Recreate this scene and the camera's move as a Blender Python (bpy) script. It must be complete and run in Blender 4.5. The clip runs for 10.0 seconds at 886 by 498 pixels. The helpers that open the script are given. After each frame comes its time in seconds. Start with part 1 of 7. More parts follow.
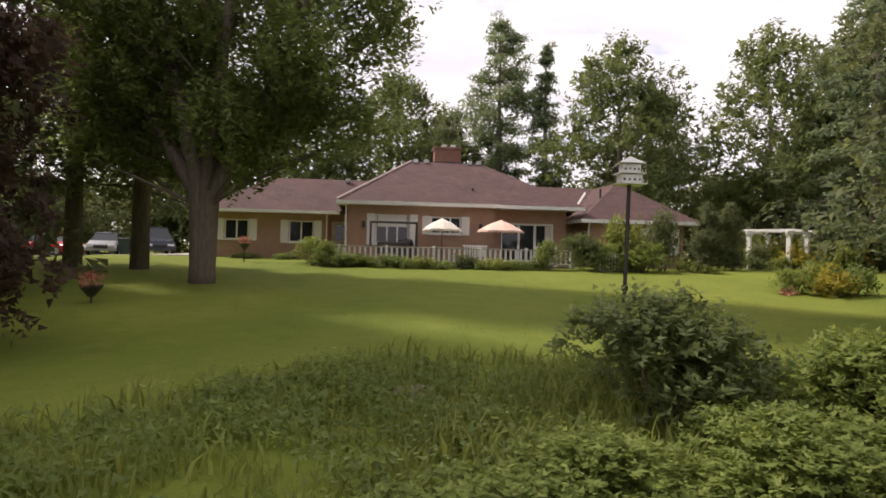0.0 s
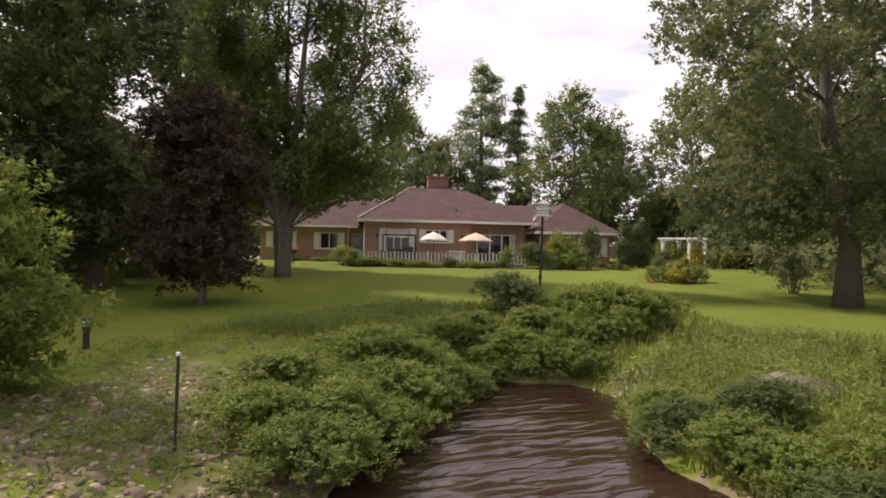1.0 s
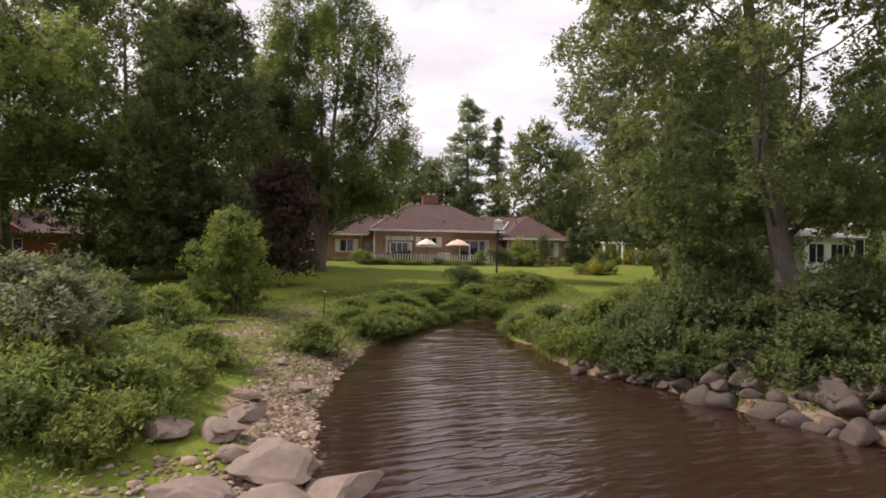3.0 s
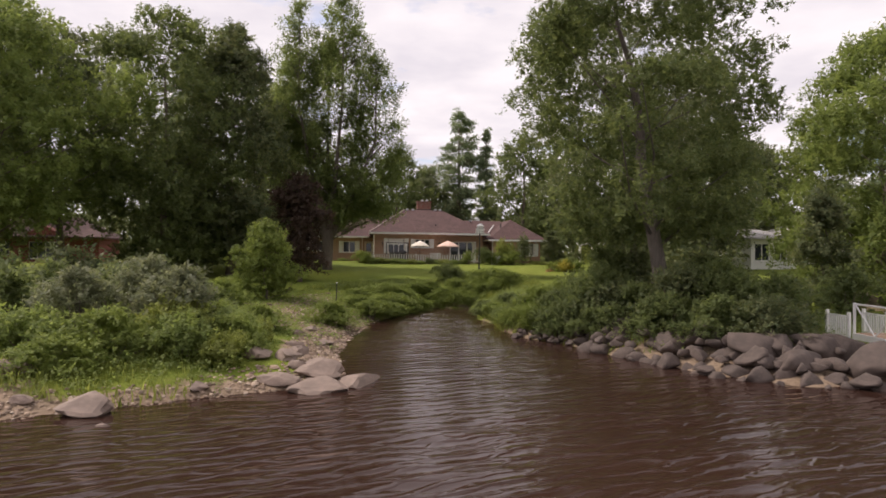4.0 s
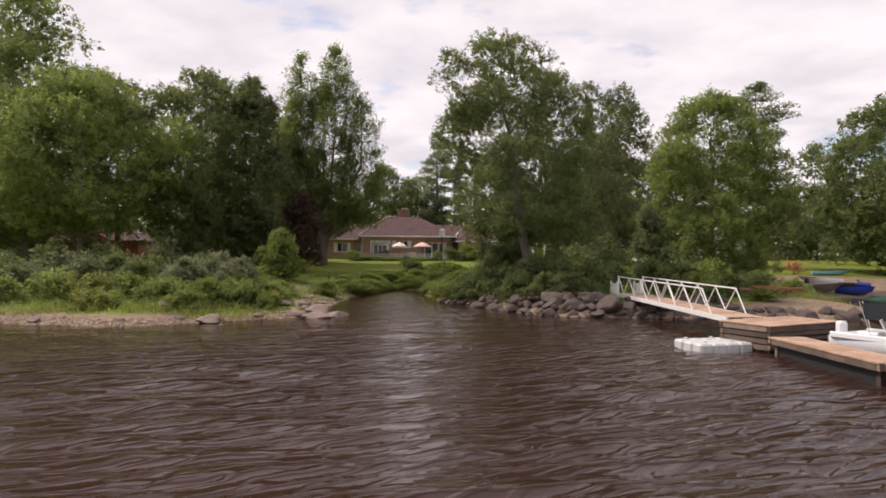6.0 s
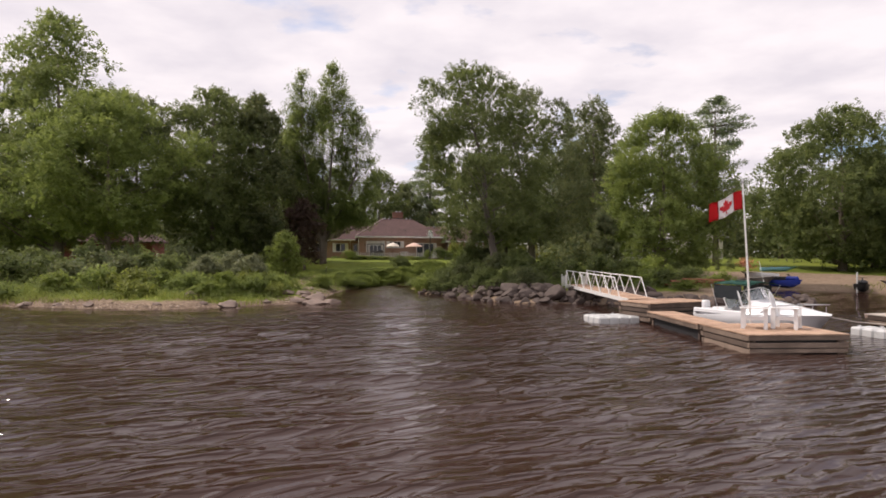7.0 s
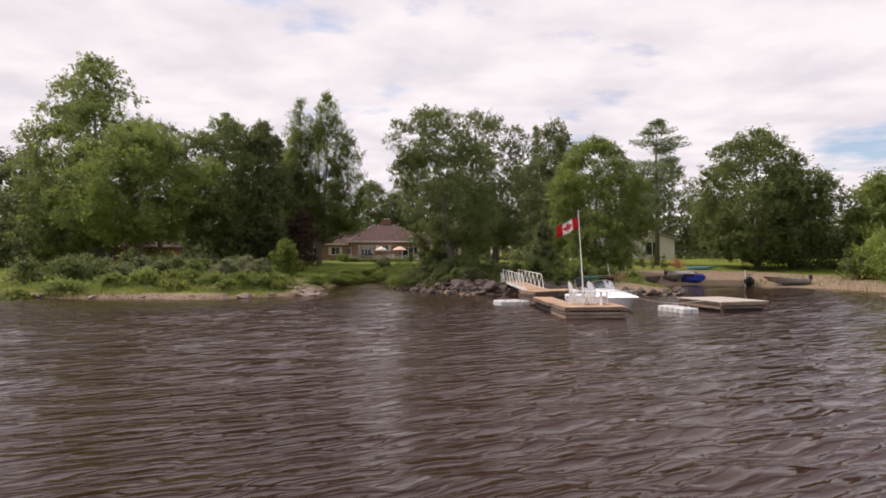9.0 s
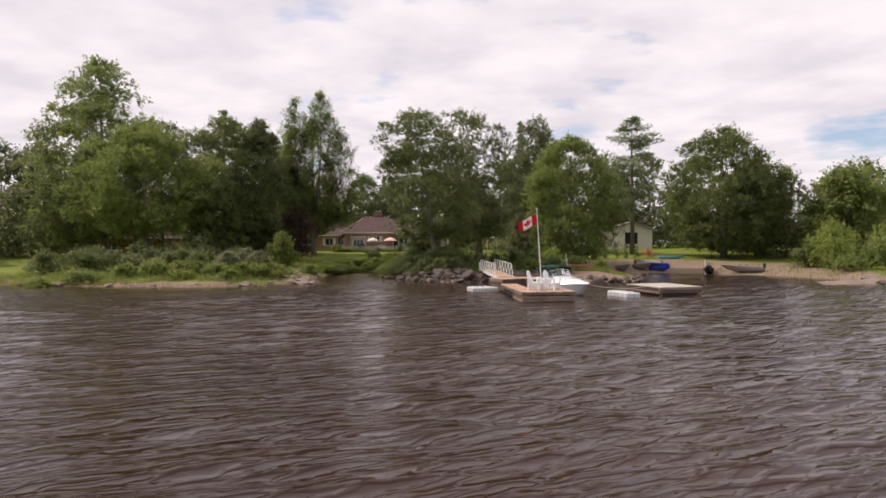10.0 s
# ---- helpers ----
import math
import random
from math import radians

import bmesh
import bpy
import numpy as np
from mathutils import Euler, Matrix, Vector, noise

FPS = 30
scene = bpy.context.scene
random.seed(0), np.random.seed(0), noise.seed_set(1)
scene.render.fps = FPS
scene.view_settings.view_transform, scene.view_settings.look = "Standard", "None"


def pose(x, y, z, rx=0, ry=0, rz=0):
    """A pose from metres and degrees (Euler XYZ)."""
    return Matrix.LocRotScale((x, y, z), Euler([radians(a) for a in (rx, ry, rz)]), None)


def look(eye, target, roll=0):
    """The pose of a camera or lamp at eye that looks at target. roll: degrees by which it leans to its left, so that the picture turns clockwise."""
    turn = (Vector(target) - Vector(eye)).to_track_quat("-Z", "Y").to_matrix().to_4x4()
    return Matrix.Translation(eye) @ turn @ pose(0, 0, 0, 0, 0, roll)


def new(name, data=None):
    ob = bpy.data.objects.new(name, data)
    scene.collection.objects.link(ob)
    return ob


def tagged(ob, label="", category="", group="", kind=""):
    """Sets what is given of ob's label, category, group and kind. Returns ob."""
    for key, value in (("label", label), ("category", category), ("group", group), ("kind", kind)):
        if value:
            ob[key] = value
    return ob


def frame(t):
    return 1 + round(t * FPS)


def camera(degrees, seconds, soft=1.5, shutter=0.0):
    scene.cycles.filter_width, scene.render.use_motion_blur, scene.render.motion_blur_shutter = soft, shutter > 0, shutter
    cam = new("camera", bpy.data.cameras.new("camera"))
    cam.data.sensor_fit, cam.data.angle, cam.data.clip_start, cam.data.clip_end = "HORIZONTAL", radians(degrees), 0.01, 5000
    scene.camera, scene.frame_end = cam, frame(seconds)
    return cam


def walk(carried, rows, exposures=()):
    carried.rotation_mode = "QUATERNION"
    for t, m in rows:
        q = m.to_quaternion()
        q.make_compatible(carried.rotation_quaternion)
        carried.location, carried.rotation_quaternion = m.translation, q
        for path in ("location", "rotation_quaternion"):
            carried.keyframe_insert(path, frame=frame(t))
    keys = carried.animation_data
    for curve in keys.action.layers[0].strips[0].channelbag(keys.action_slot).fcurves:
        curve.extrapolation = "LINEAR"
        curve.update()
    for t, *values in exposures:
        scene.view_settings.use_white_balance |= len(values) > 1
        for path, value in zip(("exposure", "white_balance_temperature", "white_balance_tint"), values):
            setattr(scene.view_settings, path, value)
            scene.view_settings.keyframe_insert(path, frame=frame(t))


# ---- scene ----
cam = camera(68.9, 10.0, soft=1.7)
METRES, EYE, TILT, LEAN, TURN = 78.0, 3.05, 0.0, -1.3, 0.0
ROWS = [
    (0.0, 0.0, 0.0, 0.0, 0.0, 0.0, -0.0),
    (0.1, -0.0004, -0.0225, 0.0005, -0.1, 0.026, 0.032),
    (0.2, -0.0008, -0.044, 0.0009, -0.195, 0.0507, 0.0624),
    (0.3, -0.0014, -0.0744, 0.0015, -0.33, 0.0858, 0.1056),
    (0.4, -0.0019, -0.1003, 0.002, -0.445, 0.1157, 0.1424),
    (0.5, -0.0021, -0.1127, 0.0023, -0.5, 0.13, 0.16),
    (1.0, 0.0026, -0.1656, 0.0028, -0.51, 0.12, 0.23),
    (1.5, 0.006, -0.2171, 0.0031, -0.53, 0.18, 0.35),
    (2.0, 0.0081, -0.2676, 0.0035, -0.54, 0.21, 0.42),
    (2.5, 0.0096, -0.3134, 0.0035, -0.54, 0.23, 0.41),
    (4.0, 0.0213, -0.46, 0.0043, -0.59, 0.23, 0.7),
    (4.5, 0.0294, -0.511, 0.0038, -0.62, 0.25, 0.75),
    (5.0, 0.0391, -0.5625, 0.0032, -0.65, 0.24, 0.86),
    (5.5, 0.049, -0.6131, 0.0022, -0.73, 0.27, 0.95),
    (7.0, 0.0784, -0.7533, -0.0018, -0.54, 0.37, 1.17),
    (7.5, 0.0899, -0.7976, -0.0019, -0.46, 0.36, 1.25),
    (8.0, 0.1007, -0.8399, -0.0023, -0.41, 0.41, 1.3),
    (8.5, 0.1098, -0.8795, -0.0006, -0.46, 0.39, 1.39),
    (9.0, 0.1188, -0.9168, 0.0001, -0.33, 0.46, 1.47),
    (9.5, 0.1268, -0.9525, 0.0008, -0.38, -0.0, 1.54),
    (10.0, 0.134, -0.9867, 0.0026, -0.71, -0.52, 1.64),
]
walk(cam, [(t, pose(0, 0, EYE, TILT, LEAN, TURN) @ pose(METRES * x, METRES * y, METRES * z, 90 + pitch, roll, yaw)) for t, x, y, z, yaw, pitch, roll in ROWS],
     exposures=[(0.0, 0.26, 6600, 20), (1.0, 0.22, 6600, 20), (2.5, 0.2, 6600, 20), (4.5, 0.0, 6600, 20), (8.0, 0.0, 6600, 20), (10.0, -0.05, 6600, 20)])

# ---- world and sun ----
SUN_TO = Vector((-0.86, 0.36, 1.0)).normalized()
world = bpy.data.worlds.new("sky_world")
scene.world = world
world.use_nodes = True
wn, wl = world.node_tree.nodes, world.node_tree.links
wn.clear()
w_out = wn.new("ShaderNodeOutputWorld")
w_bg = wn.new("ShaderNodeBackground")
w_sky = wn.new("ShaderNodeTexSky")
w_sky.sky_type = "NISHITA"
w_sky.sun_disc = False
w_sky.sun_elevation = math.asin(SUN_TO.z)
w_sky.sun_rotation = math.atan2(SUN_TO.x, SUN_TO.y)
w_co = wn.new("ShaderNodeTexCoord")
w_sep = wn.new("ShaderNodeSeparateXYZ")
wl.new(w_co.outputs["Generated"], w_sep.inputs[0])


def w_math(op, a, b=None):
    n = wn.new("ShaderNodeMath")
    n.operation = op
    for i, v in enumerate((a, b)):
        if v is None:
            continue
        if isinstance(v, (int, float)):
            n.inputs[i].default_value = v
        else:
            wl.new(v, n.inputs[i])
    return n.outputs[0]


w_z = w_math("ADD", w_math("MAXIMUM", w_sep.outputs[2], 0.0), 0.12)
w_comb = wn.new("ShaderNodeCombineXYZ")
wl.new(w_math("DIVIDE", w_sep.outputs[0], w_z), w_comb.inputs[0])
wl.new(w_math("DIVIDE", w_sep.outputs[1], w_z), w_comb.inputs[1])
w_n1 = wn.new("ShaderNodeTexNoise")
w_n1.inputs["Scale"].default_value = 1.1
w_n1.inputs["Detail"].default_value = 7
w_n1.inputs["Roughness"].default_value = 0.55
wl.new(w_comb.outputs[0], w_n1.inputs["Vector"])
w_n2 = wn.new("ShaderNodeTexNoise")
w_n2.inputs["Scale"].default_value = 2.3
w_n2.inputs["Detail"].default_value = 6
wl.new(w_comb.outputs[0], w_n2.inputs["Vector"])
w_cov = wn.new("ShaderNodeValToRGB")
w_cov.color_ramp.elements[0].position = 0.32
w_cov.color_ramp.elements[1].position = 0.43
wl.new(w_n1.outputs["Fac"], w_cov.inputs[0])
w_shade = wn.new("ShaderNodeValToRGB")
w_shade.color_ramp.elements[0].position = 0.35
w_shade.color_ramp.elements[0].color = (0.80, 0.79, 0.82, 1)
w_shade.color_ramp.elements[1].position = 0.62
w_shade.color_ramp.elements[1].color = (1.0, 0.98, 0.97, 1)
wl.new(w_n2.outputs["Fac"], w_shade.inputs[0])
w_scale = wn.new("ShaderNodeMix")
w_scale.data_type = "RGBA"
w_scale.blend_type = "MULTIPLY"
w_scale.inputs[0].default_value = 1.0
w_scale.inputs[7].default_value = (0.15, 0.15, 0.15, 1)
wl.new(w_sky.outputs[0], w_scale.inputs[6])
w_mix = wn.new("ShaderNodeMix")
w_mix.data_type = "RGBA"
wl.new(w_cov.outputs[0], w_mix.inputs[0])
wl.new(w_scale.outputs[2], w_mix.inputs[6])
wl.new(w_shade.outputs[0], w_mix.inputs[7])
wl.new(w_mix.outputs[2], w_bg.inputs[0])
w_bg.inputs[1].default_value = 0.99
wl.new(w_bg.outputs[0], w_out.inputs[0])

sun = new("sun", bpy.data.lights.new("sun", "SUN"))
sun.data.energy = 3.6
sun.data.angle = radians(5.0)
sun.data.color = (1.0, 0.93, 0.82)
sun.matrix_world = look((0, 0, 60), Vector((0, 0, 60)) - SUN_TO)


# ---- materials ----
class Mat:
    """A small builder of node materials."""

    def __init__(self, name):
        self.m = bpy.data.materials.new(name)
        self.m.use_nodes = True
        self.n, self.l = self.m.node_tree.nodes, self.m.node_tree.links
        self.b = self.n["Principled BSDF"]
        self.co = self.n.new("ShaderNodeTexCoord").outputs["Object"]

    def node(self, kind, **values):
        n = self.n.new("ShaderNode" + kind)
        for k, v in values.items():
            n.inputs[k.replace("_", " ")].default_value = v
        return n

    def noise(self, scale, detail=4, rough=0.55, where=None, stretch=None):
        n = self.node("TexNoise", Scale=scale, Detail=detail, Roughness=rough)
        src = where or self.co
        if stretch:
            mp = self.n.new("ShaderNodeMapping")
            mp.inputs["Scale"].default_value = stretch
            self.l.new(src, mp.inputs["Vector"])
            src = mp.outputs[0]
        self.l.new(src, n.inputs["Vector"])
        return n.outputs["Fac"]

    def ramp(self, fac, *stops):
        n = self.n.new("ShaderNodeValToRGB")
        e = n.color_ramp.elements
        while len(e) < len(stops):
            e.new(0.5)
        for el, (p, c) in zip(e, stops):
            el.position = p
            el.color = (*c, 1) if len(c) == 3 else c
        self.l.new(fac, n.inputs[0])
        return n.outputs[0]

    def mix(self, fac, a, b, mode="MIX"):
        n = self.n.new("ShaderNodeMix")
        n.data_type = "RGBA"
        n.blend_type = mode
        for i, v in ((0, fac), (6, a), (7, b)):
            if isinstance(v, tuple):
                n.inputs[i].default_value = (*v, 1)
            elif isinstance(v, (int, float)):
                n.inputs[i].default_value = v
            else:
                self.l.new(v, n.inputs[i])
        return n.outputs[2]

    def color(self, out):
        self.l.new(out, self.b.inputs["Base Color"])
        return self

    def rough(self, r, metal=0.0):
        self.b.inputs["Roughness"].default_value = r
        self.b.inputs["Metallic"].default_value = metal
        return self

    def bump(self, fac, strength=0.4, dist=0.02):
        n = self.node("Bump", Strength=strength, Distance=dist)
        self.l.new(fac, n.inputs["Height"])
        self.l.new(n.outputs[0], self.b.inputs["Normal"])
        return self


def island(k):
    return k.n.new("ShaderNodeNewGeometry").outputs["Random Per Island"]


def plain(name, c, r=0.6, vary=0.25, scale=6.0, metal=0.0, bump=0.15, fine=40.0):
    k = Mat(name)
    dark = tuple(v * (1 - vary) for v in c)
    light = tuple(min(1.0, v * (1 + vary * 0.6)) for v in c)
    k.color(k.mix(0.35, k.ramp(k.noise(scale), (0.3, dark), (0.7, light)), k.ramp(k.noise(fine), (0.3, dark), (0.7, light))))
    k.rough(r, metal).bump(k.noise(fine), bump, 0.01)
    return k.m


def leaf_mat(name, dark, light, trans=0.5):
    k = Mat(name)
    pos = k.n.new("ShaderNodeNewGeometry").outputs["Position"]
    big = k.noise(0.45, 3, 0.6, where=pos)
    c1 = k.ramp(island(k), (0.0, dark), (0.85, light), (1.0, tuple(v * 1.25 for v in light)))
    c2 = k.mix(1.0, c1, k.ramp(big, (0.3, (0.78, 0.78, 0.76)), (0.7, (1.18, 1.15, 1.08))), "MULTIPLY")
    k.color(c2).rough(0.55)
    k.b.inputs["Specular IOR Level"].default_value = 0.1
    tr = k.n.new("ShaderNodeBsdfTranslucent")
    warm = k.mix(1.0, c2, (1.65, 1.6, 1.2), "MULTIPLY")
    k.l.new(warm, tr.inputs[0])
    mx = k.n.new("ShaderNodeMixShader")
    mx.inputs[0].default_value = trans
    k.l.new(k.b.outputs[0], mx.inputs[1])
    k.l.new(tr.outputs[0], mx.inputs[2])
    k.l.new(mx.outputs[0], k.n["Material Output"].inputs[0])
    return k.m


LEAF_MAPLE = leaf_mat("leaf_maple", (0.105, 0.142, 0.062), (0.152, 0.184, 0.080))
LEAF_LIGHT = leaf_mat("leaf_light", (0.141, 0.194, 0.067), (0.197, 0.242, 0.087))
LEAF_POPLAR = leaf_mat("leaf_poplar", (0.141, 0.194, 0.081), (0.193, 0.233, 0.091))
LEAF_DARK = leaf_mat("leaf_dark", (0.103, 0.136, 0.077), (0.160, 0.178, 0.092), 0.42)
NEEDLE = leaf_mat("needle_pine", (0.129, 0.189, 0.116), (0.200, 0.236, 0.142), 0.42)
LEAF_RED = leaf_mat("leaf_crimson", (0.056, 0.042, 0.040), (0.096, 0.064, 0.052), 0.42)
LEAF_SHRUB = leaf_mat("leaf_shrub", (0.137, 0.189, 0.052), (0.212, 0.257, 0.076), 0.42)
LEAF_YELLOW = leaf_mat("leaf_yellow_green", (0.264, 0.253, 0.039), (0.34, 0.292, 0.063), 0.42)
LEAF_WILLOW = leaf_mat("leaf_willow", (0.143, 0.172, 0.104), (0.208, 0.222, 0.149), 0.42)
GRASS_LONG = leaf_mat("grass_long", (0.128, 0.161, 0.041), (0.246, 0.278, 0.086), 0.42)
FLOWER = leaf_mat("petals", (0.35, 0.10, 0.08), (0.65, 0.35, 0.25), 0.2)


def bark_mat(name, c):
    k = Mat(name)
    f = k.noise(5, 6, 0.7, stretch=(3, 3, 0.5))
    k.color(k.ramp(f, (0.3, tuple(v * 0.45 for v in c)), (0.75, c))).rough(0.9).bump(f, 0.9, 0.05)
    return k.m


BARK = bark_mat("bark", (0.23, 0.185, 0.145))
BARK_GREY = bark_mat("bark_grey", (0.2, 0.168, 0.14))


def ground_mat():
    k = Mat("ground_grass")
    pos = k.n.new("ShaderNodeNewGeometry").outputs["Position"]
    big = k.noise(0.16, 4, 0.6, where=pos)
    mid = k.noise(1.6, 5, 0.65, where=pos)
    fine = k.noise(28, 4, 0.7, where=pos)
    # uneven grass tone; the wide patches' contrast is raised to paint sunlit streaks
    grass = k.mix(0.5, k.ramp(big, (0.32, (0.085, 0.135, 0.018)), (0.68, (0.28, 0.295, 0.042))),
                  k.ramp(mid, (0.25, (0.075, 0.125, 0.013)), (0.6, (0.18, 0.215, 0.034)), (0.78, (0.28, 0.25, 0.075))))
    grass = k.mix(0.4, grass, k.ramp(fine, (0.3, (0.05, 0.08, 0.01)), (0.7, (0.21, 0.25, 0.045))))
    peb = k.node("TexVoronoi", Scale=9.0)
    k.l.new(pos, peb.inputs["Vector"])
    soil = k.mix(0.55, k.ramp(peb.outputs["Color"], (0.1, (0.13, 0.094, 0.066)), (0.9, (0.33, 0.25, 0.18))),
                 k.ramp(mid, (0.3, (0.14, 0.095, 0.06)), (0.7, (0.31, 0.235, 0.165))))
    att = k.n.new("ShaderNodeAttribute")
    att.attribute_name = "shore"
    add = k.n.new("ShaderNodeMath")
    add.operation = "MULTIPLY_ADD"
    k.l.new(mid, add.inputs[0])
    add.inputs[1].default_value = 0.9
    k.l.new(att.outputs["Fac"], add.inputs[2])
    f = k.ramp(add.outputs[0], (0.75, (0, 0, 0)), (0.95, (1, 1, 1)))
    k.color(k.mix(f, grass, soil)).rough(0.95).bump(fine, 0.5, 0.05)
    k.b.inputs["Specular IOR Level"].default_value = 0.15
    return k.m


GROUND = ground_mat()


def water_mat():
    k = Mat("lake_water")
    pos = k.n.new("ShaderNodeNewGeometry").outputs["Position"]

    def ripple(turn, period, distort, fine):
        mp = k.n.new("ShaderNodeMapping")
        mp.inputs["Rotation"].default_value = (0, 0, radians(turn))
        k.l.new(pos, mp.inputs["Vector"])
        w = k.node("TexWave", Scale=0.314 / period, Distortion=distort, Detail=2.5, Detail_Scale=fine, Detail_Roughness=0.55)
        k.l.new(mp.outputs[0], w.inputs["Vector"])
        return k.ramp(w.outputs["Fac"], (0.0, (0, 0, 0)), (0.55, (0.16, 0.16, 0.16)), (0.95, (1, 1, 1)))

    h = k.mix(0.42, ripple(-104, 0.48, 5.5, 0.8), ripple(-122, 0.34, 5.5, 0.9))
    h = k.mix(0.12, h, k.noise(5.5, 4, 0.6, where=pos, stretch=(0.6, 1.4, 1)))
    gust = k.ramp(k.noise(0.12, 3, where=pos), (0.3, (0.7, 0.7, 0.7)), (0.7, (1.0, 1.0, 1.0)))
    h = k.mix(1.0, h, gust, "MULTIPLY")
    att = k.n.new("ShaderNodeAttribute")
    att.attribute_name = "ripple"
    h = k.mix(1.0, h, att.outputs["Color"], "MULTIPLY")
    k.color(k.ramp(k.noise(0.08, 3, where=pos), (0.3, (0.029, 0.0145, 0.0105)), (0.7, (0.041, 0.0205, 0.0148)))).rough(0.05)
    k.b.inputs["IOR"].default_value = 1.33
    k.bump(h, 1.0, 0.066)
    return k.m


WATER = water_mat()
ROCK = plain("shore_rock", (0.098, 0.073, 0.061), 0.85, 0.5, 1.2, bump=0.6, fine=9)
ROCK_TAN = plain("slab_rock", (0.24, 0.18, 0.145), 0.85, 0.4, 1.5, bump=0.6, fine=9)
PEBBLE = plain("pebble", (0.36, 0.29, 0.23), 0.85, 0.5, 2.0, bump=0.4, fine=12)
SAND = plain("sand", (0.48, 0.38, 0.28), 0.95, 0.2, 0.6, bump=0.3, fine=20)


def brick_mat(name, a, b, mortar):
    k = Mat(name)
    br = k.n.new("ShaderNodeTexBrick")
    br.inputs["Scale"].default_value = 1.0
    br.inputs["Color1"].default_value = (*a, 1)
    br.inputs["Color2"].default_value = (*b, 1)
    br.inputs["Mortar"].default_value = (*mortar, 1)
    br.inputs["Mortar Size"].default_value = 0.008
    br.inputs["Brick Width"].default_value = 0.22
    br.inputs["Row Height"].default_value = 0.075
    sp = k.n.new("ShaderNodeSeparateXYZ")
    k.l.new(k.co, sp.inputs[0])
    ad = k.n.new("ShaderNodeMath")
    k.l.new(sp.outputs[0], ad.inputs[0])
    k.l.new(sp.outputs[1], ad.inputs[1])
    cb = k.n.new("ShaderNodeCombineXYZ")
    k.l.new(ad.outputs[0], cb.inputs[0])
    k.l.new(sp.outputs[2], cb.inputs[1])
    k.l.new(cb.outputs[0], br.inputs["Vector"])
    k.color(k.mix(0.5, br.outputs["Color"], k.ramp(k.noise(1.2), (0.3, (0.75, 0.75, 0.75)), (0.7, (1.15, 1.15, 1.15))), "MULTIPLY"))
    k.rough(0.85).bump(br.outputs["Fac"], -0.4, 0.01)
    return k.m


BRICK = brick_mat("brick_buff", (0.35, 0.19, 0.12), (0.41, 0.235, 0.15), (0.40, 0.32, 0.26))
BRICK_RED = brick_mat("brick_red", (0.24, 0.09, 0.065), (0.30, 0.12, 0.085), (0.3, 0.25, 0.22))


def shingle_mat(name, a, b):
    k = Mat(name)
    br = k.n.new("ShaderNodeTexBrick")
    for key, v in (("Scale", 1.0), ("Mortar Size", 0.006), ("Brick Width", 0.32), ("Row Height", 0.09)):
        br.inputs[key].default_value = v
    br.inputs["Color1"].default_value = (*a, 1)
    br.inputs["Color2"].default_value = (*b, 1)
    br.inputs["Mortar"].default_value = (*[v * 0.5 for v in a], 1)
    sp = k.n.new("ShaderNodeSeparateXYZ")
    k.l.new(k.co, sp.inputs[0])
    cb = k.n.new("ShaderNodeCombineXYZ")
    ad = k.n.new("ShaderNodeMath")
    k.l.new(sp.outputs[0], ad.inputs[0])
    k.l.new(sp.outputs[1], ad.inputs[1])
    k.l.new(ad.outputs[0], cb.inputs[0])
    k.l.new(sp.outputs[2], cb.inputs[1])
    k.l.new(cb.outputs[0], br.inputs["Vector"])
    k.color(k.mix(0.7, br.outputs["Color"], k.ramp(k.noise(0.9, 5), (0.3, (0.72, 0.72, 0.74)), (0.7, (1.2, 1.2, 1.2))), "MULTIPLY"))
    k.rough(0.9).bump(br.outputs["Fac"], -0.5, 0.01)
    return k.m


ROOF = shingle_mat("shingle_red_brown", (0.085, 0.045, 0.041), (0.115, 0.062, 0.056))
ROOF_GREY = shingle_mat("shingle_grey", (0.33, 0.31, 0.29), (0.40, 0.38, 0.36))
WHITE = plain("white_paint", (0.78, 0.77, 0.74), 0.5, 0.08, 3, bump=0.05)
CREAM = plain("cream_paint", (0.66, 0.61, 0.53), 0.6, 0.1, 3, bump=0.05)
DARK_IN = plain("dark_interior", (0.03, 0.03, 0.032), 0.9, 0.3)
GLASS = Mat("window_glass").rough(0.05).m
GLASS.node_tree.nodes["Principled BSDF"].inputs["Base Color"].default_value = (0.025, 0.03, 0.035, 1)


def timber_mat(name, dark, light, r=0.85):
    """Sawn boards: a tone of its own for each piece, long grain and stains."""
    k = Mat(name)
    piece = k.n.new("ShaderNodeObjectInfo").outputs["Random"]
    tone = k.ramp(piece, (0.0, dark), (1.0, light))
    grain = k.noise(3.0, 6, 0.7, stretch=(0.6, 9, 9))
    stain = k.noise(1.3, 4, 0.6)
    c = k.mix(1.0, tone, k.ramp(grain, (0.3, (0.62, 0.6, 0.58)), (0.65, (1.1, 1.1, 1.1))), "MULTIPLY")
    c = k.mix(0.7, c, k.ramp(stain, (0.35, (0.55, 0.52, 0.5)), (0.6, (1.08, 1.08, 1.08))), "MULTIPLY")
    k.color(c).rough(r).bump(grain, 0.5, 0.012)
    return k.m


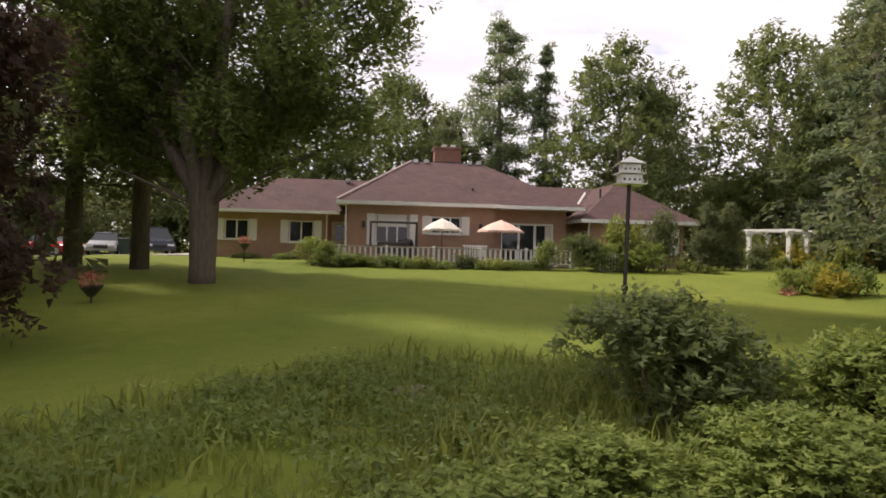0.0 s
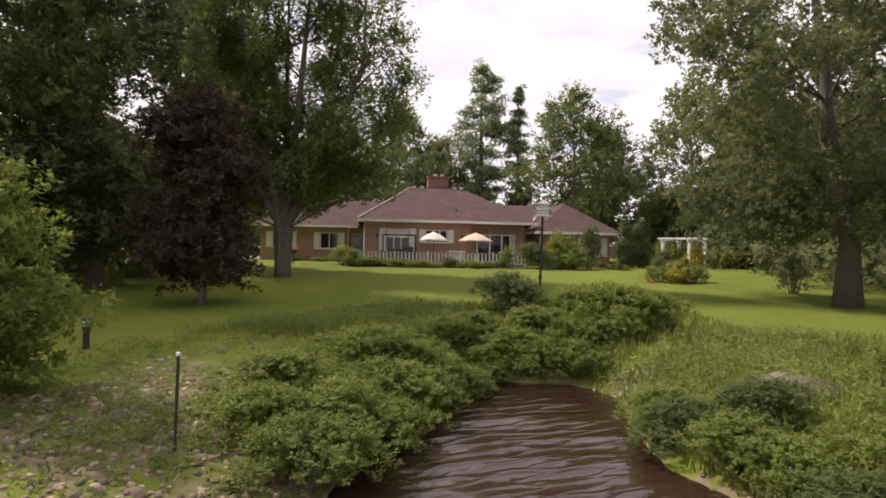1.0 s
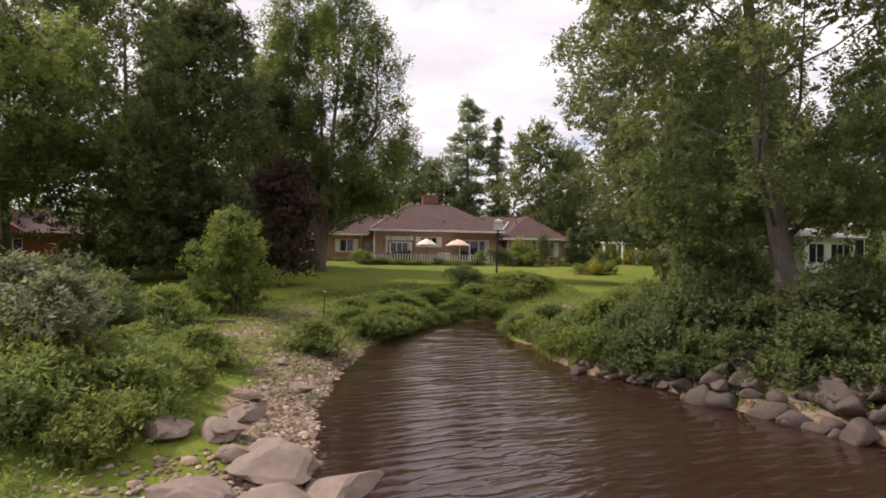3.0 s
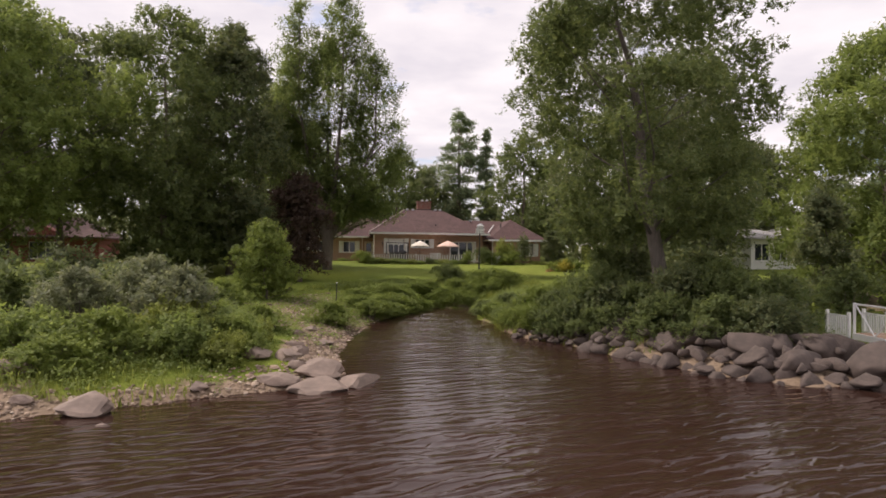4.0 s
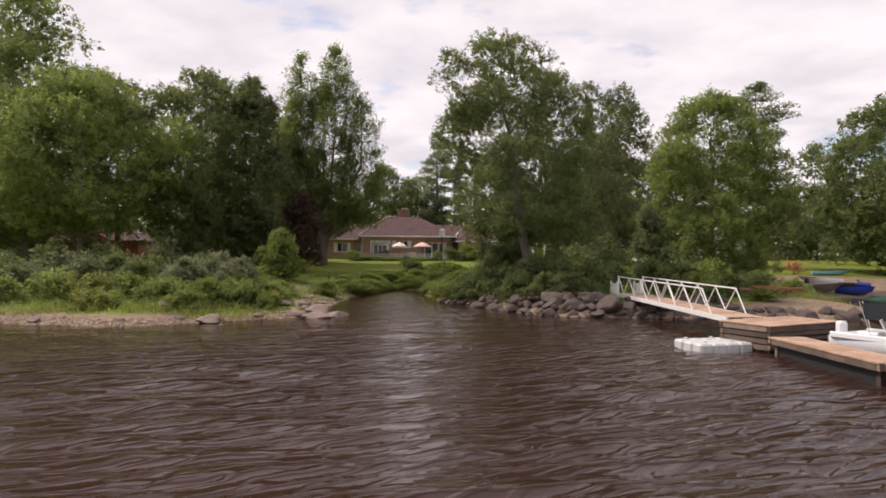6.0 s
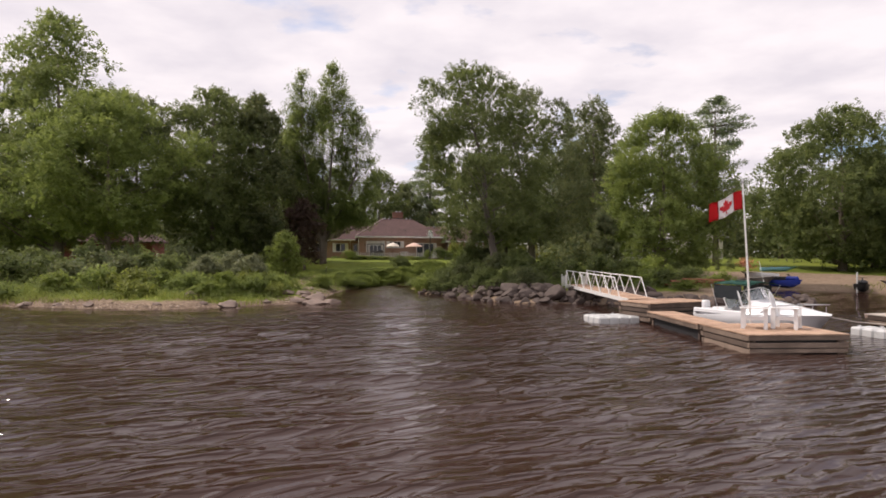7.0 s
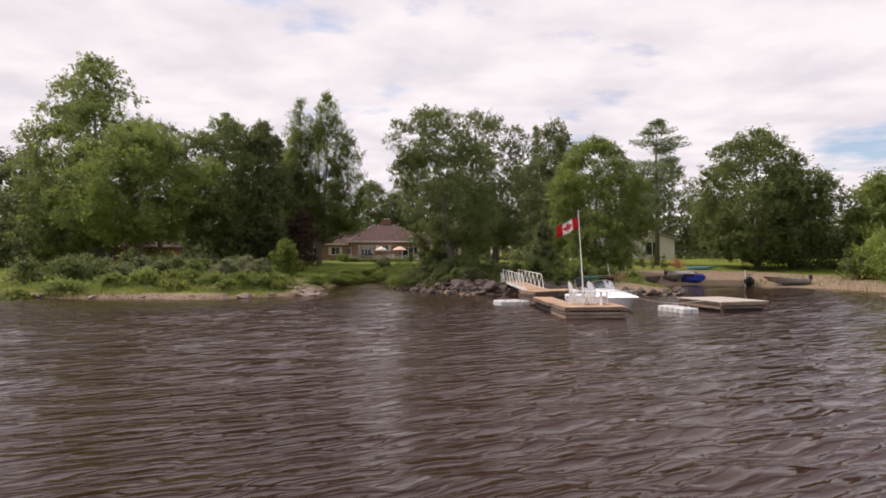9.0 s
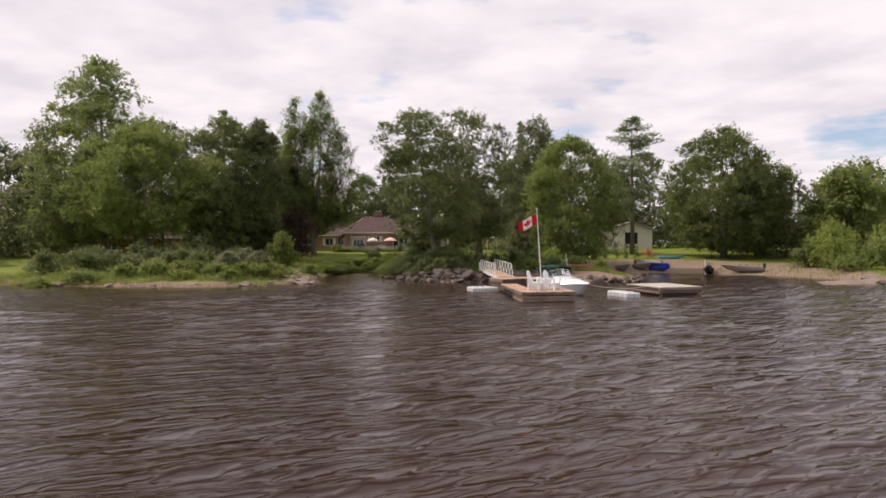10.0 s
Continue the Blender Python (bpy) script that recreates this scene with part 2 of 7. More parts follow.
WOOD_NEW = timber_mat("deck_board_tan", (0.44, 0.28, 0.185), (0.57, 0.39, 0.27), 0.75)
WOOD_OLD = timber_mat("weathered_timber", (0.08, 0.055, 0.042), (0.31, 0.235, 0.18))
WOOD_GREY = plain("grey_boards", (0.46, 0.41, 0.35), 0.85, 0.25, 2.5, bump=0.4)
METAL_WHITE = plain("white_aluminium", (0.74, 0.73, 0.71), 0.4, 0.1, 4)
PLASTIC_WHITE = plain("white_plastic", (0.82, 0.82, 0.81), 0.4, 0.05, 4)
FLOAT_GREY = plain("float_plastic", (0.55, 0.56, 0.55), 0.55, 0.15, 5)
GEL = plain("white_gelcoat", (0.82, 0.83, 0.84), 0.2, 0.04, 2, bump=0.02)
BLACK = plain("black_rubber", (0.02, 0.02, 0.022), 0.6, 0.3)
DARK_METAL = plain("dark_metal", (0.06, 0.055, 0.05), 0.5, 0.3, 5, 0.4)
STEEL = plain("steel", (0.55, 0.55, 0.55), 0.3, 0.1, 5, 0.9)
CANVAS_GREEN = plain("green_canvas", (0.02, 0.10, 0.075), 0.8, 0.2, 3)
CANVAS_CREAM = plain("cream_canvas", (0.78, 0.70, 0.60), 0.85, 0.08, 3)
CANVAS_PINK = plain("salmon_canvas", (0.75, 0.52, 0.42), 0.85, 0.08, 3)
RED = plain("flag_red", (0.62, 0.02, 0.025), 0.7, 0.1)
FLAG_WHITE = plain("flag_white", (0.85, 0.83, 0.83), 0.7, 0.05)
CAR_RED = plain("car_red", (0.45, 0.03, 0.02), 0.25, 0.05)
CAR_SILVER = plain("car_silver", (0.38, 0.39, 0.40), 0.25, 0.05, metal=0.5)
CAR_BLUE = plain("car_dark_blue", (0.05, 0.06, 0.08), 0.25, 0.05, metal=0.3)
BLUE = plain("blue_gelcoat", (0.03, 0.06, 0.38), 0.25, 0.1)
LIGHT_BLUE = plain("light_blue_plastic", (0.25, 0.50, 0.68), 0.4, 0.1)
BIN_GREEN = plain("bin_plastic", (0.02, 0.04, 0.03), 0.5, 0.2)
RED_WOOD = plain("red_cedar", (0.32, 0.12, 0.07), 0.8, 0.3)
ROPE = plain("rope", (0.55, 0.50, 0.42), 0.9, 0.2)
ALU = plain("dull_aluminium", (0.32, 0.31, 0.30), 0.5, 0.2, 4, 0.5)
GRAVEL = plain("gravel_drive", (0.42, 0.39, 0.36), 0.95, 0.3, 2, bump=0.5)


# ---- mesh helpers ----
def part(name, bm, material, parent=None, label="", smooth=False):
    me = bpy.data.meshes.new(name)
    bm.to_mesh(me)
    bm.free()
    me.materials.append(material)
    if smooth:
        me.shade_smooth()
    ob = new(name, me)
    if parent is not None:
        ob.parent = parent
    if label:
        tagged(ob, label)
    return ob


def thing(name, m, label, category, group="", kind=""):
    ob = new(name)
    ob.empty_display_size = 0.2
    ob.matrix_world = m
    return tagged(ob, label, category, group, kind)


def box(bm, x0, x1, y0, y1, z0, z1, bevel=0.0):
    r = bmesh.ops.create_cube(bm, size=1.0)
    for v in r["verts"]:
        v.co = Vector((x0 + (v.co.x + 0.5) * (x1 - x0), y0 + (v.co.y + 0.5) * (y1 - y0), z0 + (v.co.z + 0.5) * (z1 - z0)))
    if bevel:
        es = list({e for v in r["verts"] for e in v.link_edges})
        bmesh.ops.bevel(bm, geom=es, offset=bevel, segments=1, affect="EDGES")
    return bm


def bx(*a, bevel=0.0):
    return box(bmesh.new(), *a, bevel=bevel)


def tube(bm, points, radii, sides=8, caps=True):
    """A tapered tube along points."""
    rings = []
    n = len(points)
    for i, (p, r) in enumerate(zip(points, radii)):
        p = Vector(p)
        d = (Vector(points[min(i + 1, n - 1)]) - Vector(points[max(i - 1, 0)])).normalized()
        a = d.orthogonal().normalized() if i == 0 else (a_prev - d * a_prev.dot(d)).normalized()
        a_prev = a
        b = d.cross(a)
        rings.append([bm.verts.new(p + (a * math.cos(2 * math.pi * k / sides) + b * math.sin(2 * math.pi * k / sides)) * r) for k in range(sides)])
    for r0, r1 in zip(rings, rings[1:]):
        for k in range(sides):
            bm.faces.new((r0[k], r0[(k + 1) % sides], r1[(k + 1) % sides], r1[k]))
    if caps:
        bm.faces.new(rings[0][::-1])
        bm.faces.new(rings[-1])
    return bm


def rod(p, q, r, sides=8):
    return tube(bmesh.new(), [p, q], [r, r], sides)


def lathe(profile, sides=16):
    bm = bmesh.new()
    rings = [[bm.verts.new((r * math.cos(2 * math.pi * k / sides), r * math.sin(2 * math.pi * k / sides), z)) for k in range(sides)] for r, z in profile]
    for r0, r1 in zip(rings, rings[1:]):
        for k in range(sides):
            bm.faces.new((r0[k], r0[(k + 1) % sides], r1[(k + 1) % sides], r1[k]))
    bm.faces.new(rings[0][::-1])
    bm.faces.new(rings[-1])
    return bm


def mesh_from(name, verts, faces, material, smooth=False):
    me = bpy.data.meshes.new(name)
    me.from_pydata(verts, [], faces)
    me.materials.append(material)
    if smooth:
        me.shade_smooth()
    me.update()
    return me


# ---- ground and water ----
SHORE = [(-400, -60), (-60, -24), (-29, -18.5), (-24, -20.8), (-10.2, -24.2), (-8.1, -24), (-6.4, -22.6), (-4.2, -21.3), (-1.5, -19.8), (-0.8, -19),
         (-0.9, -18), (-1.45, -15.5), (-1.8, -12), (-1.4, -5.5), (-0.6, -1.5), (0.6, 2.5), (2.0, 3.4), (3.6, 3.2), (4.4, 1.8), (4.1, 0), (3.8, -1.6),
         (4.0, -3.2), (4.5, -4.4), (4.5, -7.5), (5.1, -9.8), (6.6, -11.9), (7.8, -14.6), (9.5, -17.6), (11.5, -19.2), (13.7, -19.3), (16.2, -19.8), (20, -19.5),
         (24.9, -20.2), (28.3, -21), (29.5, -18), (30.3, -12.5), (31.6, -8), (34.2, -4.4), (37.2, -4.6), (40.4, -8.4), (43.8, -10.4), (45.5, -14.5), (47, -20), (60, -24), (120, -40), (400, -70)]
SHORE_P = np.array(SHORE, float)


def shore_distance(x, y):
    """Metres inland from the waterline; negative over the lake."""
    p = np.stack([x, y], -1)
    a, b = SHORE_P[:-1], SHORE_P[1:]
    ab = b - a
    best = np.full(x.shape, 1e9)
    inside = np.zeros(x.shape, bool)
    for (ax, ay), (dx, dy) in zip(a, ab):
        t = np.clip(((p[..., 0] - ax) * dx + (p[..., 1] - ay) * dy) / (dx * dx + dy * dy), 0, 1)
        best = np.minimum(best, np.hypot(p[..., 0] - ax - t * dx, p[..., 1] - ay - t * dy))
        cross = ((ax <= x) & (x < ax + dx)) | ((ax + dx <= x) & (x < ax))
        with np.errstate(divide="ignore", invalid="ignore"):
            yy = ay + (x - ax) / (dx if dx else 1e-9) * dy
        inside ^= cross & (y > yy)
    return np.where(inside, best, -best)


def wobble(x, y, s=1.0):
    return (np.sin(x * 0.71 * s + 1.3) * np.cos(y * 0.63 * s - 0.4) + 0.6 * np.sin(x * 1.7 * s - y * 1.1 * s) + 0.4 * np.cos(x * 2.9 * s + y * 2.3 * s)) / 2


def height(x, y):
    x, y = np.asarray(x, float), np.asarray(y, float)
    d = shore_distance(x, y) + 0.25 * wobble(x, y, 1.3)
    top = np.interp(y, [-40, -20, -8, 0, 10, 22, 31, 36, 70], [0.45, 0.6, 0.8, 0.95, 1.25, 1.75, 2.22, 2.3, 2.4])
    top = top - np.interp(x, [-30, -18], [0.5, 0.0]) * np.interp(y, [20, 34], [0, 1])
    wide = np.interp(x, [-4, -2, 0, 6, 10, 26, 32, 42, 50], [5, 4.5, 3.0, 3.0, 4.0, 4.0, 13, 13, 6])
    s = np.clip(d / wide, 0, 1)
    s = np.where(s < 1, s * (2 - s), 1)
    return np.where(d > 0, s * top, np.maximum(d * 0.35, -1.2)) + np.clip(d / 3, 0, 1) * 0.05 * wobble(x, y, 0.8)


def gz(x, y):
    return float(height(np.array([x]), np.array([y]))[0])


def spread(lo, hi, fine_lo, fine_hi, step, grow=1.25):
    out = list(np.arange(fine_lo, fine_hi + step / 2, step))
    s, v = step, fine_hi
    while v < hi:
        s *= grow
        v += s
        out.append(v)
    s, v = step, fine_lo
    while v > lo:
        s *= grow
        v -= s
        out.insert(0, v)
    return np.array(out)


def sheet(name, xs, ys, zfun, material, attr=None):
    gx, gy = np.meshgrid(xs, ys)
    z = zfun(gx, gy)
    nx, ny = len(xs), len(ys)
    me = bpy.data.meshes.new(name)
    me.vertices.add(nx * ny)
    me.vertices.foreach_set("co", np.stack([gx, gy, z], -1).astype(np.float32).ravel())
    i = (np.arange(ny - 1)[:, None] * nx + np.arange(nx - 1)[None]).ravel()
    quads = np.stack([i, i + 1, i + nx + 1, i + nx], 1)
    me.loops.add(quads.size)
    me.loops.foreach_set("vertex_index", quads.ravel().astype(np.int32))
    me.polygons.add(len(quads))
    me.polygons.foreach_set("loop_start", (np.arange(len(quads)) * 4).astype(np.int32))
    me.update(calc_edges=True)
    me.materials.append(material)
    me.shade_smooth()
    if attr:
        a = me.attributes.new(attr[0], "FLOAT", "POINT")
        a.data.foreach_set("value", attr[1](gx, gy).astype(np.float32).ravel())
    return new(name, me)


def shore_mask(x, y):
    """How stony or bare the soil is, by the lie of the bank."""
    d = shore_distance(x, y)
    m = np.interp(d, [0.0, 0.35, 0.9, 2.0], [0.9, 0.75, 0.3, 0.0])
    m = np.where(x < -7, np.interp(d, [0.0, 0.8, 1.9, 3.4], [0.9, 0.75, 0.4, 0.0]), m)
    m = m * np.where((y > -7) & (x > -6) & (x < 9), np.where(x > 2, 0.42, 0.5), 1.0)
    m = np.where((x > 5.5) & (x < 23) & (y < -9.5), np.interp(d, [0, 2.6, 3.6], [0.75, 0.55, 0.0]), m)
    spot = np.clip(1 - np.hypot((x - 4.8) / 1.0, (y - 1.6) / 0.9), 0, 1) * 1.4
    stony = np.clip(1 - np.hypot((x + 2.1) / 1.7, (y + 12.5) / 7), 0, 1) * 1.5
    patch = np.clip(1 - np.hypot((x + 3.9) / 3.4, (y + 5.5) / 8.0), 0, 1) * 1.3
    beach = np.interp(d, [0, 10, 15], [1.0, 1.0, 0.0]) * np.interp(x, [21, 25, 47, 54], [0, 1, 1, 0])
    return np.maximum(np.maximum(m, beach), np.maximum(np.clip(stony, 0, 0.62), np.maximum(np.clip(patch, 0, 0.38), np.clip(spot, 0, 0.9))))


ground = tagged(sheet("ground", spread(-900, 900, -40, 62, 0.5, 1.22), spread(-60, 1500, -34, 46, 0.5, 1.22), height, GROUND, ("shore", shore_mask)),
                "mown green lawn running down to a stony lake shore", "lawn", kind="structure")


def waves(x, y):
    """Short-crested wind waves about a metre long, with narrow crests."""
    def crest(p):
        return ((np.sin(p) + 1) / 2) ** 1.7
    w = 0.055 * crest(5.1 * y - 1.5 * x + 1.5 * np.sin(0.41 * x + 0.3 * y) + 1.1 * np.sin(0.9 * y - 0.7 * x))
    w = w + 0.034 * crest(7.7 * y - 2.2 * x + 1.7 * np.sin(0.83 * x - 0.47 * y) + 0.9 * np.sin(1.9 * x + 0.6 * y)) + 0.030 * np.sin(2.7 * y + 0.8 * x + 1.2 * np.sin(0.5 * x))
    far = np.interp(np.hypot(x - 8, y + 50), [80, 120], [1, 0])
    return 1.05 * w * shelter(x, y) * far * (0.8 + 0.55 * wobble(x, y, 0.23))


def shelter(x, y):
    """How much wind reaches the water: little close to the shore."""
    return np.interp(shore_distance(x, y), [-14, -7, -2, 0], [1.0, 0.62, 0.34, 0.12])


water = tagged(sheet("water", spread(-900, 900, -36, 48, 0.5, 1.3), spread(-1200, 7, -84, 5, 0.18, 1.3), waves, WATER, ("ripple", shelter)),
               "dark brown lake water with small wind ripples", "water", kind="structure")


# ---- foliage ----
def leaf_mesh(name, pos, nrm, size, material, rng, aspect=0.55, axis=None):
    n = len(pos)
    u = np.cross(nrm, rng.normal(size=(n, 3))) if axis is None else axis - nrm * (axis * nrm).sum(1, keepdims=True)
    u /= np.linalg.norm(u, axis=1, keepdims=True) + 1e-9
    v = np.cross(nrm, u)
    s = (size * rng.uniform(0.6, 1.35, n))[:, None]
    w = v * s * aspect * 0.62
    leaf = np.stack([pos - u * s * 0.3 - w, pos + u * s * 0.7, pos - u * s * 0.3 + w], 1)
    me = bpy.data.meshes.new(name)
    me.vertices.add(n * 3)
    me.vertices.foreach_set("co", leaf.astype(np.float32).ravel())
    me.loops.add(n * 3)
    me.loops.foreach_set("vertex_index", np.arange(n * 3, dtype=np.int32))
    me.polygons.add(n)
    me.polygons.foreach_set("loop_start", (np.arange(n) * 3).astype(np.int32))
    me.update(calc_edges=True)
    me.materials.append(material)
    return me


def unit(rng, n):
    d = rng.normal(size=(n, 3))
    return d / np.linalg.norm(d, axis=1, keepdims=True)


def blob_leaves(blobs, count, rng, flat=0.75, up=0.35, shell=0.45):
    """Leaf places and normals on the shells of clumps (x, y, z, r)."""
    w = blobs[:, 3] ** 2
    idx = rng.choice(len(blobs), count, p=w / w.sum())
    d = unit(rng, count)
    d[:, 2] = np.where(d[:, 2] < -0.45, -d[:, 2], d[:, 2])
    r = blobs[idx, 3] * (shell + (1 - shell) * rng.random(count) ** 0.6) * rng.uniform(0.85, 1.15, count)
    pos = blobs[idx, :3] + d * r[:, None] * (1, 1, flat)
    nrm = d * 0.7 + unit(rng, count) * 0.75 + (0, 0, up)
    return pos, nrm / np.linalg.norm(nrm, axis=1, keepdims=True)


def sprigs(blobs, count, rng, reach, per=9, flat=0.75, lift=0.55):
    """Shoots that stick out of the clumps, each with its own leaves: places, normals, leaf axes."""
    n = max(1, count // per)
    p0, d = blob_leaves(blobs, n, rng, flat, 0.2, 0.5)
    d = d * 0.8 + (0, 0, lift) + unit(rng, n) * 0.3
    d /= np.linalg.norm(d, axis=1, keepdims=True)
    k = np.tile(np.arange(per), n)
    d, p0 = np.repeat(d, per, 0), np.repeat(p0, per, 0)
    side = unit(rng, n * per)
    side -= d * (side * d).sum(1, keepdims=True)
    side /= np.linalg.norm(side, axis=1, keepdims=True) + 1e-9
    long = np.repeat(reach * rng.uniform(0.6, 1.3, n), per)
    pos = p0 + d * (long * (k / (per - 1)))[:, None] + side * (long * 0.22)[:, None]
    axis = side * 0.8 + d * 0.75
    axis /= np.linalg.norm(axis, axis=1, keepdims=True)
    nrm = d * 0.85 - side * 0.5 + unit(rng, n * per) * 0.35 + (0, 0, 0.3)
    return pos, nrm / np.linalg.norm(nrm, axis=1, keepdims=True), axis


PROFILES = {
    "round": ([0, 0.12, 0.35, 0.6, 0.82, 1.0], [0.45, 0.8, 1.0, 0.9, 0.58, 0.12]),
    "spread": ([0, 0.15, 0.4, 0.65, 0.85, 1.0], [0.55, 0.9, 1.0, 0.95, 0.75, 0.25]),
    "poplar": ([0, 0.12, 0.3, 0.55, 0.8, 1.0], [0.5, 0.9, 1.0, 0.86, 0.58, 0.12]),
    "cone": ([0, 0.1, 0.4, 0.7, 1.0], [0.9, 1.0, 0.7, 0.38, 0.04]),
    "egg": ([0, 0.1, 0.35, 0.7, 0.9, 1.0], [0.7, 0.92, 1.0, 0.8, 0.45, 0.1]),
}


def crown_blobs(rng, z0, z1, width, profile, n, rad, lean=(0, 0), inner=0.45):
    us, rs = PROFILES[profile]
    lobes = rng.uniform(0, 2 * math.pi, 4)
    u = rng.random(n) ** 1.08
    a = rng.uniform(0, 2 * math.pi, n)
    env = np.interp(u, us, rs) * width / 2
    env = env * (0.88 + 0.16 * np.sin(3 * a + lobes[0] + 4 * u) + 0.10 * np.sin(5 * a + lobes[1] - 7 * u))
    r = env * (inner + (1 - inner) * rng.random(n) ** 0.5)
    size = rad * rng.uniform(0.6, 1.25, n) * np.interp(u, [0, 0.8, 1], [1, 0.85, 0.5])
    r = np.maximum(r - size * 0.5, 0)
    return np.stack([r * np.cos(a) + lean[0] * u, r * np.sin(a) + lean[1] * u, z0 + u * (z1 - z0) + size * 0.15, size], 1)


def limbs(rng, h, base_r, z0, blobs, count, lean=(0, 0)):
    """The trunk, and each limb that leaves it."""
    bm = bmesh.new()
    out = []
    n = 7
    pts = [(lean[0] * (i / n) ** 1.5 + 0.12 * math.sin(i * 1.7), lean[1] * (i / n) + 0.10 * math.cos(i * 2.1) - 0.1, h * 0.86 * i / n - (0.35 if i == 0 else 0)) for i in range(n + 1)]
    rad = [base_r * (1.45 if i == 0 else 1.0 - 0.9 * i / n) for i in range(n + 1)]
    tube(bm, pts, rad, 10)
    high = blobs[blobs[:, 2] > z0 + 0.15 * (h - z0)]
    for j in rng.choice(len(high), min(count, len(high)), replace=False):
        b = high[j]
        zz = max(z0 * 0.75, b[2] - 0.55 * math.hypot(b[0], b[1]) - 0.6)
        zz = min(zz, h * 0.8)
        f = zz / (h * 0.86)
        p0 = Vector((lean[0] * f ** 1.5, lean[1] * f - 0.05, zz))
        p3 = Vector(b[:3])
        mid = p0.lerp(p3, 0.5) + Vector((rng.uniform(-0.3, 0.3), rng.uniform(-0.3, 0.3), -0.25))
        r0 = base_r * max(0.08, 0.27 * (1 - f))
        out.append(tube(bmesh.new(), [p0, mid, p3], [r0, r0 * 0.6, r0 * 0.2], 5, False))
    return bm, out


def tree(name, x, y, h, width, label, leaf, bark=None, profile="round", z0=2.5, blobs=90, rad=1.2, leaves=16000, size=0.3, trunk=0.28,
         lean=(0, 0), seed=1, category="tree", group="", inner=0.45, limb=24, turn=0.0, flat=0.7, lift=0.3):
    rng = np.random.default_rng(seed)
    root = thing(name, pose(x, y, gz(x, y), 0, 0, turn), label, category, group)
    bl = crown_blobs(rng, z0, h, width, profile, blobs, rad, lean, inner)
    stem, boughs = limbs(rng, h, trunk, z0, bl, limb, lean)
    stem = part("trunk", stem, bark or BARK, root, smooth=True)
    for b in boughs:
        part("limb", b, bark or BARK, stem, smooth=True)
    pos, nrm, axis = sprigs(bl, int(leaves * 1.8), rng, size * 2.3, 14, flat, lift)
    crown = new("crown", leaf_mesh("crown", pos, nrm, size * 0.74, leaf, rng, 0.58, axis))
    crown.parent = root
    return root


def spires(name, x, y, cols, label, leaf, leaves, size, trunk, seed, group=""):
    """A poplar: upright limbs, each with its own narrow spire of leaves (dx, dy, z0, top, width)."""
    rng = np.random.default_rng(seed)
    root = thing(name, pose(x, y, gz(x, y)), label, "tree", group)
    bm = bmesh.new()
    allb = []
    for dx, dy, z0, top, width in cols:
        b = crown_blobs(rng, z0, top, width, "poplar", int(width * top * 0.62), 0.95)
        b[:, 0] += dx
        b[:, 1] += dy
        allb.append(b)
        tube(bm, [(0, 0, -0.3), (dx * 0.02, dy * 0.02, 0.6), (dx * 0.06, dy * 0.06, 3.0), (dx * 0.55, dy * 0.55, top * 0.36), (dx, dy, top * 0.62), (dx, dy, top * 0.95)],
             [trunk * 1.35, trunk * 1.05, trunk * 0.85, trunk * 0.5, trunk * 0.26, 0.03], 10)
        for j in rng.choice(len(b), 16, replace=False):
            q = b[j]
            zz = max(z0 * 0.8, q[2] - 1.6)
            tube(bm, [(dx * min(1, zz / top / 0.6), dy * min(1, zz / top / 0.6), zz), tuple(q[:3])], [0.07, 0.02], 5, False)
    part("trunk", bm, BARK, root, smooth=True)
    bl = np.concatenate(allb)
    pos, nrm, axis = sprigs(bl, int(leaves * 2.5), rng, size * 3.0, 14, 1.35, 1.2)
    crown = new("crown", leaf_mesh("crown", pos, nrm, size * 0.70, leaf, rng, 0.6, axis))
    crown.parent = root
    return root


def pine(name, x, y, h, width, z0, label, seed=1, tiers=15, leaves=9000, size=0.5, spruce=False, trunk=0.3, group="", leaf=None):
    rng = np.random.default_rng(seed)
    root = thing(name, pose(x, y, gz(x, y)), label, "tree", group)
    bm = tube(bmesh.new(), [(0, 0, -0.3), (0.1, 0, h * 0.4), (0, 0.1, h * 0.75), (0, 0, h * 0.99)], [trunk * 1.3, trunk * 0.8, trunk * 0.4, 0.03], 9)
    bl = []
    for i in range(tiers):
        u = (i + rng.uniform(-0.3, 0.3)) / (tiers - 1)
        z = z0 + u * (h - z0)
        reach = width / 2 * ((1.02 - u) ** 0.75 if spruce else np.interp(u, [0, 0.3, 0.65, 0.9, 1], [0.7, 1.0, 0.85, 0.55, 0.2]))
        for j in range(7 if spruce else 5):
            a = rng.uniform(0, 2 * math.pi)
            L = reach * rng.uniform(0.65, 1.1)
            tip = (math.cos(a) * L, math.sin(a) * L, z + (-0.18 if spruce else 0.16) * L)
            tube(bm, [(0, 0, z), (tip[0] * 0.5, tip[1] * 0.5, z + (-0.03 if spruce else 0.02) * L), tip], [0.06, 0.045, 0.015], 4, False)
            for f in (0.4, 0.65, 0.9):
                bl.append((tip[0] * f + rng.normal(0, 0.2), tip[1] * f + rng.normal(0, 0.2), z + (tip[2] - z) * f + rng.normal(0, 0.25), (0.45 if spruce else 0.62) + 0.22 * L * (1.15 - f)))
    part("trunk", bm, BARK, root, smooth=True)
    pos, nrm = blob_leaves(np.array(bl), leaves * 2, rng, 0.7, 0.5, 0.2)
    crown = new("crown", leaf_mesh("crown", pos, nrm, size * 0.66, leaf or NEEDLE, rng, 0.3))
    crown.parent = root
    return root


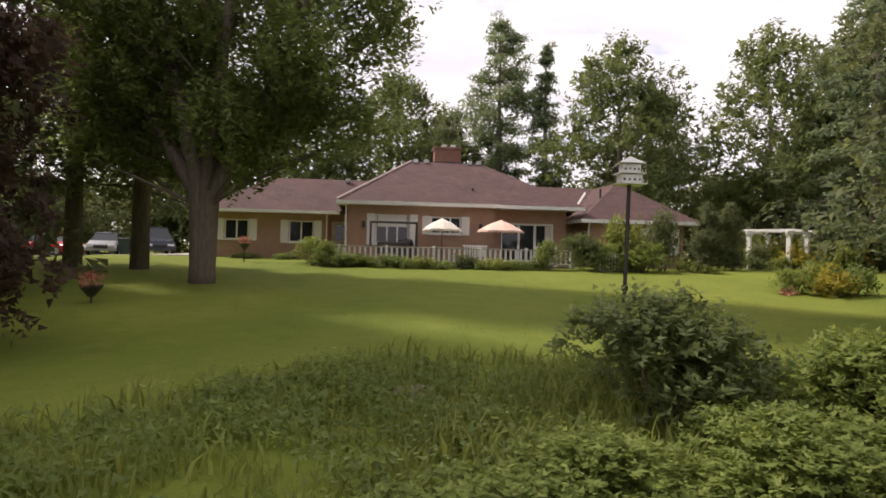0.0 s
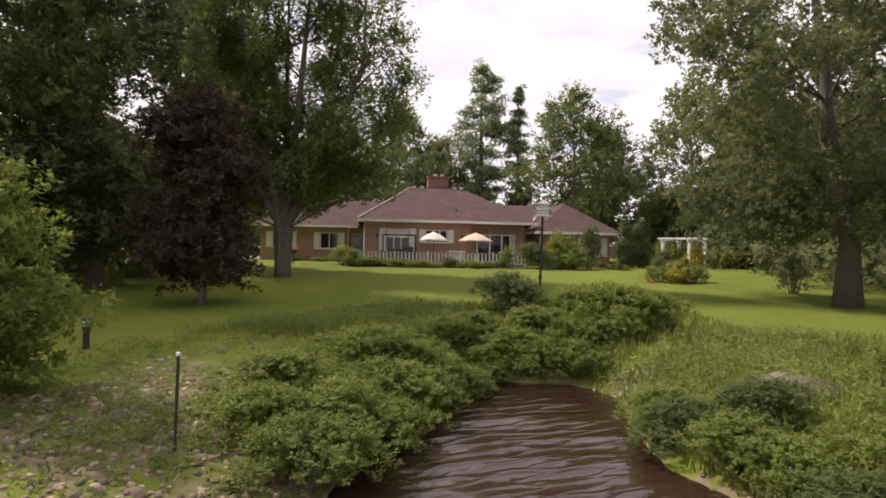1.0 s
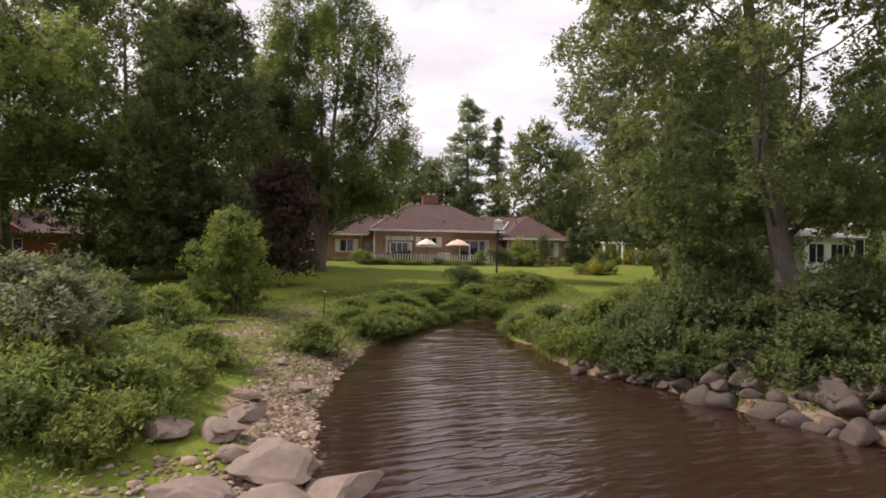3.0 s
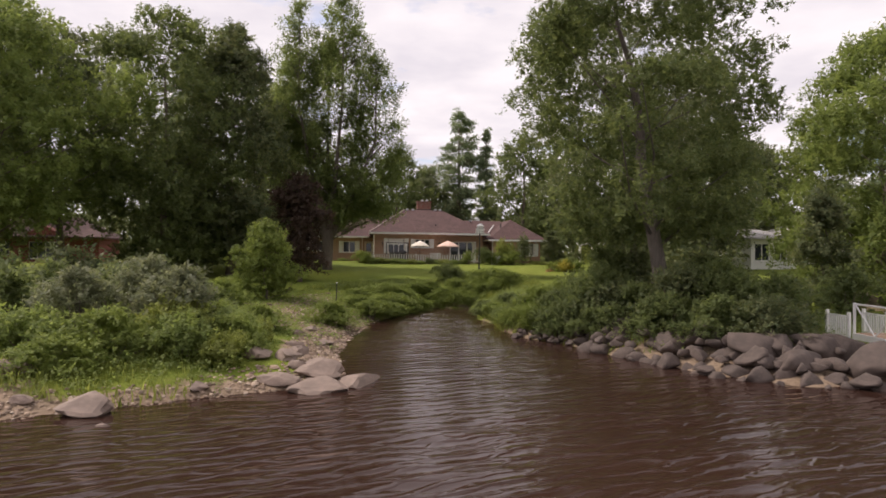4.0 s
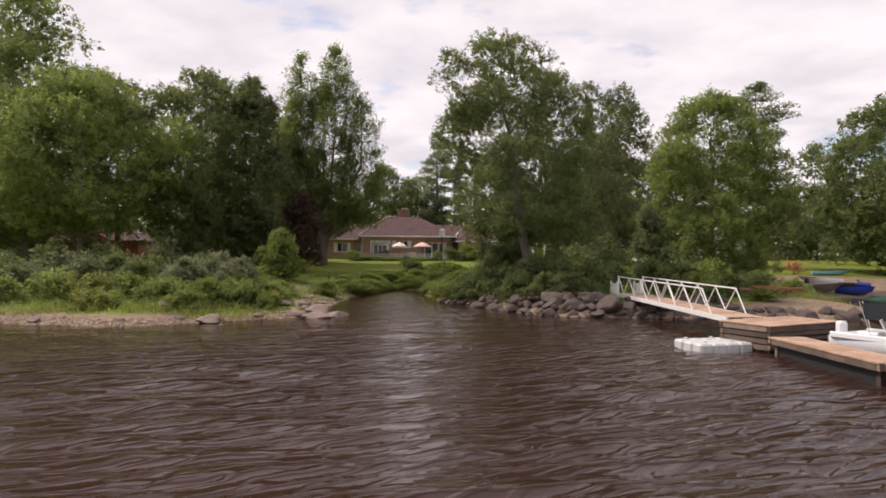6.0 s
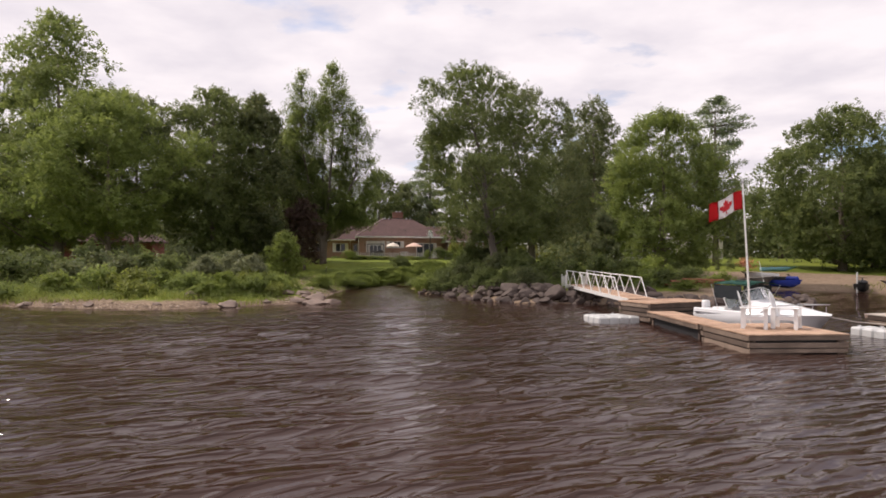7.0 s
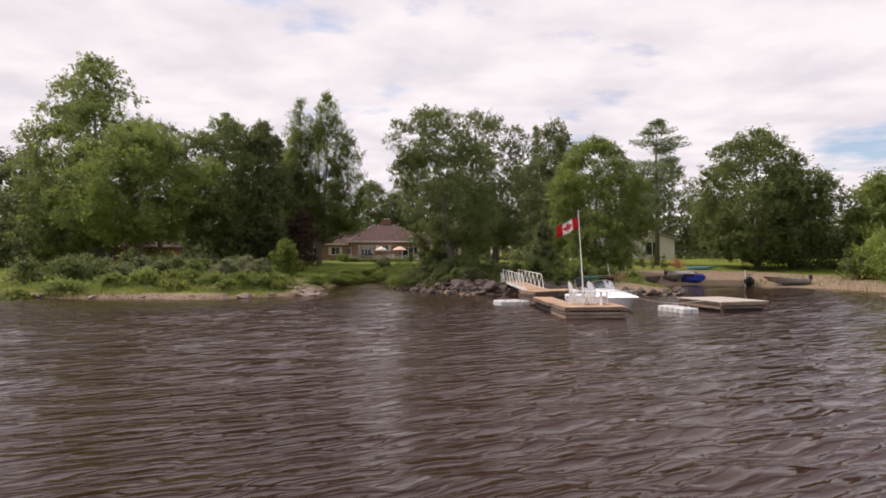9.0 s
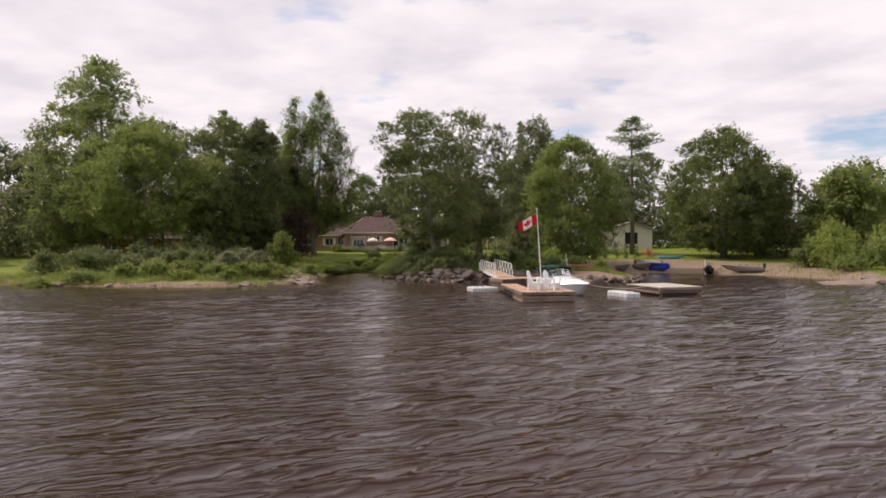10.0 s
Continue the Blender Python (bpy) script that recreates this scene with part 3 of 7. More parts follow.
def shrub_mesh(seed, leaf, w, h, count, size, n=26, tall=1.0, rad=0.30):
    """Crown and stems of one shrub, about w across and h high, standing on z = 0."""
    rng = np.random.default_rng(seed)
    a = rng.uniform(0, 2 * math.pi, n)
    u = rng.random(n)
    r = w / 2 * np.sqrt(rng.random(n)) * np.sqrt(np.clip(1.05 - u ** 2, 0.05, 1))
    rr = rad * w * rng.uniform(0.45, 0.9, n) * (1 - 0.35 * u)
    bl = np.stack([np.maximum(r - rr * 0.4, 0) * np.cos(a), np.maximum(r - rr * 0.4, 0) * np.sin(a), 0.12 * h + u * 0.75 * h, rr], 1)
    pos, nrm, axis = sprigs(bl, count, rng, size * 2.4, 10, tall, 0.75)
    fit = (w / 2 / np.quantile(np.hypot(pos[:, 0], pos[:, 1]), 0.96), h / np.quantile(pos[:, 2], 0.985))
    pos *= (fit[0], fit[0], fit[1])
    bl[:, :3] *= (fit[0], fit[0], fit[1])
    pos[:, 2] = np.maximum(pos[:, 2], 0.02)
    bm = bmesh.new()
    for b in bl[:14]:
        tube(bm, [(b[0] * 0.15, b[1] * 0.15, -0.25), (b[0] * 0.6, b[1] * 0.6, b[2] * 0.5), (b[0], b[1], b[2])], [0.025, 0.018, 0.006], 4, False)
    stem = bpy.data.meshes.new("stem")
    bm.to_mesh(stem)
    bm.free()
    stem.materials.append(BARK)
    return leaf_mesh("foliage", pos, nrm, size, leaf, rng, 0.46, axis), stem


SHRUBS = {}


def shrub(kind, x, y, w, h, label, category="shrub", group="", turn=0.0, sink=0.0):
    far = y > 12 or x > 12.5 or x < -9.5
    crown, stem, w0, h0 = SHRUBS[kind + "_far" if far else kind]
    root = thing("shrub", pose(x, y, gz(x, y) - sink, 0, 0, turn) @ Matrix.Diagonal((w / w0, w / w0, h / h0, 1)), label, category, group)
    for nm, me in (("foliage", crown), ("stem", stem)):
        new(nm, me).parent = root
    return root


for kind, seed, leaf, w, h, count, size in (
        ("leafy", 11, LEAF_SHRUB, 2.4, 1.5, 5200, 0.13), ("leafy_b", 12, LEAF_SHRUB, 2.4, 1.5, 5200, 0.12), ("dark", 13, LEAF_MAPLE, 2.4, 1.6, 5200, 0.13),
        ("dark_b", 14, LEAF_MAPLE, 2.4, 1.6, 5000, 0.14), ("yellow", 15, LEAF_YELLOW, 1.6, 1.2, 3000, 0.11), ("willow", 16, LEAF_WILLOW, 2.0, 1.8, 4200, 0.13),
        ("weed", 17, LEAF_LIGHT, 2.0, 0.9, 3600, 0.12), ("weed_b", 18, GRASS_LONG, 2.0, 0.8, 3600, 0.13), ("flower", 19, FLOWER, 1.0, 0.5, 500, 0.09),
        ("black", 20, LEAF_DARK, 2.2, 1.6, 4600, 0.13)):
    SHRUBS[kind] = (*shrub_mesh(seed, leaf, w, h, int(count * 2.1), size * 0.68), w, h)
    SHRUBS[kind + "_far"] = (*shrub_mesh(seed, leaf, w, h, int(count * 0.48), size * 1.12), w, h)


# ---- trees ----
def plant_trees():
    spires("poplar_tree", -8.0, 21.5, [(-2.8, 0.6, 3.4, 23.6, 7.4), (1.2, 0, 3.2, 24.4, 8.6), (4.2, -0.5, 4.0, 18.5, 7.4), (-0.5, 2.4, 3, 21, 8), (-4.2, 1.5, 4, 16, 6)],
           "tall poplar with thick grey trunk and upright leafy limbs", LEAF_POPLAR, 56000, 0.27, 0.34, 3)
    tree("broadleaf_tree", -18, 11, 18.8, 14, "dense dark-green broadleaf tree behind shore shrubs", LEAF_MAPLE, profile="spread", z0=0.8, blobs=230, rad=1.5, leaves=50000, size=0.27, trunk=0.34, seed=5)
    tree("broadleaf_tree", -14.5, 15, 19, 10, "tall dark-green broadleaf tree", LEAF_DARK, profile="egg", z0=0.9, blobs=190, rad=1.5, leaves=36000, size=0.30, trunk=0.3, seed=6)
    tree("maple_tree", -24.7, 2, 16.8, 20, "light-green maple with wide crown over the shore", LEAF_LIGHT, profile="round", z0=3.6, blobs=290, rad=1.5, leaves=52000, size=0.29, trunk=0.32, seed=7, inner=0.6)
    tree("maple_tree", -34, 10, 26.3, 19, "very tall dark-green tree with ragged crown", LEAF_POPLAR, profile="egg", z0=1.5, blobs=240, rad=1.9, leaves=38000, size=0.40, trunk=0.5, seed=8)
    tree("crimson_maple", -7.9, 9.4, 7.1, 5.0, "dark crimson-leaved maple on the lawn", LEAF_RED, profile="egg", z0=0.7, blobs=90, rad=0.85, leaves=17000, size=0.19, trunk=0.13, seed=9)
    pine("pine_tree", -12.2, 26, 19, 7, 3.5, "dark pine with thin bare lower trunk", 10, 15, 9000, 0.5)
    pine("spruce_tree", -20, 22, 20, 9, 0.8, "dark spruce at the lawn's edge", 21, 20, 9500, 0.5, True)
    pine("spruce_tree", -15.2, 26.5, 18.5, 9, 3.6, "dense dark spruce at the lawn's edge", 24, 18, 8000, 0.5, True, leaf=LEAF_DARK)
    pine("spruce_tree", -24, 29, 23, 10, 3.0, "dark spruce beside the drive", 22, 20, 9500, 0.55, True)
    tree("broadleaf_tree", -29, 17, 19, 12, "dark-green broadleaf tree by the neighbouring lot", LEAF_DARK, profile="spread", z0=7.0, blobs=90, rad=1.6, leaves=18000, size=0.36, trunk=0.35, seed=23)
    tree("silver_maple", 10.4, -10.6, 16.0, 11.6, "large silver maple above the boulder bank", LEAF_MAPLE, BARK_GREY, "spread", 3.0, 190, 1.15, 70000, 0.165, 0.34, (-1.9, 0.5), 31)
    tree("silver_maple", 16.6, 12.7, 20, 16.5, "large silver maple with leaning trunk on the lawn", LEAF_DARK, BARK_GREY, "spread", 2.4, 230, 1.5, 66000, 0.225, 0.42, (-2.6, 0.3), 32)
    tree("broadleaf_tree", 26.9, 26.8, 21, 12, "tall dense dark-green tree behind the lawn", LEAF_DARK, profile="egg", z0=0.8, blobs=150, rad=1.6, leaves=26000, size=0.34, trunk=0.35, seed=33)
    tree("maple_tree", 26.5, -0.5, 14.6, 13.0, "bright green rounded maple by the shore", LEAF_LIGHT, profile="egg", z0=0.5, blobs=340, rad=1.25, leaves=56000, size=0.25, trunk=0.3, seed=34, inner=0.7, lift=0.7)
    pine("white_pine", 40, 19.5, 20, 10, 7.5, "tall white pine with layered open branches", 35, 10, 7000, 0.5)
    tree("maple_tree", 49.5, 10, 16.9, 19, "broad dark-green maple behind the beach", LEAF_MAPLE, profile="round", z0=0.7, blobs=270, rad=1.7, leaves=44000, size=0.36, trunk=0.35, seed=36, inner=0.6)
    pine("white_pine", 4.8, 58.5, 20.8, 9.5, 5, "tall white pine behind the house", 41, 14, 8000, 0.6, trunk=0.35)
    pine("spruce_tree", 8.6, 56, 18, 5, 2, "narrow dark spruce behind the house", 45, 16, 7000, 0.5, True)
    back = [(13, 48.5, 16.2, 12.5, LEAF_MAPLE, 42), (-4, 54, 14.2, 12, LEAF_MAPLE, 43), (24, 48, 17.0, 14, LEAF_MAPLE, 44), (-13, 56, 15, 13, LEAF_MAPLE, 46), (18.5, 58, 14, 11, LEAF_DARK, 47),
            (-24, 58, 17, 14, LEAF_MAPLE, 48), (-36, 52, 18, 14, LEAF_DARK, 49), (-50, 40, 17, 15, LEAF_MAPLE, 50), (33, 52, 19, 13, LEAF_DARK, 51), (-58, 26, 17, 14, LEAF_DARK, 52),
            (60, 24, 15, 13, LEAF_DARK, 53), (66, 10, 13, 11, LEAF_MAPLE, 54), (76, 20, 15, 14, LEAF_LIGHT, 55), (0.5, 62, 13, 12, LEAF_DARK, 56), (45, 57, 19, 14, LEAF_MAPLE, 57), (36, 60, 19, 13, LEAF_DARK, 67), (54, 54, 18, 14, LEAF_DARK, 68),
            (-72, 20, 19, 16, LEAF_MAPLE, 58), (88, 6, 14, 14, LEAF_MAPLE, 59), (60, 42, 18, 15, LEAF_MAPLE, 60), (30, 48, 15, 11, LEAF_DARK, 61), (-44, 14, 17, 15, LEAF_DARK, 63), (-54, 28, 17, 12, LEAF_DARK, 64), (-55, 6, 14, 12, LEAF_MAPLE, 65), (62, 3, 12.5, 10, LEAF_LIGHT, 69), (72, -5, 11.5, 10, LEAF_LIGHT, 70), (57, 16, 14, 11, LEAF_MAPLE, 71), (84, -10, 12, 11, LEAF_MAPLE, 72), (47, 54, 15, 13, LEAF_DARK, 73)]
    for x, y, h, w, leaf, seed in back:
        near = -16 < x < 30
        h = h * 0.87 if x > 55 else h
        tree("broadleaf_tree", x, y, h, w, "leafy green tree of the wood behind the houses", leaf, profile="round", z0=1.2, blobs=130 if near else 80, rad=1.7, leaves=11500 if near else 5800, size=0.42 if near else 0.58, trunk=0.3, seed=seed, group="background wood", limb=14)
    pine("spruce_tree", 26, 39, 22, 11, 0.5, "large dark spruce behind the garden arbour", 62, 20, 9500, 0.6, True)


plant_trees()


# ---- far woods ----
def far_woods():
    rng = np.random.default_rng(99)
    n = 420
    a = rng.uniform(-2.35, 2.35, n)
    dist = rng.uniform(75, 135, n)
    bl = []
    for ang, d in zip(a, dist):
        x, y = 5 + math.sin(ang) * d * 1.25, 12 + math.cos(ang) * d
        if shore_distance(np.array([x]), np.array([y]))[0] < 5:
            continue
        h = rng.uniform(9, 15)
        for k in range(5):
            bl.append((x + rng.uniform(-3, 3), y + rng.uniform(-3, 3), 1.5 + h * (k + 0.5) / 5, 3.4 - 0.4 * k))
    pos, nrm = blob_leaves(np.array(bl), 24000, rng, 0.9)
    tagged(new("far_woods", leaf_mesh("far_woods", pos, nrm, 1.8, LEAF_DARK, rng)), "distant dark-green mixed woods closing the view", "woods", kind="stuff")


far_woods()


# ---- bank planting ----
def plant_shrubs():
    rng = random.Random(4)

    def row(kinds, spots, label, group, cat="shrub", grow=1.3):
        for i, (x, y, w, h) in enumerate(spots):
            shrub(kinds[i % len(kinds)], x, y, w * 1.12, h * grow, label, cat, group, rng.uniform(0, 360), 0.08)

    tree("young_tree", -6.95, -3.2, 3.7, 3.7, "bushy cone-shaped young tree on the bank", LEAF_SHRUB, profile="egg", z0=0.1, blobs=95, rad=0.6, leaves=14000, size=0.14, trunk=0.06, seed=71, limb=12)
    shrub("dark", 2.45, 7.2, 2.6, 1.42, "round dark-green bush at the foot of the lawn")
    row(["leafy", "leafy_b"], [(2.2, 4.3, 2.0, 0.8), (4.0, 4.4, 1.8, 0.85), (5.2, 4.5, 1.8, 0.9), (5.3, 5.8, 3.0, 1.3), (4.3, 6.7, 2.0, 1.15), (3.1, 5.4, 2.0, 0.8), (1.4, 5.2, 1.8, .7), (0.3, 4.4, 1.7, .7), (1.5, 3.5, 1.5, .75), (2.8, 3.6, 1.7, .85), (3.8, 3.4, 1.6, .85), (6.6, 5.4, 1.7, 1.1)], "leafy green shrub at the head of the inlet", "inlet shrubs", grow=1.0)
    row(["leafy_b", "leafy"], [(-1.5, -4.4, 1.9, 0.9), (-1.2, -2.6, 2.2, 1.0), (-0.7, -0.6, 2.3, 1.0), (-2.4, -1.4, 2.2, 0.9), (-1.4, 1.2, 2.3, 1.0), (-0.2, 1.6, 2.2, 0.95), (-2.5, -3.2, 1.7, .75), (-0.6, 3.0, 2.0, .8), (-0.35, -1.7, 1.5, .75), (0.1, 0.2, 1.5, .75), (0.7, 1.9, 1.6, .8)], "low leafy shrub on the inlet's bank", "inlet shrubs", grow=1.0)
    row(["leafy"], [(-2.6, -8.9, 2.0, 1.0), (-4.7, -12.4, 1.9, 0.9), (-7.6, -7.6, 2.4, 1.3)], "small round shrub on the pebble shore", "inlet shrubs", grow=1.05)
    row(["leafy", "leafy_b", "dark"], [(4.3, -1.5, 1.5, 0.65), (4.5, -0.7, 1.2, 0.5), (4.3, -2.4, 1.5, 0.65), (4.6, -3.5, 1.5, 0.65), (5.0, -4.5, 1.5, 0.65), (4.9, -5.8, 1.5, 0.65), (5.0, -7.2, 1.5, 0.7), (5.3, -8.6, 1.5, 0.75), (5.4, -2.9, 1.6, 0.7), (6.9, -4.4, 2.0, 0.9), (5.9, -5.2, 1.6, 0.7), (5.9, -6.6, 2.0, 0.9), (6.4, -7.6, 2.2, 1.2), (5.5, -8.8, 1.8, 0.9), (6.8, -9.4, 2.2, 1.3), (8.2, -5.8, 2.2, 1.2), (8.6, -2.2, 2.0, 1.1)],
        "leafy shrub among tall grass on the inlet's bank", "inlet shrubs", grow=1.1)
    row(["dark", "dark_b", "black"], [(8.0, -10.7, 2.8, 1.8), (8.8, -8.4, 3.0, 2.2), (10.4, -12.4, 2.8, 1.8), (11.8, -13.4, 3.0, 1.9), (12.4, -10.6, 3.0, 2.0), (10.2, -8.4, 3.0, 2.2), (13.6, -13.4, 2.8, 1.6), (8.9, -12.2, 2.4, 1.4), (15.0, -10.6, 2.8, 1.4), (9.6, -13.6, 2.4, 1.2), (10.7, -15.0, 2.4, 1.2), (12.0, -16.0, 2.6, 1.2), (12.9, -15.8, 1.8, 0.7), (11.6, -14.4, 2.8, 1.5), (8.4, -11.4, 2.4, 1.4), (6.5, -10.4, 1.8, 0.8), (7.5, -11.7, 1.8, 0.8)],
        "dense dark-green shrub above the boulders", "bank shrubs")
    row(["dark", "dark_b", "leafy"], [(18.6, -9.5, 3.0, 2.3), (20.6, -11.0, 3.0, 2.0), (22.4, -9.0, 3.2, 2.1), (24.4, -12.5, 2.6, 1.5), (17.0, -8.0, 2.6, 1.8), (27.5, -10.5, 2.4, 1.2), (25.5, -6.5, 3, 1.6), (18.6, -13.4, 2.2, 1.2), (20.0, -14.0, 2.6, 1.4), (22.2, -13.2, 2.6, 1.4), (19.6, -16.4, 1.8, .8), (22.6, -16.2, 1.8, .8)], "rounded green shrub beside the landing", "bank shrubs", grow=0.95)
    row(["willow"], [(-5.9, -16.4, 2.3, 1.7), (-7.4, -15.2, 2.4, 1.9), (-8.8, -17.0, 2.4, 1.7)], "grey-green willow shrub on the shore", "left bank shrubs")
    row(["weed", "leafy", "weed_b"], [(-4.4, -16.4, 1.8, 0.8), (-4.0, -17.4, 1.7, .8), (-5.6, -17.2, 2.2, 1.0), (-4.9, -15.4, 1.7, .8), (-5.6, -13.8, 1.9, .8), (-6.4, -15.8, 2.2, 1.0), (-5.2, -18.2, 2.2, 0.9), (-6.8, -18.8, 2.4, 1.0), (-3.9, -18.6, 1.5, 0.6), (-8.8, -19.0, 2.4, 1.0), (-10.8, -18.4, 2.6, 1.1), (-12.8, -18.6, 2.6, 1.1), (-15, -18.2, 2.8, 1.2), (-17.4, -18.6, 2.8, 1.0), (-4.4, -14.8, 1.3, .6),
                                      (-20, -20.5, 3.0, 0.9), (-23, -22, 3.0, 0.9), (-27, -23.5, 3.2, 0.9), (-31, -25, 3.2, 1.0), (-7.6, -20.3, 2.0, .7), (-11.8, -20.4, 2.2, .7)], "bright green weedy shrub along the shore", "left bank shrubs", "weeds")
    row(["dark_b", "black", "dark"], [(-8.2, -9.4, 2.6, 1.4), (-10.4, -10.2, 3.0, 1.6), (-12.8, -11.4, 3.0, 1.7), (-15.2, -12.0, 3.2, 1.8), (-17.8, -12.6, 3.2, 1.9), (-9.6, -13.2, 2.8, 1.6), (-12.2, -14.6, 3.0, 1.6), (-15.0, -15.4, 3.0, 1.7), (-20.6, -13.5, 3.2, 1.8), (-7.0, -11.8, 2.2, 1.2), (-18, -16.2, 3, 1.4), (-23.5, -14.5, 3.6, 1.9), (-26.5, -15.5, 3.6, 1.8), (-13.5, -8.5, 3.4, 2.1), (-17, -9.0, 3.6, 2.2), (-20.5, -9.5, 3.6, 2.3), (-11, -7.0, 3.0, 1.8), (-24, -10.5, 3.6, 2.0)],
        "dense green shrub of the bank thicket", "left bank shrubs")
    # garden round the house
    row(["weed_b"], [(8.7, 31.4, 2.2, 1.9)], "yellow-green garden shrub against the house", "garden shrubs")
    row(["leafy_b"], [(9.4, 30.6, 3.0, 1.1), (7.8, 30.6, 2.2, 1.0), (5.0, 30.2, 1.5, 1.1), (-6.3, 30.6, 1.8, 1.0), (-5.3, 29.8, 1.6, .9)], "clipped green garden shrub by the house", "garden shrubs")
    row(["black", "dark"], [(10.7, 31.6, 2.0, 2.3), (-3.9, 29.9, 1.5, 0.5), (1.0, 29.8, 1.6, 0.55), (14.2, 33.4, 1.2, .9), (17.2, 35.4, 1.6, 1.1), (16.6, 34.5, 1.4, .6)], "dark-green garden shrub by the house", "garden shrubs")
    row(["weed", "weed_b", "weed"], [(-4.6, 29.5, 1.6, 0.9), (-3.6, 29.5, 1.4, .7), (-2.7, 29.6, 1.6, 0.85), (-1.8, 29.6, 1.5, .75), (-0.9, 29.7, 1.5, 0.8), (0.0, 29.8, 1.4, 0.6), (1.6, 29.9, 1.5, .65), (2.5, 30.0, 1.5, 0.75), (3.4, 30.1, 1.5, 0.65), (4.2, 30.2, 1.4, .7), (12.2, 31.2, 2.0, .6), (-8.5, 35.2, 1.5, .5), (-11, 35.8, 1.6, .5)], "low green border plants along the terrace", "garden shrubs", "plants", 0.75)
    row(["yellow", "weed_b"], [(20.2, 36.6, 1.9, 1.1), (19.0, 39.6, 2.4, 1.6), (21.4, 40.2, 2.4, 1.7), (22.4, 36.4, 2.2, 1.2), (24.0, 37.0, 1.8, 1.0), (19.0, 36.2, 1.2, .6)], "yellow-green border shrub by the arbour", "garden shrubs")
    row(["leafy_b", "yellow", "weed"], [(12.2, 22.4, 1.5, 0.7), (13.2, 22.0, 1.7, 0.85), (14.2, 22.5, 1.6, 0.8), (13.3, 23.0, 1.6, .9)], "flowering plants of the island bed", "island bed", "plants")
    row(["flower"], [(11.7, 22.0, 0.8, 0.25)], "low pinkish flowers of the island bed", "island bed", "flowers")
    row(["willow"], [(16.8, 17.0, 1.5, 1.5)], "small pale shrub on the lawn", "garden shrubs")
    row(["leafy", "weed", "dark"], [(55, -6, 5, 3.6), (60, -8, 5, 3.8), (65, -12, 6, 4), (58, 0, 5, 4), (70, -14, 6, 4.5), (50, -9, 3.6, 1.8), (51, -12, 4.5, 2.4), (55, -15, 4.5, 2.6), (59, -17, 5, 2.8), (64, -19, 5, 3), (50, -15.5, 3.4, 1.2), (70, -21, 5, 3), (53, -8, 5, 3)], "large green shrub behind the beach", "beach shrubs")
    tree("young_conifer", 20.0, -5.5, 5.6, 3.6, "bushy cone-shaped conifer by the landing", LEAF_DARK, profile="cone", z0=0.2, blobs=70, rad=0.7, leaves=9000, size=0.2, trunk=0.1, seed=77, limb=10)
    for x, y, h in ((13.6, 33.3, 3.3), (14.9, 33.5, 3.3)):
        tree("cedar_tree", x, y, h, 1.5, "clipped dark-green columnar cedar beside the house", LEAF_DARK, profile="egg", z0=0.05, blobs=90, rad=0.3, leaves=9000, size=0.10, trunk=0.06, seed=int(x), limb=4, group="column cedars", inner=0.75)


plant_shrubs()


# ---- the brick house ----
def gabled(bm, verts, faces):
    vs = [bm.verts.new(v) for v in verts]
    for f in faces:
        bm.faces.new([vs[i] for i in f])
    return bm


def hip_roof(x0, x1, y0, y1, z, ridge_a, ridge_b, th=0.16):
    """A hip roof slab with eave thickness; the ridge runs between two points."""
    e = [(x0, y0), (x1, y0), (x1, y1), (x0, y1)]
    v = [(x, y, z) for x, y in e] + [(x, y, z - th) for x, y in e] + [ridge_a, ridge_b]
    f = [(0, 1, 9, 8), (1, 2, 9), (2, 3, 8, 9), (3, 0, 8), (7, 6, 5, 4), (0, 4, 5, 1), (1, 5, 6, 2), (2, 6, 7, 3), (3, 7, 4, 0)]
    return gabled(bmesh.new(), v, f)


def fascia(bm, x0, x1, y0, y1, z0, z1, t=0.03):
    box(bm, x0 - t, x1 + t, y0 - t, y0, z0, z1)
    box(bm, x0 - t, x0, y0, y1, z0, z1)
    box(bm, x1, x1 + t, y0, y1, z0, z1)
    return bm


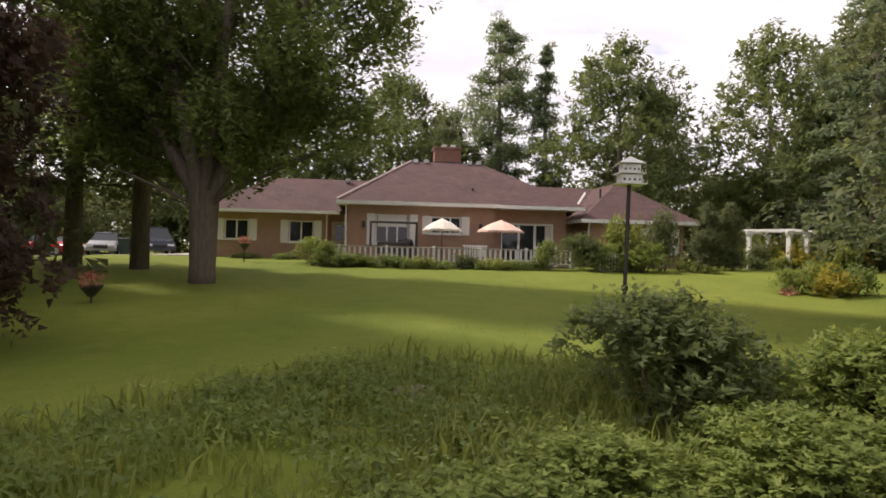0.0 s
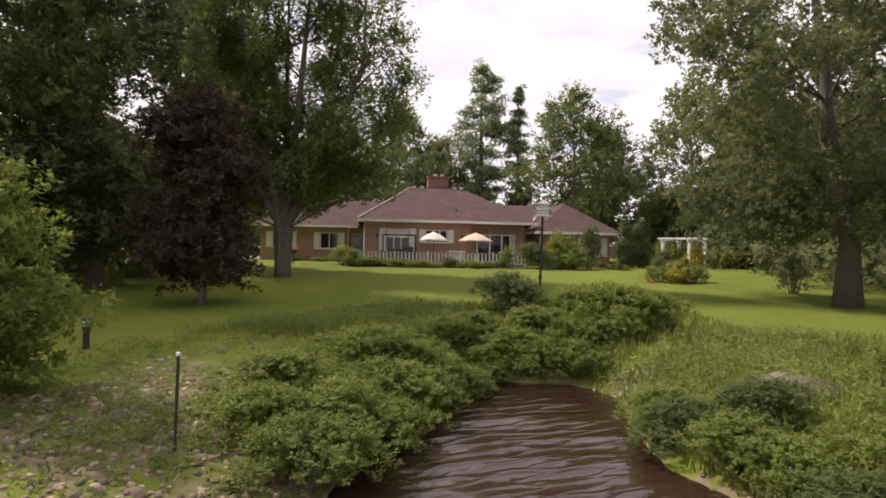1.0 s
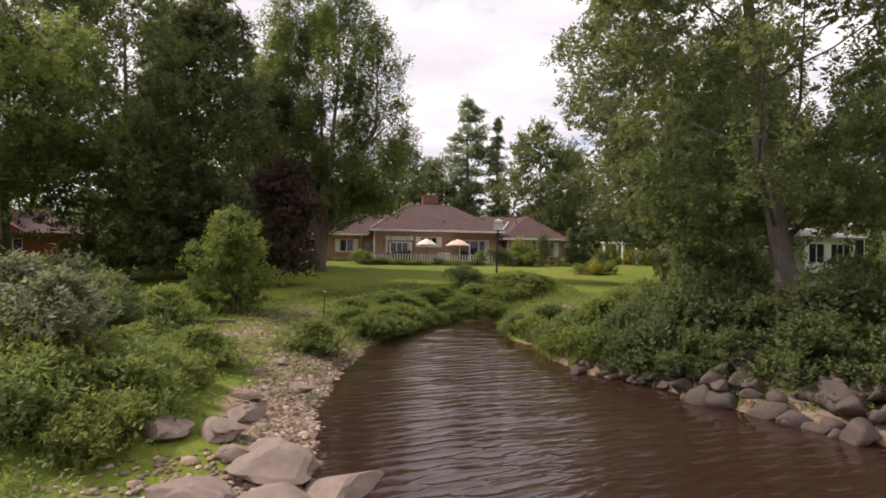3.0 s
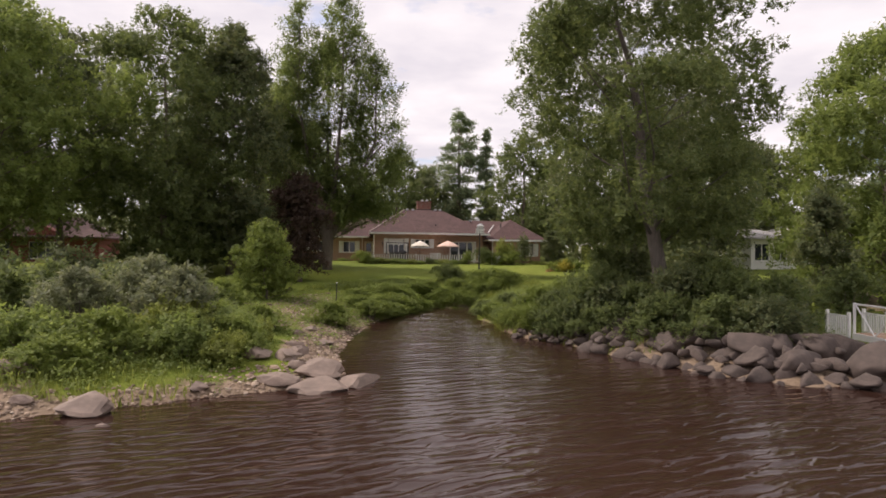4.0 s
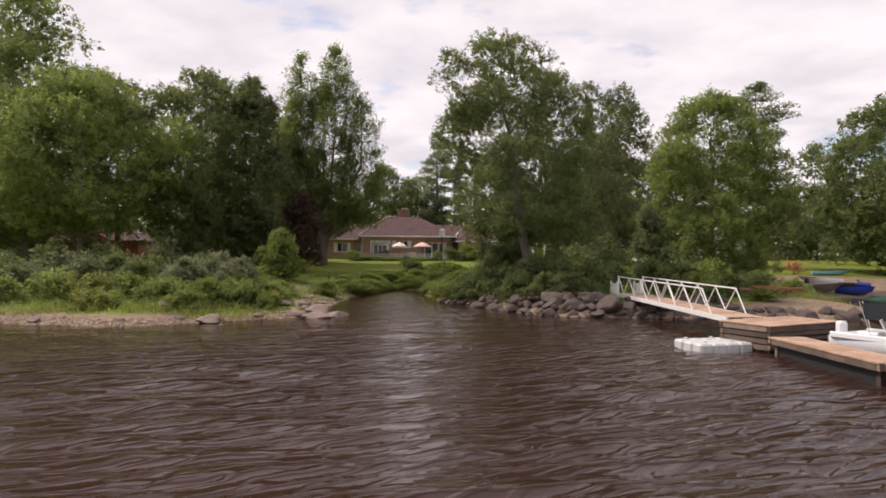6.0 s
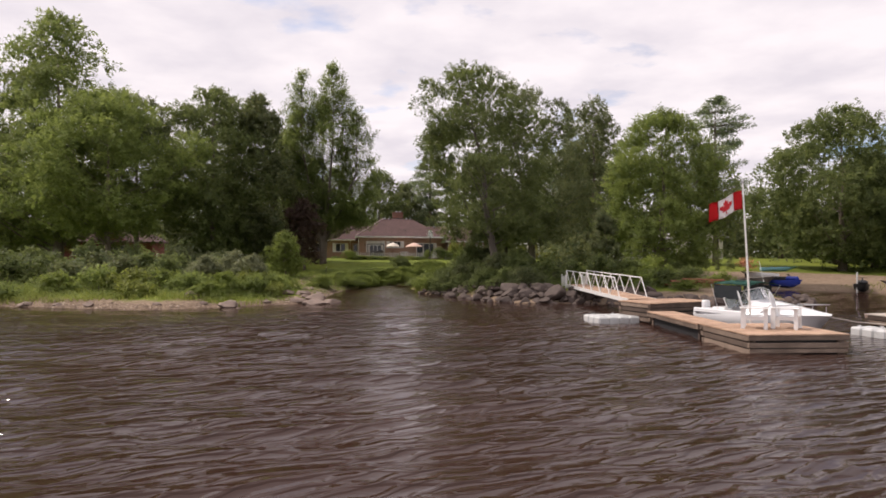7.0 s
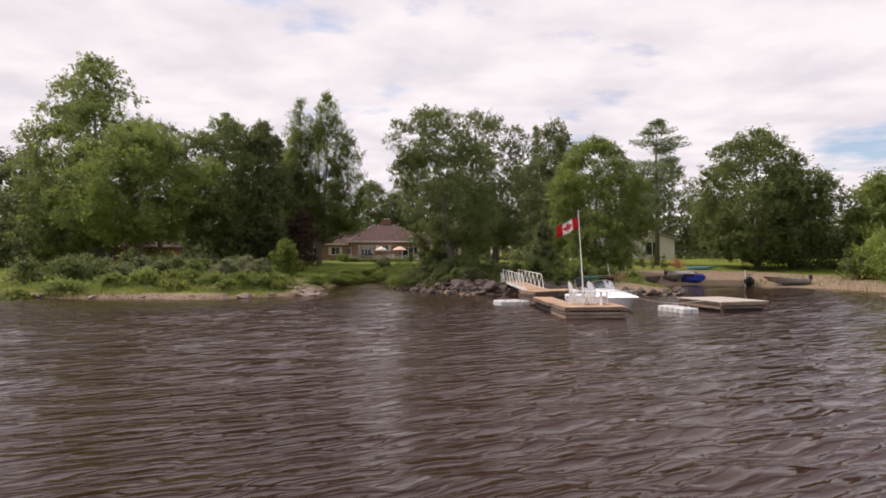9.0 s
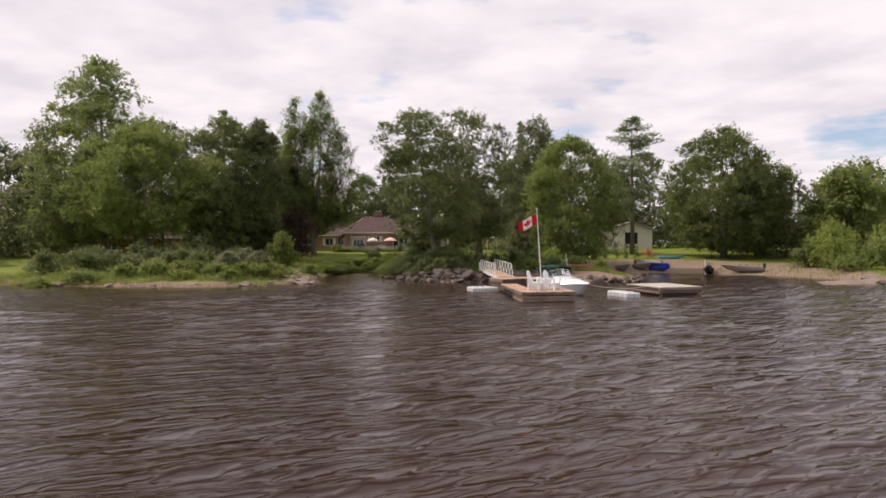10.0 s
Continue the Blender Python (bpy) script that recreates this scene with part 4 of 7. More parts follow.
def window(parent, x0, x1, z0, z1, y, panes=2, shutters=True, frame_mat=None, curtain=False, slats=False, t=0.07):
    """A window set into the front wall at depth y (the wall's face), with frame, sill, panes and shutters."""
    fm = frame_mat or WHITE
    bm = bmesh.new()
    for a in ((x0, x1, z1 - t, z1), (x0, x1, z0, z0 + t), (x0, x0 + t, z0 + t, z1 - t), (x1 - t, x1, z0 + t, z1 - t)):
        box(bm, a[0], a[1], y - 0.04, y + 0.05, a[2], a[3])
    w = (x1 - x0 - 2 * t) / panes
    for i in range(1, panes):
        c = x0 + t + w * i
        box(bm, c - t * 0.6, c + t * 0.6, y - 0.03, y + 0.05, z0 + t, z1 - t)
    win = part("window", bm, fm, parent)
    for i in range(panes):
        part("pane", bx(x0 + t + w * i, x0 + t + w * (i + 1), y + 0.012, y + 0.02, z0 + t, z1 - t), GLASS, win)
    if slats:
        for i in range(panes):
            bm = bmesh.new()
            for k in range(int((z1 - z0 - 0.2) / 0.09)):
                box(bm, x0 + t + w * i + 0.05, x0 + t + w * (i + 1) - 0.05, y - 0.008, y + 0.008, z0 + 0.12 + k * 0.09, z0 + 0.165 + k * 0.09)
            part("blind", bm, CREAM, win)
    part("sill", bx(x0 - 0.08, x1 + 0.08, y - 0.18, y - 0.102, z0 - 0.07, z0 - 0.004), fm, win)
    if shutters:
        for a, b in ((x0 - 0.46, x0 - 0.02), (x1 + 0.02, x1 + 0.46)):
            sh = part("shutter", bx(a, b, y - 0.145, y - 0.103, z0 - 0.05, z1 + 0.03, bevel=0.008), WHITE, parent)
            for k in range(9):
                zz = z0 + 0.05 + k * (z1 - z0 - 0.1) / 9
                part("louvre", bx(a + 0.06, b - 0.06, y - 0.156, y - 0.1455, zz, zz + (z1 - z0 - 0.1) / 9 * 0.6), WHITE, sh)
    return win


def wall_run(parent, x0, x1, y, z0, z1, holes, material=None, t=0.25):
    """A front wall along x with openings (xa, xb, za, zb) cut right through."""
    bm = bmesh.new()
    xs = sorted({x0, x1, *(v for h in holes for v in h[:2])})
    for a, b in zip(xs, xs[1:]):
        hs = sorted((h for h in holes if h[0] <= a + 1e-6 and h[1] >= b - 1e-6), key=lambda h: h[2])
        z = z0
        for h in hs:
            if h[2] > z + 1e-6:
                box(bm, a, b, y, y + t, z, h[2])
            z = h[3]
        if z1 > z + 1e-6:
            box(bm, a, b, y, y + t, z, z1)
    return part("wall", bm, material or BRICK, parent)


# pale roof tone, sunlight on the left hip put into the colour
SUNLIT_EDGE = plain("sunlit_hip_edge", (0.42, 0.33, 0.30), 0.8, 0.2)


def brick_house():
    root = thing("brick_house", pose(-5.0, 33.6, 2.2, 0, 0, 6), "buff brick bungalow with red-brown hipped shingle roof and white trim", "house")
    E, B = 3.1, -0.6
    # main block, front in two planes
    pic = (1.45, 3.2, 1.05, 2.6)
    mid = (4.35, 5.95, 1.65, 2.55)
    door = (8.25, 11.2, 0.22, 2.35)
    wall_run(root, 0, 7.75, 0, B, E, [pic, mid])
    wall_run(root, 7.75, 11.9, 0.8, B, E, [door])
    bm = bx(7.5, 7.75, 0.25, 0.8, B, E)
    box(bm, 0, 0.25, 0.25, 9.5, B, E)
    box(bm, 11.65, 11.9, 1.05, 9.5, B, E)
    box(bm, 0, 11.9, 9.5, 9.75, B, E)
    part("wall", bm, BRICK, root)
    part("room_lining", bx(0.3, 11.6, 3.5, 3.6, 0.1, E - 0.05), CREAM, root)
    part("floor_slab", bx(0.26, 11.6, 0.3, 9.4, -0.1, 0.1), WOOD_OLD, root)
    window(root, *pic, 0.1, 3)
    part("roller_blind", bx(1.56, 3.1, 0.085, 0.105, 1.95, 2.54), WHITE, root, "lowered white roller blind")
    window(root, *mid, 0.1, 3)
    # sliding door of three panels
    slid = window(root, *door, 0.9, 3, False, t=0.11)
    slid.name = "sliding_door"
    part("curtain", bx(10.75, 11.08, 0.902, 0.908, 0.34, 2.22), CREAM, slid, "drawn cream curtain")
    part("roof", hip_roof(-0.55, 12.5, -0.6, 10.2, E + 0.16, (3.5, 4.8, 6.05), (7.7, 4.8, 6.05)), ROOF, root)
    part("fascia", fascia(bmesh.new(), -0.55, 7.9, -0.6, 10.2, E - 0.04, E + 0.15), WHITE, root)
    part("fascia", bx(7.93, 12.5, -0.64, -0.60, E - 0.06, E + 0.13), WHITE, root)
    part("soffit", bx(-0.5, 12.4, -0.55, 0.9, E - 0.03, E - 0.006), WHITE, root)
    # right wing, forward
    part("wall", bx(12.9, 13.15, 0.05, 9, B, 2.55), BRICK, root)
    wall_run(root, 12.9, 18.2, -0.2, B, 2.55, [(14.4, 15.0, 0.9, 2.25), (16.2, 17.5, 0.85, 2.2)])
    part("wall", bx(17.95, 18.2, 0.05, 9, B, 2.55), BRICK, root)
    window(root, 14.4, 15.0, 0.9, 2.25, -0.1, 1, False)
    window(root, 16.2, 17.5, 0.85, 2.2, -0.1, 3, True, slats=True)
    part("roof", hip_roof(12.3, 18.8, -0.8, 9.2, 2.62, (15.5, 2.8, 4.95), (15.5, 7.0, 4.95)), ROOF, root)
    part("fascia", fascia(bmesh.new(), 12.3, 18.8, -0.8, 9.2, 2.42, 2.61), WHITE, root)
    part("soffit", bx(12.35, 18.75, -0.78, -0.2, 2.43, 2.455), WHITE, root)
    # link block between main block and right wing
    part("wall", bx(11.9, 12.9, 2.4, 9, B, E - 0.2), BRICK, root)
    part("roof", hip_roof(9.5, 15.5, 3.0, 11.5, E + 0.2, (9.8, 7.0, 5.0), (15.2, 7.0, 5.0)), ROOF, root)
    part("flashing", tube(bmesh.new(), [(12.35, 0.6, 3.25), (13.4, 2.2, 4.25)], [0.07, 0.07], 5), WHITE, root)
    # left wing, set back
    lw1, lw2 = (-7.1, -5.75, 1.15, 2.3), (-3.5, -2.1, 1.05, 2.3)
    wall_run(root, -8.0, -1.25, 3.9, B, 2.75, [lw1, lw2])
    part("wall", bx(-8.0, -7.75, 4.15, 10.5, B, 2.75), BRICK, root)
    wall_run(root, -1.25, 0.0, 4.3, B, 2.75, [(-1.1, -0.15, 0.15, 2.3)])
    window(root, *lw1, 4.0, 2)
    window(root, *lw2, 4.0, 2)
    ent = part("door", bx(-1.1, -0.15, 4.4, 4.46, 0.15, 2.3), CREAM, root, "cream back door with glazed upper half")
    part("pane", bx(-0.9, -0.35, 4.385, 4.395, 1.2, 2.1), GLASS, ent)
    part("handle", bx(-0.28, -0.22, 4.36, 4.398, 1.0, 1.12), STEEL, ent)
    part("roof", hip_roof(-8.6, 3.0, 3.3, 11.2, 2.88, (-5.0, 7.2, 5.05), (2.8, 7.2, 5.05)), ROOF, root)
    part("fascia", bx(-8.6, -0.6, 3.26, 3.297, 2.7, 2.87), WHITE, root)
    part("soffit", bx(-8.55, -0.6, 3.32, 3.9, 2.70, 2.725), WHITE, root)
    for x, y, z in ((-1.35, 3.75, 2.75), (-0.08, -0.08, 3.0), (12.82, -0.3, 2.4)):
        part("downpipe", tube(bmesh.new(), [(x, y - 0.15, z), (x, y, z - 0.25), (x, y, 0)], [0.045] * 3, 6), WHITE, root)
    # strip along the left hip that paints its edge as sunlit
    part("hip_cap", tube(bmesh.new(), [(-0.55, -0.6, E + 0.19), (3.5, 4.8, 6.08)], [0.07, 0.07], 5), SUNLIT_EDGE, root)
    # chimney and vents
    ch = part("chimney", bx(4.95, 6.55, 5.2, 6.4, 4.6, 6.95), BRICK_RED, root, "broad red brick chimney")
    part("cap", bx(4.88, 6.62, 5.13, 6.47, 6.95, 7.07), BRICK_RED, ch)
    for x in (5.4, 5.95):
        part("flue", bx(x, x + 0.3, 5.6, 5.9, 7.07, 7.28), STEEL, ch)
    part("flashing", bx(4.9, 6.6, 5.12, 5.2, 5.7, 6.15), DARK_METAL, ch)
    for x in (3.75, 4.4, 7.0, 7.55):
        v = part("roof_vent", bx(x - 0.14, x + 0.14, 4.5, 4.78, 5.95, 6.16, bevel=0.02), STEEL, root)
    for x, y, z in ((-0.3, 6.6, 4.95), (11.4, 6.3, 4.9)):
        part("roof_vent", bx(x - 0.14, x + 0.14, y, y + 0.28, z - 0.1, z + 0.14, bevel=0.02), STEEL, root)
    for x, y, z in ((6.7, 1.0, 3.75), (14.1, 1.6, 4.0)):
        part("vent_pipe", rod((x, y, z - 0.1), (x, y, z + 0.45), 0.06), BLACK, root)
    for x in (0.85, 7.0):
        lamp = part("wall_lamp", bx(x - 0.07, x + 0.07, -0.16, -0.004, 1.9, 2.22, bevel=0.02), DARK_METAL, root)
    return root


brick_house()


# ---- terrace ----
def terrace():
    base = pose(-5.0, 33.6, 2.2, 0, 0, 6)
    deck = thing("terrace_deck", base, "low timber terrace with white baluster railing", "deck")
    for i in range(24):
        part("plank", bx(-0.3, 11.2, -3.2 + i * 0.133, -3.2 + i * 0.133 + 0.125, 0.06, 0.10), WOOD_OLD, deck)
    part("skirt", bx(-0.3, 11.2, -3.26, -3.22, -0.3, 0.05), WOOD_OLD, deck)
    part("top_rail", bx(-0.4, 11.3, -3.22, -3.10, 0.86, 0.92, bevel=0.01), WOOD_GREY, deck)
    part("bottom_rail", bx(-0.3, 11.2, -3.19, -3.13, 0.2, 0.25), WHITE, deck)
    for i in range(46):
        x = -0.25 + i * 0.25
        if i % 9 == 0:
            part("post", bx(x - 0.06, x + 0.06, -3.24, -3.08, 0.0, 0.98, bevel=0.01), WHITE, deck)
        else:
            part("baluster", bx(x - 0.05, x + 0.05, -3.175, -3.145, 0.22, 0.86), WHITE, deck)

    def umbrella(x, y, canvas, label, s=1.0):
        u = thing("patio_umbrella", base @ pose(x, y, 0.1) @ Matrix.Diagonal((s, s, 1, 1)), label, "umbrella", "terrace umbrellas")
        part("pole", rod((0, 0, 0), (0, 0, 2.2), 0.025), DARK_METAL, u)
        part("base", lathe([(0.26, 0), (0.26, 0.06), (0.06, 0.1), (0.04, 0.25)], 14), DARK_METAL, u)
        bm = bmesh.new()
        top = bm.verts.new((0, 0, 2.28))
        rim = []
        for k in range(16):
            a = math.pi * k / 8
            r = 1.18 if k % 2 == 0 else 1.1
            rim.append((bm.verts.new((0.55 * r * math.cos(a), 0.55 * r * math.sin(a), 2.03)), bm.verts.new((r * math.cos(a), r * math.sin(a), 1.72 if k % 2 == 0 else 1.75)),
                        bm.verts.new((r * 1.01 * math.cos(a), r * 1.01 * math.sin(a), 1.62 if k % 2 == 0 else 1.66))))
        for k in range(16):
            p, q = rim[k], rim[(k + 1) % 16]
            bm.faces.new((top, p[0], q[0]))
            bm.faces.new((p[0], p[1], q[1], q[0]))
            bm.faces.new((p[1], p[2], q[2], q[1]))
        can = part("canopy", bm, canvas, u)
        for k in range(8):
            a = math.pi * k / 4
            part("rib", rod((0, 0, 2.24), (1.14 * math.cos(a), 1.14 * math.sin(a), 1.70), 0.008, 4), DARK_METAL, u)
        return u

    umbrella(4.75, -2.0, CANVAS_CREAM, "open cream canvas patio umbrella on the terrace", 0.82)
    umbrella(7.75, -1.8, CANVAS_PINK, "open salmon canvas patio umbrella on the terrace")
    fr = thing("swing_frame", base @ pose(2.35, -2.3, 0.1), "dark metal garden swing frame on the terrace", "swing")
    for x in (-1.12, 1.12):
        for y in (-0.5, 0.5):
            part("leg", rod((x, y, 0), (x, y * 0.25, 2.0), 0.05), DARK_METAL, fr)
    for y in (-0.12, 0.12):
        part("top_bar", rod((-1.16, y, 2.0), (1.16, y, 2.0), 0.05), DARK_METAL, fr)
    part("seat", bx(-0.8, 0.8, -0.25, 0.25, 0.45, 0.55, bevel=0.03), DARK_METAL, fr)
    part("backrest", bx(-0.8, 0.8, 0.2, 0.28, 0.55, 1.05, bevel=0.03), DARK_METAL, fr)
    gr = thing("barbecue", base @ pose(3.0, -1.2, 0.1), "black gas barbecue with hood on the terrace", "barbecue")
    part("cart", bx(-0.4, 0.4, -0.25, 0.25, 0.05, 0.8, bevel=0.02), DARK_METAL, gr)
    part("hood", bx(-0.38, 0.38, -0.26, 0.26, 0.82, 1.2, bevel=0.12), BLACK, gr)
    part("side_shelf", bx(-0.85, -0.42, -0.22, 0.22, 0.78, 0.83), STEEL, gr)
    for x in (-0.35, 0.35):
        part("wheel", rod((x, -0.28, 0.08), (x, -0.22, 0.08), 0.08, 12), BLACK, gr)

    def bench(x, y, rz, label):
        b = thing("patio_bench", base @ pose(x, y, 0.1, 0, 0, rz), label, "bench", "white benches")
        for i in range(4):
            part("slat", bx(-0.6, 0.6, -0.22 + i * 0.11, -0.13 + i * 0.11, 0.42, 0.45), WHITE, b)
        for i in range(9):
            part("slat", bx(-0.56 + i * 0.13, -0.50 + i * 0.13, 0.2, 0.23, 0.45, 0.9), WHITE, b)
        part("backrest", bx(-0.62, 0.62, 0.19, 0.24, 0.9, 0.97), WHITE, b)
        for sx in (-0.58, 0.52):
            for sy in (-0.22, 0.17):
                part("leg", bx(sx, sx + 0.06, sy, sy + 0.06, 0, 0.42), WHITE, b)

    bench(6.3, -2.6, 180, "white slatted garden bench on the terrace")
    bench(9.9, -2.4, 180, "white slatted garden bench on the terrace")
    pot = thing("planter", pose(6.5, 30.2, gz(6.5, 30.2)), "brown round planter pot with shrub by the terrace", "planter")
    part("pot", lathe([(0.28, 0), (0.42, 0.45), (0.44, 0.5), (0.38, 0.5), (0.36, 0.44)], 16), BRICK_RED, pot)
    new("plant", SHRUBS["dark"][0]).parent = pot
    pot.children[-1].matrix_basis = pose(0, 0, 0.45) @ Matrix.Diagonal((0.4, 0.4, 0.5, 1))
    gate = thing("garden_gate", pose(7.3, 30.0, gz(7.3, 30.0) + 0.0, 0, 0, 20), "low white picket gate beside the terrace", "gate")
    for i in range(7):
        part("picket", bx(i * 0.16, i * 0.16 + 0.08, 0, 0.025, 0.0, 0.85), WHITE, gate)
    part("rail", bx(0, 1.04, 0.027, 0.06, 0.65, 0.73), WHITE, gate)
    part("rail", bx(0, 1.04, 0.027, 0.06, 0.2, 0.28), WHITE, gate)


terrace()


# ---- long grass, weeds and stones of the banks ----
def unmown(x, y):
    """Below the mower's edge, which runs slantwise across the foot of the lawn."""
    return (y < 2) | (y > 12.5) | (y < np.minimum(10.8, 10 + (x + 1.2) * 1.3))


def blades(name, label, zones, material, seed, tall, width):
    """Curved grass blades over zones (x0, x1, y0, y1, count, height)."""
    rng = np.random.default_rng(seed)
    base, hs = [], []
    for x0, x1, y0, y1, n, h in zones:
        n = int(n * 0.62)
        x, y = rng.uniform(x0, x1, n), rng.uniform(y0, y1, n)
        patch = wobble(x * 1.7, y * 1.7, 1.0) + rng.normal(0, 0.35, n)
        keep = (shore_distance(x, y) > -0.1) & (patch > -0.35) & unmown(x, y)
        x, y = x[keep], y[keep]
        base.append(np.stack([x, y, height(x, y) - 0.03], 1))
        hs.append(h * rng.uniform(0.45, 1.2, len(x)) * (0.8 + 0.35 * wobble(x, y, 0.9)))
    p, h = np.concatenate(base), np.concatenate(hs)
    n = len(p)
    a = rng.uniform(0, 2 * math.pi, n)
    side = np.stack([np.cos(a), np.sin(a), 0 * a], 1) * (width * rng.uniform(0.6, 1.3, n))[:, None]
    b = rng.uniform(0, 2 * math.pi, n)
    out = np.stack([np.cos(b), np.sin(b), 0 * b], 1) * (h * rng.uniform(0.15, 0.6, n))[:, None]
    up = np.stack([0 * h, 0 * h, h], 1)
    mid, tip = p + up * 0.6 + out * 0.35, p + up * rng.uniform(0.8, 1.0, n)[:, None] + out
    v = np.stack([p - side, p + side, mid + side * 0.8, mid - side * 0.8, tip], 1).reshape(-1, 3)
    i = np.arange(n)[:, None] * 5
    loops = np.concatenate([i + (0, 1, 2, 3), i + (3, 2, 4)], 1).ravel()
    me = bpy.data.meshes.new(name)
    me.vertices.add(len(v))
    me.vertices.foreach_set("co", v.astype(np.float32).ravel())
    me.loops.add(len(loops))
    me.loops.foreach_set("vertex_index", loops.astype(np.int32))
    me.polygons.add(2 * n)
    me.polygons.foreach_set("loop_start", (np.arange(n)[:, None] * 7 + (0, 4)).ravel().astype(np.int32))
    me.update(calc_edges=True)
    me.materials.append(material)
    return tagged(new(name, me), label, "grass", kind="stuff")


blades("tall_grass", "long bright-green grass on the inlet's banks",
       [(-8, 9, 3.2, 10.5, 26000, 0.42), (-0.5, 7, 4, 9, 7000, 0.62), (4.0, 11, -9.5, 4, 26000, 0.6), (-8, 0, -6, 4, 5000, 0.10), (-9, -1.6, -20, -6, 9000, 0.11),
        (-34, -4, -22, -14.5, 26000, 0.5), (-9, -4.6, -19, -11.5, 5000, 0.32), (-7.5, -2.6, -11.5, 2, 4000, 0.16), (5, 30, -15, -8, 9000, 0.4), (-30, -8, -14, -6, 5000, 0.4), (40, 62, -20, -4, 5000, 0.5)], GRASS_LONG, 3, 0.5, 0.018)
blades("lawn_grass", "short mown grass of the lawn", [(-14, 14, 12.5, 24, 26000, 0.06), (7, 18, -4, 1.9, 9000, 0.06)], GRASS_LONG, 5, 0.07, 0.012)


def weeds(name, label, zones, material, seed, size):
    """Broad-leaved low weeds: rosettes of leaves over zones (x0, x1, y0, y1, plants, height)."""
    rng = np.random.default_rng(seed)
    pos = []
    for x0, x1, y0, y1, n, h in zones:
        x, y = rng.uniform(x0, x1, n), rng.uniform(y0, y1, n)
        keep = (shore_distance(x, y) > 0.1) & unmown(x, y) & (wobble(x * 1.3 + 2, y * 1.3) + rng.normal(0, 0.3, n) > -0.15)
        x, y = x[keep], y[keep]
        m = 11
        hh = h * rng.uniform(0.3, 1.2, (len(x), 1)) * rng.random((len(x), m)) ** 0.6
        px = x[:, None] + rng.normal(0, 0.10, (len(x), m))
        py = y[:, None] + rng.normal(0, 0.10, (len(x), m))
        pos.append(np.stack([px, py, height(x, y)[:, None] + hh + 0.02], -1).reshape(-1, 3))
    p = np.concatenate(pos)
    d = unit(rng, len(p)) * 0.6 + (0, 0, 0.8)
    return tagged(new(name, leaf_mesh(name, p, d / np.linalg.norm(d, axis=1, keepdims=True), size, material, rng)), label, "weeds", kind="stuff")


weeds("bank_weeds", "low leafy green weeds on the bank",
      [(-9, 4, 3.6, 9.5, 3800, 0.32), (-7, -1, -14, 3, 1800, 0.12), (-8, -4.3, -18, -11.5, 1600, 0.36), (-36, -3.2, -22.0, -15.5, 5200, 0.5), (4.0, 10, -9, 3.5, 3600, 0.5), (-30, -8, -15, -7, 1600, 0.5), (6, 28, -15.5, -9, 2200, 0.5)], LEAF_LIGHT, 8, 0.075)

STONES, SLABS = [], []


def stone_meshes():
    for s in range(7):
        rng = random.Random(40 + s)
        bm = bmesh.new()
        bmesh.ops.create_icosphere(bm, subdivisions=3 if s < 4 else 2, radius=0.5)
        off = Vector((rng.uniform(-9, 9), rng.uniform(-9, 9), rng.uniform(-9, 9)))
        for v in bm.verts:
            n = v.co.normalized()
            q = n * (0.42 + 0.2 * noise.noise(n * 1.3 + off) + 0.05 * noise.noise(n * 3.5 + off))
            for axis in (Vector((0.3, 0.5, 0.8)), Vector((-0.8, 0.2, 0.4)), Vector((0.5, -0.8, 0.2)), Vector((0, 0, -1))):
                d = q.dot(axis.normalized()) - 0.235
                if d > 0:
                    q -= axis.normalized() * d * 0.85
            v.co = Vector((q.x * 1.15, q.y * 0.95, q.z * 0.85))
        me = bpy.data.meshes.new("stone")
        bm.to_mesh(me)
        bm.free()
        me.shade_smooth()
        me.materials.append(ROCK)
        STONES.append(me)
        tan = me.copy()
        tan.shade_flat()
        tan.materials.clear()
        tan.materials.append(ROCK_TAN)
        SLABS.append(tan)


stone_meshes()


def along(points, step):
    out = []
    for (ax, ay), (bx_, by) in zip(points, points[1:]):
        n = max(1, int(math.hypot(bx_ - ax, by - ay) / step))
        out += [(ax + (bx_ - ax) * i / n, ay + (by - ay) * i / n) for i in range(n)]
    return out


